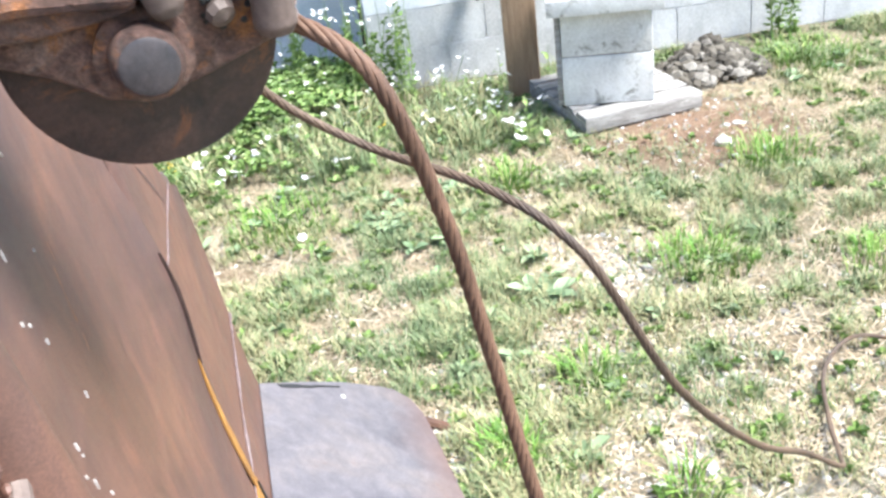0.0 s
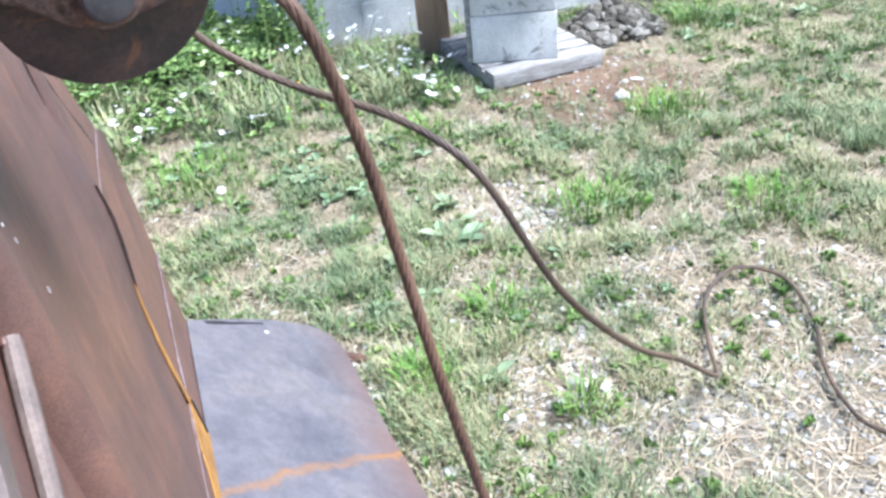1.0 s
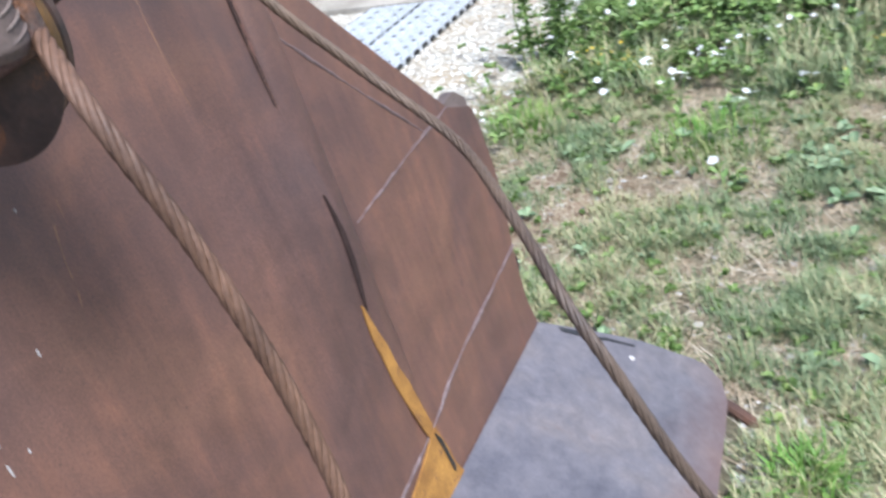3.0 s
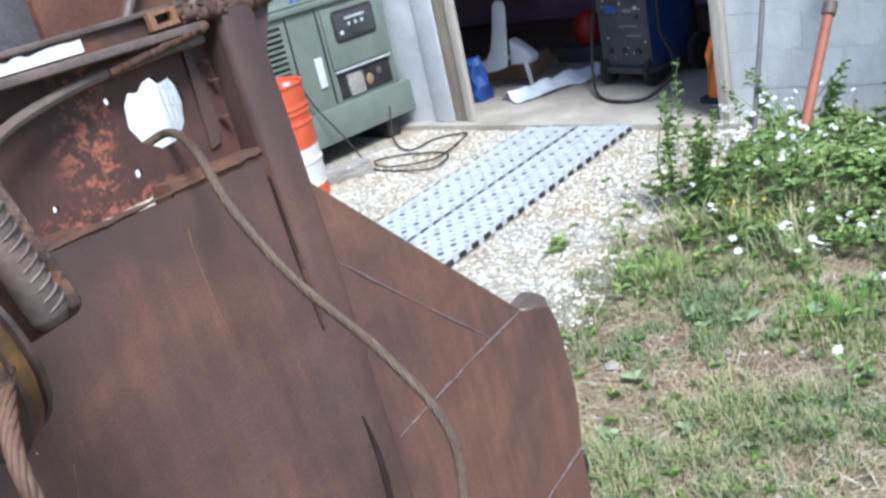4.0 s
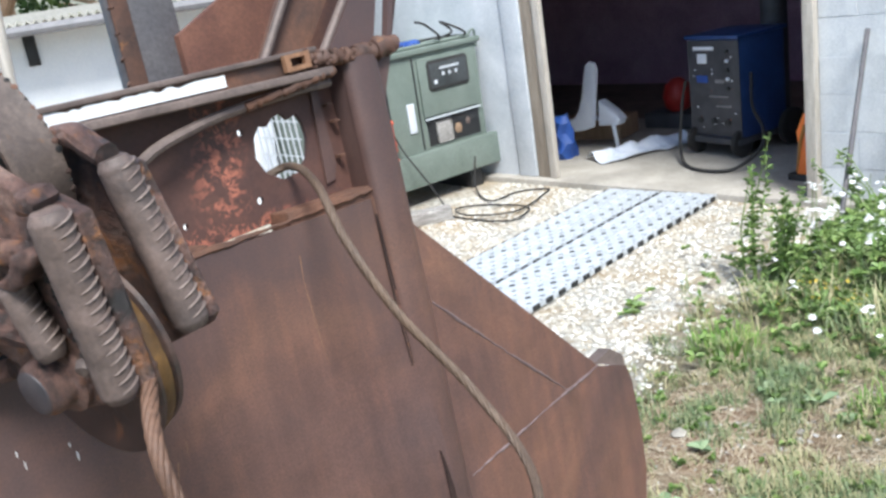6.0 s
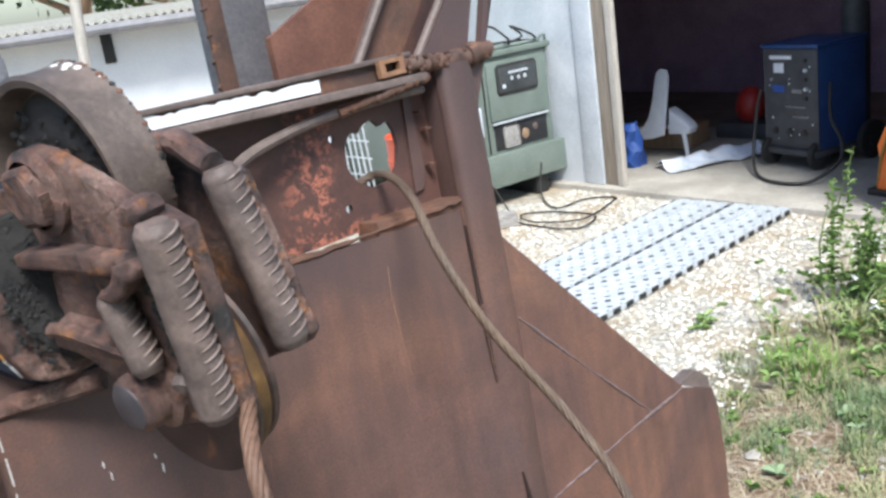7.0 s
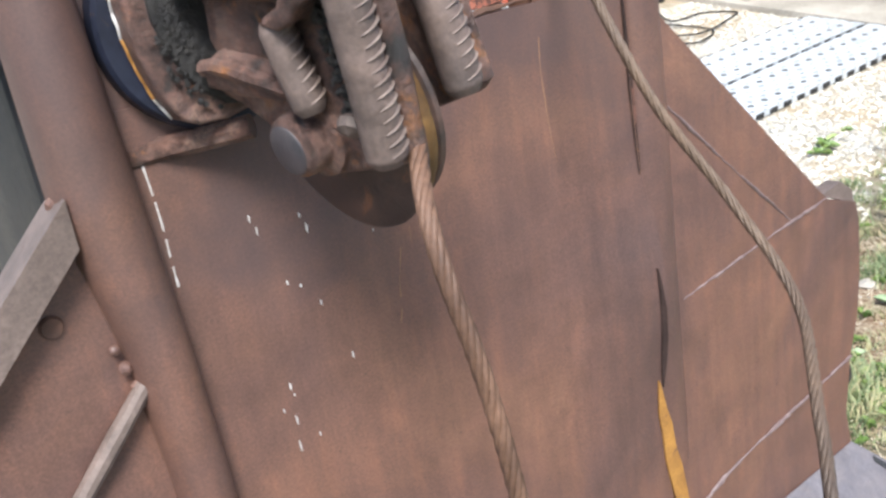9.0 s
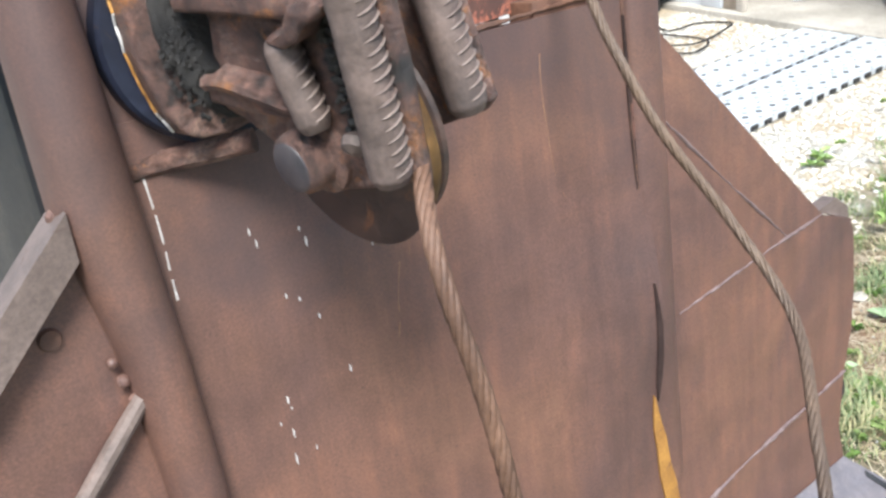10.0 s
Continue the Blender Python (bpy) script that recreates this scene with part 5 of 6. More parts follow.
def generator():
    ob = thing("generator", "army-green enclosed generator on a skid, black control window and louvred side", "generator", m=GEN_POSE)
    L = 1.84
    part("body", Geo().box(-0.95, -0.01, 0.0, L - 0.06, 0.42, 1.24, 0.015), GEN_GREEN, ob)
    part("lid", Geo().box(-0.98, 0.02, -0.03, L - 0.02, 1.24, 1.285, 0.012), GEN_GREEN, ob)
    part("skid_beam", Geo().box(-0.05, 0.03, -0.05, L + 0.05, 0.17, 0.44, 0.01), GEN_GREEN, ob)
    part("skid_beam", Geo().box(-0.95, -0.87, -0.05, L + 0.05, 0.17, 0.44, 0.01), GEN_GREEN, ob)
    for y in (0.2, 1.5):
        part("foot", Geo().box(-0.9, -0.02, y, y + 0.16, 0.0, 0.17, 0.01), DARK, ob)
    part("door", Geo().box(-0.008, 0.012, 1.02, 1.70, 0.72, 1.20, 0.008), GEN_GREEN, ob, "raised control door")
    part("window_seal", Geo().slab([(1.12, 0.945), (1.145, 0.92), (1.595, 0.92), (1.62, 0.945), (1.62, 1.145), (1.595, 1.17), (1.145, 1.17), (1.12, 1.145)], 0.008, 0.024, 0.005, Matrix(((0, 0, 1, 0), (1, 0, 0, 0), (0, 1, 0, 0), (0, 0, 0, 1)))), RUBBER, ob, "black rubber window seal")
    win = part("control_window", Geo().box(0.018, 0.028, 1.145, 1.595, 0.945, 1.145, 0.004), GLASS_DARK, ob)
    part("instrument_strip", Geo().box(0.027, 0.031, 1.26, 1.50, 1.085, 1.105, 0.001), GALV, win)
    for y in (1.30, 1.38, 1.46):
        part("dial", Geo().lathe([(0, .005), (.016, .005), (.018, 0)], 14, along_axis((0.027, y, 1.045), (1, 0, 0))), GALV, win)
    part("sticker", Geo().box(0.027, 0.031, 1.18, 1.215, 0.975, 1.005, 0.001), PLASTIC_WHITE, win)
    part("opening", Geo().box(-0.012, -0.004, 1.05, 1.70, 0.47, 0.69, 0.003), DARK, ob, "dark open recess")
    part("engine_block", Geo().box(-0.01, 0.004, 1.15, 1.34, 0.48, 0.66, 0.02), WOOD_GREY, ob)
    for y, z, q in ((1.42, 0.56, 0.045), (1.55, 0.60, 0.03)):
        part("engine_part", Geo().lathe([(0, .012), (q * .6, .010), (q, .004), (q, 0)], 16, along_axis((-0.006, y, z), (1, 0, 0))), WOOD_BROWN if q > .04 else RUST_GREY, ob)
    part("sill_lip", Geo().box(-0.006, 0.020, 1.03, 1.72, 0.69, 0.705, 0.004), GALV, ob, "pale worn lip under the control door")
    part("label_plate", Geo().box(-0.01, 0.004, 0.84, 0.92, 0.62, 0.86, 0.003), PLASTIC_WHITE, ob, "pale blank label plate")
    for i in range(14):
        part("louvre_slat", Geo().box(-0.02, 0.02, 0.08, 0.55, 0.56 + 0.044 * i, 0.58 + 0.044 * i, 0.003), GALV if i % 2 == 3 else GEN_GREEN, ob)
    part("louvre_back", Geo().box(-0.012, -0.006, 0.06, 0.57, 0.54, 1.18), DARK, ob)
    for y in (0.63, 0.97):
        part("door_edge", Geo().box(-0.012, 0.002, y, y + 0.012, 0.46, 1.22, 0.002), DARK, ob)
    part("lifting_eye", Geo().tube(spline([(-0.02, 1.70, 1.28), (0.0, 1.72, 1.33), (0.0, 1.77, 1.34), (-0.01, 1.79, 1.28), (0.0, 1.78, 1.20)], 0.02), 0.012, 8), GEN_GREEN, ob)
    part("top_rail", Geo().tube([(-0.05, 0.05, 1.30), (-0.05, 1.74, 1.30)], 0.016, 8), GEN_GREEN, ob)
    return ob


generator()
single("cable", Geo().tube(spline([(-4.1, 6.35, 1.49), (-4.05, 6.42, 1.46), (-4.02, 6.56, 1.34), (-4.15, 6.62, 1.31), (-4.05, 6.75, 1.36), (-4.12, 6.68, 1.45), (-4.02, 6.84, 1.36), (-4.05, 6.9, 1.31), (-4.3, 6.85, 1.31), (-4.35, 6.5, 1.31)], 0.03), 0.010, 8), RUBBER, "black jump cables lying on the generator's lid", "cable", m=ON_LID)
blue_rag = Geo()
rr = random.Random(3)
for i in range(9):
    blue_rag.lathe([(0, .035), (.03, .025), (.045, 0), (.03, -.01)], 8, pose(-4.18 + rr.uniform(-.06, .06), 6.15 + 0.035 * i, 1.31, rr.uniform(-30, 30), rr.uniform(-30, 30), 0))
single("rag", blue_rag, PLASTIC_BLUE, "crumpled bright blue cloth on the generator", "cloth", m=ON_LID)

# ---- drum ----
def drum():
    ob = thing("drum", "steel drum painted in orange-red and white bands", "drum", m=pose(-3.92, 5.38, 0))
    r = 0.285
    bands = [(0.0, 0.10, DRUM_RED), (0.10, 0.40, DRUM_WHITE), (0.40, 0.86, DRUM_RED)]
    for z0, z1, mt in bands:
        prof = []
        k = max(3, int((z1 - z0) / 0.01))
        for i in range(k + 1):
            z = z0 + (z1 - z0) * i / k
            hump = sum(0.010 * math.exp(-((z - c) / 0.012) ** 2) for c in (0.29, 0.58, 0.66, 0.70))
            prof.append((r + hump, z))
        if z1 > 0.8:
            prof += [(r + 0.008, 0.862), (r + 0.006, 0.875), (r - 0.01, 0.872), (r - 0.014, 0.85), (0, 0.85)]
        part("band", Geo().lathe(list(reversed(prof)), 40), mt, ob, "white band" if mt is DRUM_WHITE else "orange-red band")
    part("bung", Geo().lathe([(0, .872), (.03, .872), (.035, .85)], 14, pose(0.15, 0.1, 0)), GALV, ob)
    return ob


drum()
# ---- mesh and sheets behind the drum ----
def mesh_panel():
    ob = thing("wire_mesh_panel", "galvanised welded wire mesh panel standing by the generator", "mesh panel", m=pose(-5.13, 5.34, 0, 3, 0, 0))
    for i in range(8):
        part("wire", Geo().tube([(0.08 * i, 0, 0.0), (0.08 * i, 0, 1.1)], 0.008, 6), GALV, ob)
    for i in range(8):
        part("wire", Geo().tube([(-0.02, 0.014, 0.06 + 0.145 * i), (0.58, 0.014, 0.06 + 0.145 * i)], 0.008, 6), GALV, ob)
    return ob


mesh_panel()
sheet = Geo()
prof = [(0.03 * i, 0.006 if (i // 2) % 2 else -0.006) for i in range(29)]
sheet.prism(prof + [(x, y + 0.004) for x, y in reversed(prof)], 0.0, 1.15)
single("roofing_sheet", sheet, PLASTIC_WHITE, "pale blue-white profiled sheet leaning upright", "sheet", m=pose(-5.99, 5.40, 0, -4, 0, 0), smooth=0)

# timber and cable loops by the skid
single("timber", Geo().box(-0.45, 0.15, -0.06, 0.06, 0.0, 0.11, 0.012), WOOD_GREY, "weathered grey timber lying beside the skid", "timber", m=pose(-3.75, 5.87, 0.0, 0, 0, 58))
loops = [(-4.21, 5.98, 0.68), (-4.14, 6.02, 0.50), (-4.00, 6.10, 0.24), (-3.84, 6.10, 0.04), (-3.69, 5.99, 0.02), (-3.29, 5.98, 0.02), (-3.07, 6.08, 0.02), (-3.19, 6.38, 0.02), (-3.59, 6.33, 0.02), (-3.75, 6.13, 0.03), (-3.49, 6.01, 0.035), (-3.19, 6.23, 0.03), (-3.31, 6.73, 0.02), (-3.39, 6.87, 0.02), (-3.59, 6.73, 0.02), (-3.64, 6.43, 0.02), (-3.99, 6.63, 0.05), (-4.07, 6.75, 0.3)]
single("power_cable", Geo().tube(spline(loops, 0.04), 0.0075, 7), RUBBER, "black cable looped loosely on the gravel", "cable")

# ---- perforated planks ----
def plank(width, length, cols):
    """A pressed steel plank with rows of oval holes, turned-down edges and lugs."""
    g = Geo()
    cw, ch, k = width / cols, 0.128, 12
    for r in range(int(length / ch)):
        for c in range(cols):
            cx, cy = (c + .5) * cw, (r + .5) * ch
            o = len(g.v)
            for i in range(k):
                a = 2 * math.pi * i / k
                ca, sa_ = math.cos(a), math.sin(a)
                s = 1 / max(abs(ca), abs(sa_))
                g.v.append((cx + ca * s * cw / 2, cy + sa_ * s * ch / 2, 0.0))
                g.v.append((cx + ca * cw * 0.25, cy + sa_ * ch * 0.17, 0.0))
                g.v.append((cx + ca * cw * 0.22, cy + sa_ * ch * 0.145, -0.010))
            for i in range(k):
                j = (i + 1) % k
                g.f.append((o + 3 * i, o + 3 * j, o + 3 * j + 1, o + 3 * i + 1))
                g.f.append((o + 3 * i + 1, o + 3 * j + 1, o + 3 * j + 2, o + 3 * i + 2))
    seen, keep, new_of = {}, [], []
    for p in g.v:
        key = (round(p[0], 4), round(p[1], 4), round(p[2], 4))
        if key not in seen:
            seen[key] = len(keep)
            keep.append(p)
        new_of.append(seen[key])
    g.v, g.f = keep, [tuple(new_of[i] for i in q) for q in g.f]
    return g


for k, dx in enumerate((0.0, 0.47)):
    pm = pose(-2.785 + dx, 6.94 + 0.03 * k, 0.045, 0, 0, 183.3) @ pose(-0.43, 0, 0)
    ob = thing("steel_plank", "galvanised perforated steel plank laid as a ramp on the gravel", "plank", m=pm, group="planks before the doorway")
    part("deck", plank(0.43, 3.1, 4), GALV, ob, smooth=50)
    for sx in (0.0, 0.425):
        part("edge", Geo().box(sx, sx + 0.005, 0, 3.1, -0.035, 0.004, 0.001), GALV, ob)
    part("rib", Geo().tube([(0.215, 0, 0.002), (0.215, 3.1, 0.002)], 0.007, 6), GALV, ob)
    # Black sheet added below the deck, so the holes look shaded.
    part("hole_shade", Geo().box(0.006, 0.424, 0.002, 3.07, -0.034, -0.026), DARK, ob, "added black sheet for the shade in the holes", smooth=0)
    lug = Geo()
    for i in range(24):
        lug.box(0.43, 0.458, 0.04 + 0.128 * i, 0.10 + 0.128 * i, -0.030, -0.002)
        lug.box(-0.010, 0.0, 0.04 + 0.128 * i, 0.10 + 0.128 * i, -0.030, -0.002)
    tagged(part("toothed_edge", lug, DARK, ob, smooth=0), kind="stuff")

# ---- inside the barn ----
def welder():
    ob = thing("welding_machine", "large blue and grey welding machine on wheels with cables", "welder", m=pose(-2.46, 8.06, 0.05, 0, 0, -13))
    part("cabinet", Geo().box(-0.27, 0.27, 0.0, 0.55, 0.16, 0.98, 0.02), WELD_BLUE, ob)
    front = part("front_panel", Geo().box(-0.275, 0.275, -0.012, 0.0, 0.17, 0.97, 0.006), WELD_GREY, ob, "dark grey panel with knobs and paint spatter")
    part("hood", Geo().box(-0.29, 0.29, -0.03, 0.57, 0.98, 1.01, 0.01), WELD_BLUE, ob)
    rr = random.Random(8)
    part("display", Geo().box(-0.16, -0.06, -0.02, -0.01, 0.78, 0.86, 0.003), PLASTIC_WHITE, front)
    part("label_strip", Geo().box(-0.20, 0.02, -0.02, -0.01, 0.89, 0.92, 0.003), PLASTIC_WHITE, front)
    for i in range(5):
        part("knob", Geo().lathe([(0, .02), (.014, .018), (.016, 0)], 10, along_axis((0.16, -0.012, 0.88 - 0.075 * i), (0, -1, 0))), PLASTIC_WHITE if i % 2 else DARK, front)
    for i in range(3):
        part("socket", Geo().lathe([(0, .02), (.024, .02), (.028, 0)], 12, along_axis((-0.16 + 0.15 * i, -0.012, 0.30), (0, -1, 0))), DARK, front)
    for i in range(22):
        x, z = rr.uniform(-0.24, 0.22), rr.uniform(0.22, 0.95)
        part("spatter", Geo().lathe([(0, .004), (.006, .003), (.008 * rr.uniform(.6, 1.3), 0)], 7, along_axis((x, -0.012, z), (0, -1, 0))), PLASTIC_WHITE if i % 3 else RUST_RED, front)
    for x, z, w, h in ((0.02, 0.62, 0.10, 0.03), (-0.18, 0.62, 0.12, 0.06), (-0.05, 0.50, 0.2, 0.012), (0.02, 0.42, 0.16, 0.012)):
        part("marking", Geo().box(x, x + w, -0.018, -0.010, z, z + h, 0.002), PLASTIC_BLUE if h > .05 else TUBE_GREY, front)
    part("base", Geo().box(-0.28, 0.28, -0.05, 0.62, 0.11, 0.16, 0.01), WELD_GREY, ob)
    for x in (-0.24, 0.24):
        w = part("wheel", Geo().lathe([(.0, .03), (.05, .03), (.055, .022), (.09, .026), (.115, .02), (.12, 0), (.115, -.02), (.09, -.026), (0, -.026)], 20, along_axis((x, 0.02, 0.12), (1, 0, 0))), RUBBER, ob)
    for x in (-0.30, 0.32):
        part("wheel", Geo().lathe([(0, .03), (.05, .03), (.06, .02), (.12, .03), (.155, .022), (.16, 0), (.155, -.022), (.12, -.03), (0, -.03)], 24, along_axis((x, 0.55, 0.16), (1, 0, 0))), RUBBER, ob)
    part("gas_bottle", Geo().lathe([(0, 1.45), (.03, 1.44), (.04, 1.36), (.10, 1.28), (.11, 1.2), (.11, 0.16), (0, 0.16)], 20, pose(0.05, 0.70, 0)), WELD_GREY, ob)
    return ob


welder()
single("welding_hose", Geo().tube(spline([(-2.33, 8.4, 0.75), (-2.28, 8.3, 0.5), (-2.15, 8.2, 0.35), (-2.12, 8.1, 0.2), (-2.25, 7.9, 0.08), (-2.5, 7.85, 0.07), (-2.75, 8.0, 0.08), (-2.9, 8.2, 0.2), (-2.95, 8.35, 0.5), (-2.9, 8.35, 0.7)], 0.04), 0.014, 8), RUBBER, "black welding hose looping from the machine to the floor", "hose", m=pose(0.20, -0.34, 0))


def chair():
    """A moulded white garden chair tipped on its back."""
    ob = thing("garden_chair", "white moulded plastic garden chair tipped over on the floor", "chair", m=pose(-4.25, 8.28, 0.05))
    FACE = pose(0, 0, 0, 90, 0, 0)
    back = [(0, .26), (.10, .235), (.20, .25), (.28, .29), (.35, .38), (.40, .52), (.44, .68), (.47, .80), (.52, .835), (.58, .82), (.60, .76), (.575, .60), (.55, .46), (.53, .34), (.51, .22), (.40, .185), (.27, .17), (.12, .175), (0, .19)]
    part("backrest", Geo().slab(list(reversed(back)), 0.20, 0.23, 0.008, FACE), PLASTIC_WHITE, ob)
    part("seat", Geo().slab([(.53, .22), (.75, .23), (.78, .28), (.74, .33), (.66, .39), (.55, .46)], 0.05, 0.19, 0.02, FACE), PLASTIC_WHITE, ob)
    part("armrest", Geo().tube(spline([(0.02, 0.0, 0.21), (0.25, 0.05, 0.24), (0.48, 0.1, 0.22)], 0.04), 0.022, 8), PLASTIC_WHITE, ob)
    for x in (0.06, 0.70):
        part("leg", Geo().tube([(x, -0.18, 0.24), (x + 0.02, -0.16, 0.0)], 0.02, 8), PLASTIC_WHITE, ob)
    return ob


chair()
single("cardboard_box", Geo().box(-0.35, 0.35, -0.2, 0.2, 0, 0.2, 0.01), WOOD_BROWN, "flat brown cardboard box on the floor", "box", m=pose(-4.10, 8.60, 0.05, 0, 0, 10))
def crumpled(length, wide, seed):
    """Sheeting gathered into a long loose roll on one side and lying flat on the other."""
    g = Geo()
    for j in range(21):
        for i in range(41):
            x, y = length * i / 40, wide * j / 20
            q = Vector((x * 7, y * 9, seed))
            roll = 0.065 * math.exp(-((y - 0.12 - 0.03 * noise.noise(Vector((x * 3, seed, 0)))) / 0.075) ** 2)
            g.v.append((x + 0.03 * noise.noise(q), y + 0.05 * noise.noise(Vector((x * 4, y * 3, seed + 3))), 0.010 + roll * (1 + 0.5 * noise.noise(q)) + 0.03 * abs(noise.noise(q * 0.8)) + 0.02 * abs(noise.noise(q * 2.1))))
    g.f = [(j * 41 + i, j * 41 + i + 1, j * 41 + i + 42, j * 41 + i + 41) for j in range(20) for i in range(40)]
    return g


single("plastic_sheeting", crumpled(0.95, 0.36, 1.7), SHEETING, "crumpled bluish white plastic sheeting rolled up on the concrete", "sheeting", m=pose(-3.62, 7.72, 0.05, 0, 0, 62) @ Matrix.Diagonal((1, -1, 1, 1)), smooth=25)
bag = Geo().lathe([(0, .40), (.05, .40), (.085, .36), (.095, .26), (.11, .16), (.125, .07), (.11, 0.0), (0, 0)], 22)
bag.v = [(x + 0.06 * noise.noise(Vector((x * 11, y * 11, z * 8))), y + 0.06 * noise.noise(Vector((x * 11, y * 11, z * 8 + 5))), z + 0.05 * noise.noise(Vector((x * 9 + 3, y * 9, z * 3))) * (z > 0.1)) for x, y, z in bag.v]
single("plastic_bag", bag, PLASTIC_BLUE, "blue plastic sack slumped against the door board", "bag", m=pose(-3.86, 7.73, 0.05))
single("red_canister", Geo().lathe([(0, .33), (.05, .32), (.12, .26), (.15, .15), (.13, .04), (.09, 0), (0, 0)], 20), RED, "round red metal canister on the floor", "canister", m=pose(-3.5, 9.15, 0.20))
single("crate", Geo().box(-.3, .3, -.2, .2, 0, .15, .01), WELD_GREY, "dark low crate under the canister", "crate", m=pose(-3.48, 9.15, 0.05))
saw = thing("orange_tool", "orange plastic power tool standing by the door board", "tool", m=pose(-1.42, 7.50, 0.05, 0, 0, -10))
part("housing", Geo().prism([(-0.07, 0.0), (0.07, 0.0), (0.075, 0.3), (0.06, 0.52), (0.0, 0.5), (-0.06, 0.36), (-0.03, 0.2)], -0.05, 0.05, pose(0, 0, 0, 90, 0, 0)), ORANGE, saw)
part("base", Geo().box(-0.13, 0.09, -0.07, 0.07, 0.0, 0.05, 0.01), DARK, saw)
part("handle", Geo().tube([(-0.08, -0.02, 0.06), (-0.02, -0.06, 0.3), (0.02, -0.06, 0.42)], 0.012, 8), YELLOW_RUST, saw)

# ---- leaning on the wall ----
prop = thing("steel_prop", "red adjustable steel prop leaning on the white wall", "prop", m=along_axis((-0.45, 6.34, 0.02), (0.07, 0.74, 1.06)))
part("outer_tube", Geo().tube([(0, 0, 0), (0, 0, 0.95)], 0.030, 14), PROP_RED, prop)
part("inner_tube", Geo().tube([(0, 0, 0.95), (0, 0, 1.27)], 0.024, 14), PROP_RED, prop)
part("head_plate", Geo().box(-0.085, 0.085, -0.06, 0.06, 1.265, 1.28, 0.003), DARK, prop, "black square head plate")
part("collar", Geo().lathe([(0.031, .90), (.042, .91), (.042, .98), (.031, .99)], 14), RUST_GREY, prop)
part("pin_lever", Geo().tube([(-0.03, -0.03, 1.08), (0.07, -0.05, 1.06), (0.12, -0.05, 1.05)], 0.008, 6), RUST_ROUGH, prop)
single("iron_rod", Geo().tube([(-0.70, 6.28, 0.0), (-0.83, 7.09, 1.17)], 0.016, 10), COLUMN, "thin grey iron rod leaning on the wall", "rod")

# ---- hive corner ----
pallet = thing("pallet", "grey weathered pallet under the hive", "pallet", m=pose(1.965, 5.035, 0.0, 0, 0, 8))
for i in range(6):
    part("deck_board", Geo().box(0.0, 0.68, 0.0 + 0.138 * i, 0.10 + 0.138 * i, 0.085, 0.105, 0.004), WOOD_GREY, pallet)
part("edge_board", Geo().box(0.0, 0.68, -0.022, -0.002, 0.02, 0.104, 0.004), WOOD_GREY, pallet)
for x in (0.0, 0.29, 0.58):
    part("runner", Geo().box(x, x + 0.1, 0.0, 0.79, 0.0, 0.083, 0.006), WOOD_GREY, pallet)
hive = thing("beehive", "white wooden beehive of two stacked boxes under a flat white lid", "beehive", m=pose(1.918, 5.237, 0.108, 0, 0, -17))
part("bottom_box", Geo().box(0.0, 0.475, 0, 0.43, 0.0, 0.262, 0.008), HIVE_WHITE, hive)
part("top_box", Geo().box(0.003, 0.472, 0.003, 0.427, 0.268, 0.50, 0.008), HIVE_WHITE, hive)
part("joint", Geo().box(0.008, 0.467, 0.008, 0.422, 0.26, 0.27), WOOD_GREY, hive)
part("lid", Geo().box(-0.06, 0.53, -0.08, 0.50, 0.50, 0.585, 0.006), HIVE_WHITE, hive, "overhanging flat lid")
part("side_strip", Geo().box(-0.03, 0.0, 0.02, 0.42, 0.0, 0.5, 0.004), WOOD_GREY, hive)
single("weight_stone", rocks(1, lambda r: (0, 0, 0), lambda r: 0.14, 6), CONCRETE, "flat grey stone lying on the hive lid", "stone", m=pose(2.16, 5.38, 0.695))
single("fence_post", Geo().box(-0.01, 0.185, -0.05, 0.05, -0.05, 1.9, 0.012), WOOD_BROWN, "brown squared wooden post before the block wall", "post", m=pose(1.755, 5.86, 0, 0, 0, -10))
bracket = thing("pipe_bracket", "small dark bracket holding a pale pipe end on the wall", "bracket", m=pose(1.66, 6.28, 0.55, 0, 0, -2))
part("strap", Geo().box(0.0, 0.02, -0.12, 0.04, -0.02, 0.16, 0.004), DARK, bracket)
part("pipe_end", Geo().tube([(0.02, -0.06, 0.02), (0.12, -0.08, 0.03)], 0.04, 12), GALV, bracket)
rubble = rocks(420, lambda r: (lambda a, d: (2.92 + math.cos(a) * d * 0.34, 5.66 + math.sin(a) * d * 0.26, 0.20 * (1 - d)))(r.uniform(0, 6.28), r.random() ** 0.6), lambda r: r.uniform(0.022, 0.062), 12, 0.9)
tagged(single("rubble_heap", rubble, RUBBLE, "heap of broken grey stone and rubble against the wall", "rubble", smooth=0), kind="stuff")

# ---- tractor and pole behind the winch ----
tractor = thing("tractor", "old blue tractor with worn rusty paint and a grey tube frame", "tractor", m=pose(-1.55, 1.25, 0, 0, 0, 8) @ Matrix.Diagonal((1, 1, 1.15, 1)))
part("fender", Geo().box(-0.5, 0.14, -0.6, 0.72, 1.05, 1.60, 0.08), TRACTOR_BLUE, tractor)
part("hood", Geo().box(-1.6, 0.10, -0.5, 0.70, 1.3, 1.78, 0.10), TRACTOR_BLUE, tractor)
part("panel_rim", Geo().tube(spline([(0.145, -0.5, 1.57), (0.145, 0.50, 1.56), (0.145, 0.63, 1.50), (0.145, 0.66, 1.25)], 0.04), 0.018, 8), TRACTOR_BLUE, tractor)
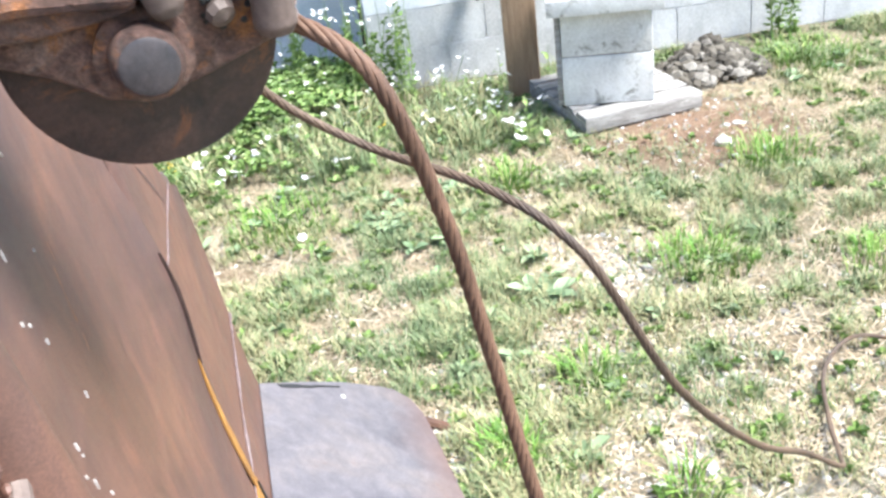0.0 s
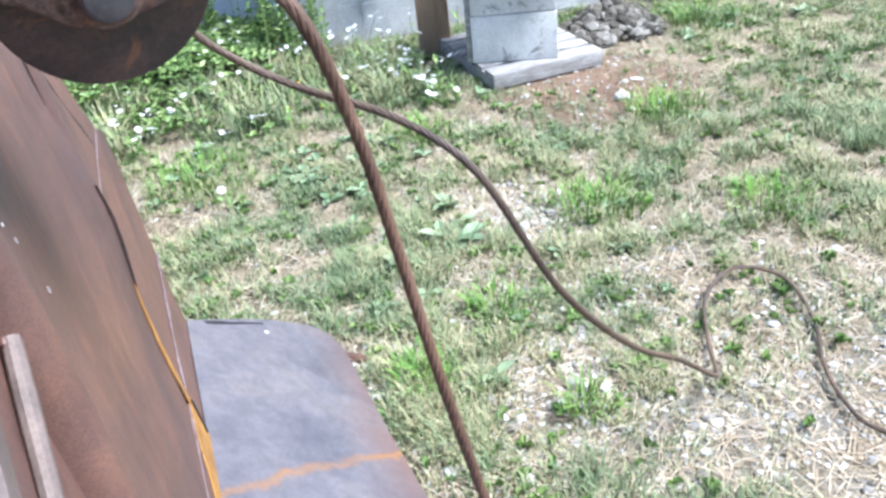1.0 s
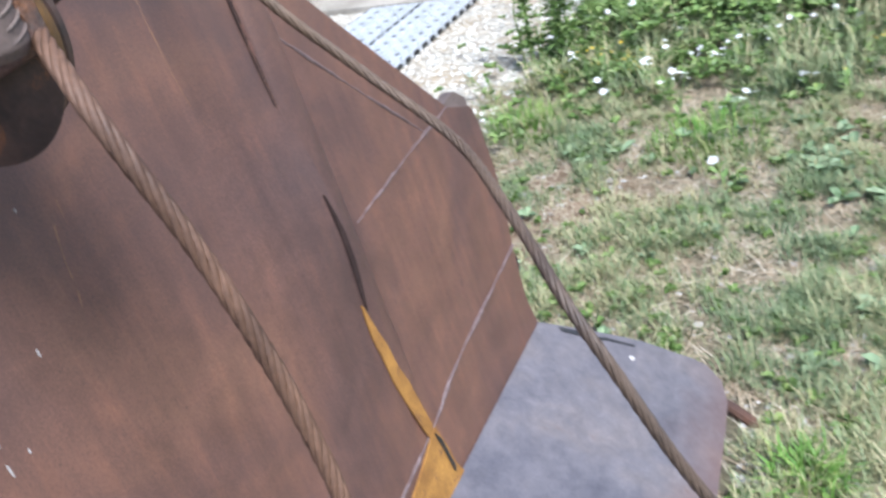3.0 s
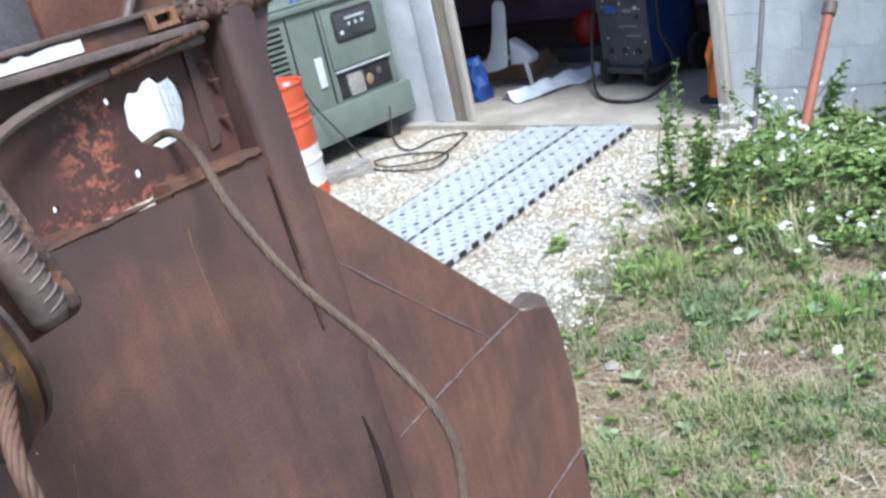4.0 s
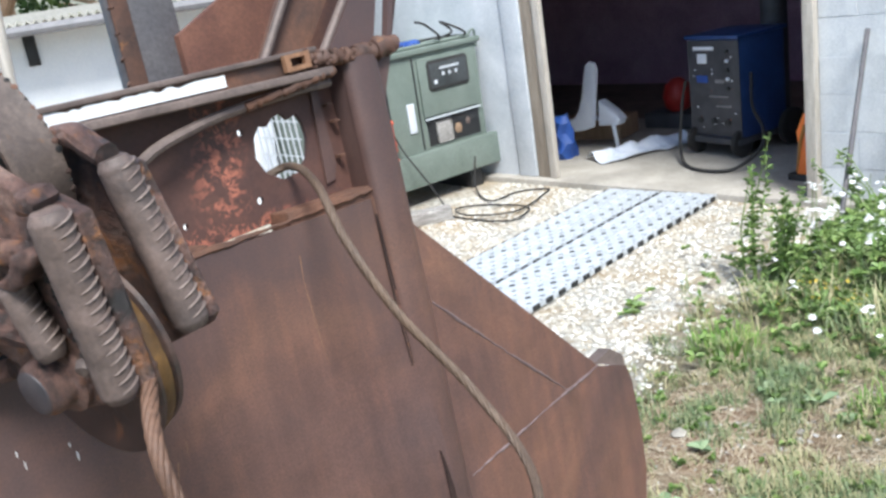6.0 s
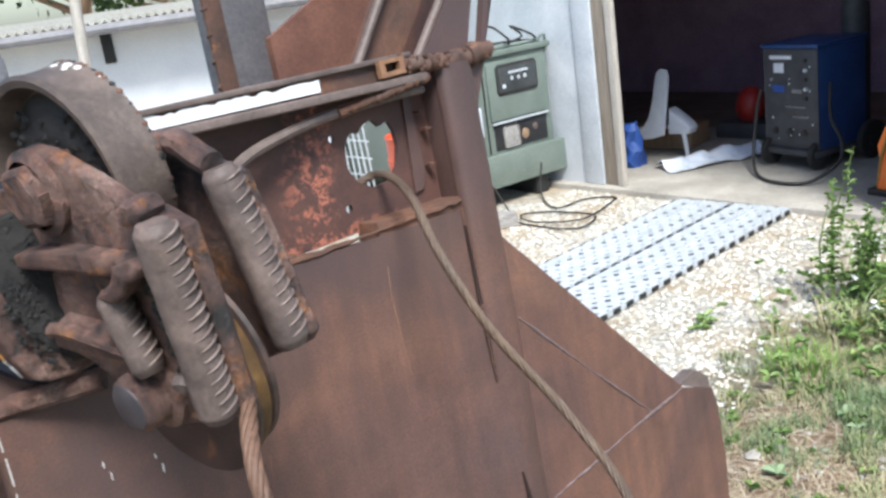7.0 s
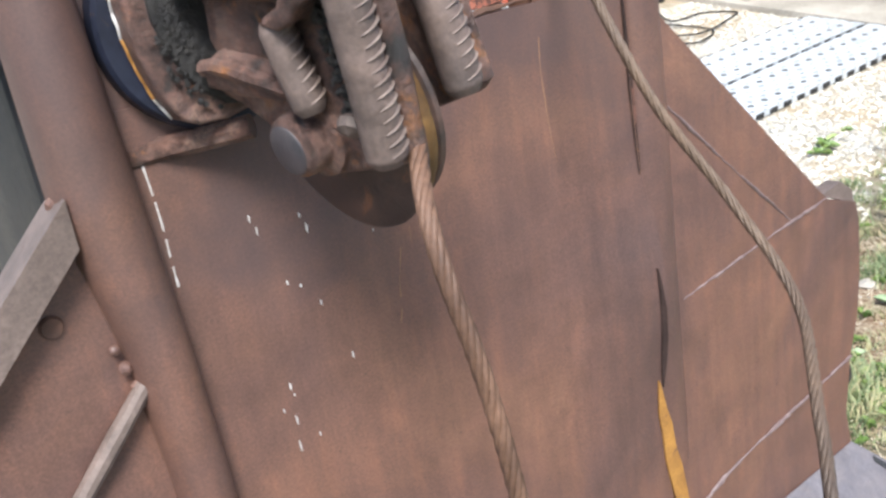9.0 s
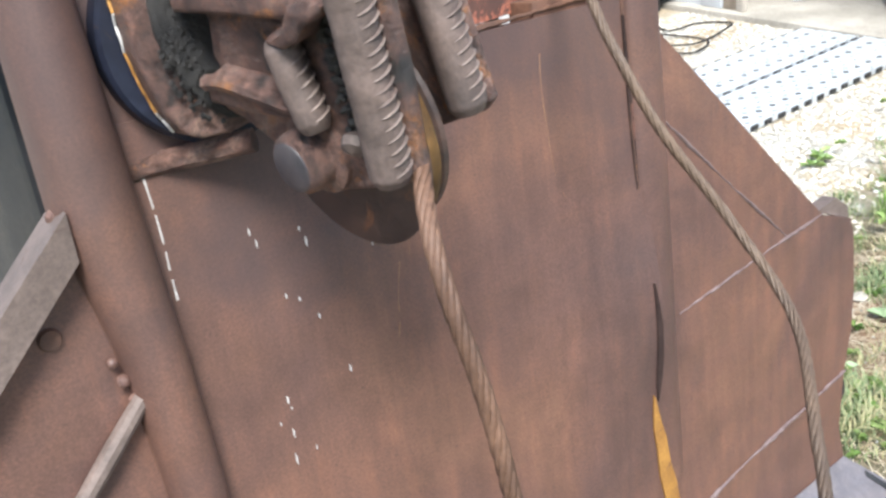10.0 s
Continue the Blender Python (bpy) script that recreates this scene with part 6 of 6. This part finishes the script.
part("tyre", Geo().lathe([(0.34, .17), (.50, .18), (.60, .15), (.64, .06), (.64, -.06), (.60, -.15), (.50, -.18), (.34, -.17)], 36, along_axis((-0.5, 0.15, 0.64), (0.1, 1, 0)), close=True), RUBBER, tractor)
part("rim", Geo().lathe([(0, .03), (.2, .05), (.34, .12), (.34, -.12), (.2, -.05), (0, -.03)], 30, along_axis((-0.5, 0.15, 0.64), (0.1, 1, 0))), TUBE_GREY, tractor)
part("frame_tube", Geo().tube([(0.845, 0.265, 1.87), (0.85, 0.30, 1.796), (0.859, 0.361, 1.664), (0.862, 0.384, 1.2)], 0.036, 14), TUBE_GREY, tractor, m=None)
part("frame_tube", Geo().tube([(0.80, -0.3, 1.795), (0.827, 0.136, 1.787), (0.848, 0.30, 1.778)], 0.026, 12), TUBE_GREY, tractor)
part("clamp", Geo().lathe([(.037, -.03), (.05, -.03), (.05, .03), (.037, .03)], 14, pose(0.852, 0.31, 1.775, 22, 0, 0)), DARK, tractor)
single("pole", Geo().tube([(-4.30, 3.03, 0.0), (-4.24, 3.26, 3.2)], 0.034, 12), WOOD_PALE, "pale wooden pole standing before the shed", "pole")

# ---- trees behind the shed ----
def tree(x, y, h, seed):
    rr = random.Random(seed)
    ob = thing("tree", "broadleaf tree with a dense dark green crown behind the shed", "tree", m=pose(x, y, 0), group="trees behind the shed")
    g = Geo()
    g.tube([(0, 0, 0), (0.1, 0.05, h * 0.3), (0.0, 0.1, h * 0.6), (0.1, 0.0, h * 0.9)], [0.22, 0.17, 0.11, 0.04], 10)
    tips = []
    for i in range(16):
        a, z = rr.uniform(0, 6.28), h * rr.uniform(0.25, 0.75)
        d = h * rr.uniform(0.22, 0.42)
        e = (math.cos(a) * d, math.sin(a) * d, z + h * rr.uniform(0.08, 0.25))
        g.tube([(0.05, 0.05, z), (e[0] * .5, e[1] * .5, (z + e[2]) / 2 + .1), e], [0.07, 0.045, 0.015], 6)
        tips.append(e)
    part("trunk", g, WOOD_BROWN, ob)
    c = Geo()
    for e in tips + [(0, 0, h * .9), (0.2, 0.2, h * .8)]:
        for _ in range(260):
            q = Vector((rr.gauss(0, 1), rr.gauss(0, 1), rr.gauss(0, .8))) * h * 0.085
            p = Vector(e) + q
            m = Matrix.LocRotScale(p, Euler((rr.uniform(0, 6), rr.uniform(0, 6), rr.uniform(0, 6))), None)
            s = rr.uniform(0.07, 0.14)
            c.add([(0, 0, 0), (s * .5, s * .5, .01), (0, s * 1.3, 0), (-s * .5, s * .5, .01)], [(0, 1, 2, 3)], m)
    part("crown", c, TREE_LEAF, ob, smooth=0)


for k, (x, y, h) in enumerate(((-14.5, 3.6, 6.0), (-14.0, 6.6, 6.5), (-15.5, 9.8, 6.2), (-14.8, 0.4, 5.6))):
    tree(x, y, h, 40 + k)

# ---- wall blocks ----


def block_mesh(w, h, seed):
    rr = random.Random(seed)
    g = Geo()
    g.box(0.001, w - 0.001, 0.003, 0.04, 0.001, h - 0.001)
    g.v = [(x + rr.uniform(-.0015, .0015), y + rr.uniform(-.0015, .0015), z + rr.uniform(-.0015, .0015)) for x, y, z in g.v]
    b = bmesh.new()
    vs = [b.verts.new(p) for p in g.v]
    for q in g.f:
        b.faces.new([vs[i] for i in q])
    bmesh.ops.bevel(b, geom=b.edges[:], offset=0.003, segments=2, affect='EDGES')
    b.verts.index_update()
    out = Geo()
    out.v = [tuple(p.co) for p in b.verts]
    out.f = [tuple(w2.index for w2 in q.verts) for q in b.faces]
    b.free()
    return out


BW, BH = 0.50, 0.25
full_white = [block_mesh(BW, BH, s).mesh("block", WALL_WHITE, 30) for s in range(3)]
full_grey = [block_mesh(BW, BH, s).mesh("block", WALL_GREY, 30) for s in range(3)]
cut = {}


def lay(parent, x0, x1, y, z0, rows, grey_rows=0, base=None):
    rr = random.Random(int(x0 * 100) + rows)
    for r in range(rows):
        x = x0 - (0.25 if r % 2 else 0.0)
        while x < x1 - 0.03:
            a, b = max(x, x0), min(x + BW, x1)
            if b - a > 0.05:
                grey = r < grey_rows
                if b - a > BW - 0.01:
                    me = rr.choice(full_grey if grey else full_white)
                else:
                    key = (round(b - a, 2), grey)
                    if key not in cut:
                        cut[key] = block_mesh(b - a, BH, 5).mesh("block", WALL_GREY if grey else WALL_WHITE, 30)
                    me = cut[key]
                ob = new("block", me)
                ob.parent = parent
                ob.matrix_basis = pose(a, y + rr.uniform(-.002, .002), z0 + r * BH)
            x += BW


part("render_coat", Geo().box(-6.4, -3.862, WALL_Y - 0.012, WALL_Y + 0.03, 0.0, 3.1, 0.006), PLASTER, wall_north, "smooth whitewashed plaster")
lay(wall_north, -1.16, 0.98, WALL_Y + 0.022, 0.0, 10)
lay(wall_east, 0.0, 5.5, 0.022, 0.0, 8, 2)

# ---- plants ----


def lawn_density(x, y):
    """How thickly grass stands at a place of the plan."""
    if y > 7.0 or (x < 0.9 and y > 7.0) or (x > 0.95 and y > 6.2 + (x - 0.98) * -0.035 + 0.07):
        return 0.0
    wob = noise.noise(Vector((x * 1.3, y * 1.3, 0.4)))
    d = 0.42 + 0.85 * noise.noise(Vector((x * 2.2, y * 2.2, 5.0))) + 1.0 * noise.noise(Vector((x * 7, y * 7, 9.0)))
    edge = (x + 0.85 + 0.35 * wob) / 0.35
    d *= min(1.0, max(0.02, edge))
    for cx, cy, r, low in ((2.25, 2.30, 0.85, 0.12), (1.60, 3.70, 0.33, 0.15), (2.50, 4.85, 0.70, 0.06), (-0.13, 3.96, 0.32, 0.35), (2.95, 5.65, 0.40, 0.0), (2.28, 5.4, 0.45, 0.0), (1.45, 2.45, 0.35, 0.35), (1.35, 3.05, 0.30, 0.35)):
        q = math.hypot(x - cx, y - cy) + 0.25 * wob
        if q < r:
            d *= low + (1 - low) * max(0.0, q / r) ** 3
    return min(1.0, max(0.0, d))


def under_lip(x, y):
    p = WM.inverted() @ Vector((x, y, 0.0))
    return 0.2 < p.x < 2.60 and -0.45 < p.z < 0.42


def blades(count, area, seed, lo, hi, width, straw=False):
    rr = random.Random(seed)
    g = Geo()
    done = 0
    tries = 0
    while done < count and tries < count * 12:
        tries += 1
        x, y = rr.uniform(area[0], area[1]), rr.uniform(area[2], area[3])
        d = lawn_density(x, y)
        if rr.random() > (d if not straw else 0.25 + 0.6 * abs(noise.noise(Vector((x * 1.7, y * 1.7, 2.0))))) or under_lip(x, y) or (straw and (x < -0.9 or y > 6.1 or (math.hypot(x - 2.45, y - 4.82) < 0.55 and rr.random() < 0.85))):
            continue
        z = gz(x, y)
        done += 1
        for _ in range(rr.randint(4, 8) if not straw else 2):
            a = rr.uniform(0, 6.28)
            ln = rr.uniform(lo, hi) * (0.6 + 0.7 * d)
            out = ln * (rr.uniform(0.25, 0.9) if not straw else 1.0)
            up = ln * rr.uniform(0.45, 0.95) if not straw else rr.uniform(0.004, 0.03)
            bx, by = x + rr.gauss(0, 0.016), y + rr.gauss(0, 0.016)
            w = width * rr.uniform(0.6, 1.3)
            ca, sa2 = math.cos(a), math.sin(a)
            px, py = -sa2 * w, ca * w
            o = len(g.v)
            g.v += [(bx - px, by - py, z), (bx + px, by + py, z),
                    (bx + ca * out * .35 - px * .8, by + sa2 * out * .35 - py * .8, z + up * .65), (bx + ca * out * .35 + px * .8, by + sa2 * out * .35 + py * .8, z + up * .65),
                    (bx + ca * out, by + sa2 * out, z + up * (1.0 if not straw else 0.8))]
            g.f += [(o, o + 1, o + 3, o + 2), (o + 2, o + 3, o + 4)]
    return g


single("grass", blades(30000, (-1.0, 4.8, 2.4, 7.0), 31, 0.025, 0.085, 0.0024), GRASS, "short rough grass, green and drying", "grass", kind="stuff", smooth=0)
single("grass", blades(8500, (0.6, 3.8, 1.2, 4.2), 32, 0.025, 0.095, 0.0020), GRASS, "short rough grass, green and drying", "grass", kind="stuff", smooth=0)
single("grass", blades(1400, (-1.3, 1.6, 5.0, 7.05), 33, 0.10, 0.24, 0.004), GRASS, "taller grass along the wall's foot", "grass", kind="stuff", smooth=0)
single("grass", blades(9000, (-0.9, 6.5, -1.8, 1.6), 35, 0.03, 0.08, 0.0028), GRASS, "short rough grass, green and drying", "grass", kind="stuff", smooth=0)


def tuft(cx, cy, r, count, seed, lo, hi):
    """A clump of longer fresh grass."""
    rr = random.Random(seed)
    g = Geo()
    for _ in range(count):
        a0, d = rr.uniform(0, 6.28), r * rr.random() ** 0.7
        bx, by = cx + math.cos(a0) * d, cy + math.sin(a0) * d
        z = gz(bx, by)
        a = a0 + rr.gauss(0, 0.8)
        ln, w = rr.uniform(lo, hi), rr.uniform(0.0018, 0.0035)
        ca, sa2, out = math.cos(a), math.sin(a), ln * rr.uniform(0.3, 0.8)
        px, py, o = -sa2 * w, ca * w, len(g.v)
        g.v += [(bx - px, by - py, z), (bx + px, by + py, z), (bx + ca * out * .35 - px, by + sa2 * out * .35 - py, z + ln * .6), (bx + ca * out * .35 + px, by + sa2 * out * .35 + py, z + ln * .6), (bx + ca * out, by + sa2 * out, z + ln * .75)]
        g.f += [(o, o + 1, o + 3, o + 2), (o + 2, o + 3, o + 4)]
    return single("grass_tuft", g, TUFT, "clump of longer fresh green grass", "grass", group="tufts in the lawn", kind="stuff", smooth=0)


for k, (cx, cy, r, count) in enumerate(((1.02, 2.68, 0.09, 190), (1.96, 3.55, 0.20, 260), (2.66, 4.35, 0.20, 240), (3.5, 5.6, 0.35, 420), (1.45, 4.6, 0.18, 180), (1.45, 2.42, 0.08, 90), (0.35, 4.55, 0.25, 260), (-0.55, 4.75, 0.22, 240), (2.6, 3.3, 0.18, 160), (1.35, 2.95, 0.14, 120))):
    tuft(cx, cy, r, count, 90 + k, 0.06, 0.14)
single("straw", blades(24000, (-0.6, 4.4, 1.6, 5.9), 34, 0.05, 0.26, 0.0017, True), STRAW, "dry cut straw lying on the lawn", "straw", kind="stuff", smooth=0)


def leafy(count, place, size, seed, mat_, name, label, lift=0.02):
    rr = random.Random(seed)
    g = Geo()
    for _ in range(count):
        x, y = place(rr)
        z = gz(x, y)
        s0 = size(rr)
        for k in range(rr.randint(4, 7)):
            a = rr.uniform(0, 6.28)
            s = s0 * rr.uniform(0.6, 1.1)
            m = Matrix.LocRotScale((x, y, z + lift), Euler((rr.uniform(0.05, 0.5), 0, a)), None)
            g.add([(0, 0, 0), (s * .22, s * .3, .01), (s * .26, s * .65, .012), (0, s, 0), (-s * .26, s * .65, .012), (-s * .22, s * .3, .01), (0, s * .5, -.006)],
                  [(0, 1, 6), (1, 2, 6), (2, 3, 6), (3, 4, 6), (4, 5, 6), (5, 0, 6)], m)
    return single(name, g, mat_, label, "plants", kind="stuff", smooth=0)


def on_lawn(rr):
    while True:
        x, y = rr.uniform(-0.7, 4.4), rr.uniform(2.0, 6.6)
        if rr.random() < lawn_density(x, y) and not under_lip(x, y):
            return x, y


leafy(2300, on_lawn, lambda r: r.uniform(0.018, 0.045), 51, LEAF, "clover", "low clover and small weeds in the lawn")
leafy(130, on_lawn, lambda r: r.uniform(0.04, 0.085), 52, LEAF_PALE, "broad_weeds", "flat broad pale-leaved weeds in the lawn")
leafy(7, lambda r: (1.30 + r.gauss(0, .12), 3.58 + r.gauss(0, .12)), lambda r: r.uniform(0.07, 0.11), 53, LEAF_PALE, "broad_weeds", "patch of broad pale-leaved weeds")
leafy(26, lambda r: (0.88 + r.gauss(0, .3), 4.48 + r.gauss(0, .22)), lambda r: r.uniform(0.04, 0.08), 55, LEAF_PALE, "broad_weeds", "silvery weeds in the lawn")
leafy(6, lambda r: (-1.26 + r.gauss(0, .06), 5.02 + r.gauss(0, .06)), lambda r: r.uniform(0.04, 0.07), 54, LEAF, "broad_weeds", "two bright weeds at the gravel's edge")


def flower_bed(spots, seed, name, label, petal=PETAL, size=1.0):
    rr = random.Random(seed)
    stems, heads, centres = Geo(), Geo(), Geo()
    for cx, cy, sx, sy, count, h0, h1 in spots:
        for _ in range(count):
            x, y = cx + rr.gauss(0, sx), cy + rr.gauss(0, sy)
            if y > 6.95 or (x > 0.95 and y > 6.27 - (x - .98) * .035):
                continue
            h = rr.uniform(h0, h1)
            z = gz(x, y)
            lx, ly = rr.gauss(0, .04), rr.gauss(0, .04)
            stems.tube([(x, y, z), (x + lx * .4, y + ly * .4, z + h * .5), (x + lx, y + ly, z + h)], [.003, .0025, .002], 4)
            for k in range(rr.randint(5, 9)):
                a = rr.uniform(0, 6.28)
                s = rr.uniform(.035, .075)
                m = Matrix.LocRotScale((x + lx * k / 8, y + ly * k / 8, z + h * k / 9), Euler((rr.uniform(0.1, 0.9), 0, a)), None)
                stems.add([(0, 0, 0), (s * .2, s * .5, 0.004), (0, s, 0), (-s * .2, s * .5, 0.004)], [(0, 1, 2, 3)], m)
            for _ in range(rr.randint(1, 4)):
                hx, hy, hz = x + lx + rr.gauss(0, .025), y + ly + rr.gauss(0, .025), z + h + rr.uniform(-.03, .02)
                r = rr.uniform(.008, .018) * size
                tilt = Euler((rr.uniform(-.6, .6), rr.uniform(-.6, .6), rr.uniform(0, 6)))
                m = Matrix.LocRotScale((hx, hy, hz), tilt, None)
                for p in range(7):
                    a = 6.283 * p / 7
                    heads.add([(0, 0, 0), (math.cos(a - .32) * r, math.sin(a - .32) * r, .003), (math.cos(a) * r * 1.2, math.sin(a) * r * 1.2, .001), (math.cos(a + .32) * r, math.sin(a + .32) * r, .003)], [(0, 1, 2, 3)], m)
    ob = thing(name, label, "wildflowers", kind="stuff")
    part("stems", stems, LEAF, ob, smooth=0)
    part("blossoms", heads, petal, ob, "small blossoms", smooth=0)
    return ob


flower_bed([(-0.40, 6.05, .25, .36, 60, .18, .50), (0.20, 6.30, .40, .30, 30, .12, .40), (0.95, 5.65, .35, .25, 18, .10, .30), (1.55, 5.75, .20, .25, 12, .10, .35), (0.1, 5.2, .35, .35, 26, .06, .22), (1.55, 5.3, .16, .22, 22, .06, .22)], 61, "white_flowers", "white-flowering weeds growing thickly at the wall's foot")
flower_bed([(1.1, 6.0, .12, .08, 16, .45, .85), (0.75, 6.35, .15, .12, 10, .4, .7)], 62, "tall_weeds", "tall green weeds against the block wall")
flower_bed([(-0.25, 5.30, .14, .12, 14, .08, .2), (0.9, 5.2, .2, .2, 6, .06, .15)], 63, "yellow_flowers", "small yellow flowers low in the grass", YELLOW, 0.5)
leafy(1000, lambda r: (min(1.2, -0.15 + abs(r.gauss(0, .5)) * r.choice((-.8, 1))), min(6.8, 5.85 + r.gauss(0, .42))), lambda r: r.uniform(0.03, 0.06), 56, LEAF, "weeds", "lush green weeds under the white flowers", 0.07)
leafy(900, lambda r: (r.uniform(-0.7, 0.85), min(6.85, 6.25 + r.gauss(0, .28))), lambda r: r.uniform(0.04, 0.075), 58, LEAF, "weeds", "lush green weeds under the white flowers", 0.17)
leafy(16, lambda r: (1.85 + r.gauss(0, .28), 2.80 + r.gauss(0, .2)), lambda r: r.uniform(0.02, 0.05), 57, LEAF, "clover", "small green weeds by the gravel")


def weed(x, y, h, seed, lean=(0, 0)):
    rr = random.Random(seed)
    ob = thing("tall_weed", "upright leafy green weed growing at the gravel's edge", "weed", m=pose(x, y, 0), group="weeds at the yard's edge")
    lf = Geo()
    for b in range(3):
        ox, oy = rr.gauss(0, .04), rr.gauss(0, .04)
        hh = h * rr.uniform(.75, 1.0) if b else h
        top = (ox + lean[0] + rr.gauss(0, .05), oy + lean[1] + rr.gauss(0, .05), hh)
        part("stem", Geo().tube([(ox, oy, 0), (ox * 1.2, oy * 1.2, hh * .5), top], [.007, .005, .002], 6), LEAF, ob)
        for k in range(64):
            s = rr.uniform(0.12, 1)
            p = Vector((ox, oy, 0)).lerp(Vector(top), s)
            ln = rr.uniform(.035, .075) * (1.15 - .55 * s)
            m = Matrix.LocRotScale(p, Euler((rr.uniform(-.2, .9), 0, rr.uniform(0, 6.28))), None)
            lf.add([(0, 0, 0), (ln * .2, ln * .35, .006), (ln * .16, ln * .7, .004), (0, ln, -.01), (-ln * .16, ln * .7, .004), (-ln * .2, ln * .35, .006)], [(0, 1, 2, 3), (0, 3, 4, 5)], m)
    tagged(part("leaves", lf, LEAF, ob, smooth=0), kind="stuff")


weed(-0.84, 5.56, 0.86, 71, (-.03, 0))
weed(-0.66, 5.50, 0.60, 72, (.02, 0))
weed(-0.72, 5.66, 0.45, 73)
weed(-0.60, 6.55, 0.55, 74, (-.2, 0))
weed(-0.45, 6.75, 0.50, 75, (.12, 0))
weed(3.62, 6.05, 0.45, 76)
weed(1.10, 6.08, 0.62, 77, (.05, 0))
weed(0.98, 6.02, 0.50, 78, (-.06, 0))
weed(0.84, 6.20, 0.55, 79)
weed(0.50, 6.60, 0.50, 80, (.05, 0))
weed(0.10, 6.55, 0.45, 81)

# ---- loose stones ----


def yard(rr):
    while True:
        x, y = rr.uniform(-4.0, -0.5), rr.uniform(3.4, 7.0)
        if rr.random() < min(1.0, max(0.0, (-0.55 - x - 0.3 * noise.noise(Vector((x * 1.3, y * 1.3, .4)))) / .25)) and not (-2.80 < x < -1.85 and y < 6.95):
            return x, y, gz(x, y)


def patches(rr):
    while True:
        cx, cy, s = rr.choice(((2.25, 2.30, .45), (2.25, 2.30, .45), (2.25, 2.30, .45), (1.60, 3.70, .22), (1.62, 3.64, .25), (1.25, 2.55, .30), (1.3, 3.2, .30), (1.45, 2.45, .25), (0.95, 2.75, .12), (1.5, 3.0, .25), (2.50, 4.85, .5), (2.0, 3.4, 1.0), (0.1, 4.2, .45)))
        x, y = rr.gauss(cx, s), rr.gauss(cy, s)
        if not under_lip(x, y) and y < 6.0:
            return x, y, gz(x, y)


single("gravel", rocks(10500, yard, lambda r: r.uniform(.005, .020), 81), STONE, "pale crushed limestone gravel", "gravel", kind="stuff", smooth=0)
single("gravel", rocks(6500, patches, lambda r: r.uniform(.005, .014) * (2.2 if r.random() < .06 else 1.0), 82), STONE_DULL, "scattered pale stones in the lawn", "gravel", kind="stuff", smooth=0)
single("stone", rocks(1, lambda r: (0, 0, 0), lambda r: 0.06, 9), STONE, "white stone lying on the bare earth", "stone", m=pose(2.535, 4.605, 0.01), smooth=0)
single("stone", rocks(1, lambda r: (0, 0, 0), lambda r: 0.045, 10), CONCRETE, "broken grey lump of concrete lying in the grass", "stone", m=pose(-0.37, 3.99, 0.0), smooth=0)
single("stick", Geo().tube([(0.68, 2.98, 0.02), (0.79, 2.92, 0.035), (0.90, 2.855, 0.02)], [.020, .018, .015], 9), RUST_ROUGH, "short dark piece of stick by the lip", "stick")
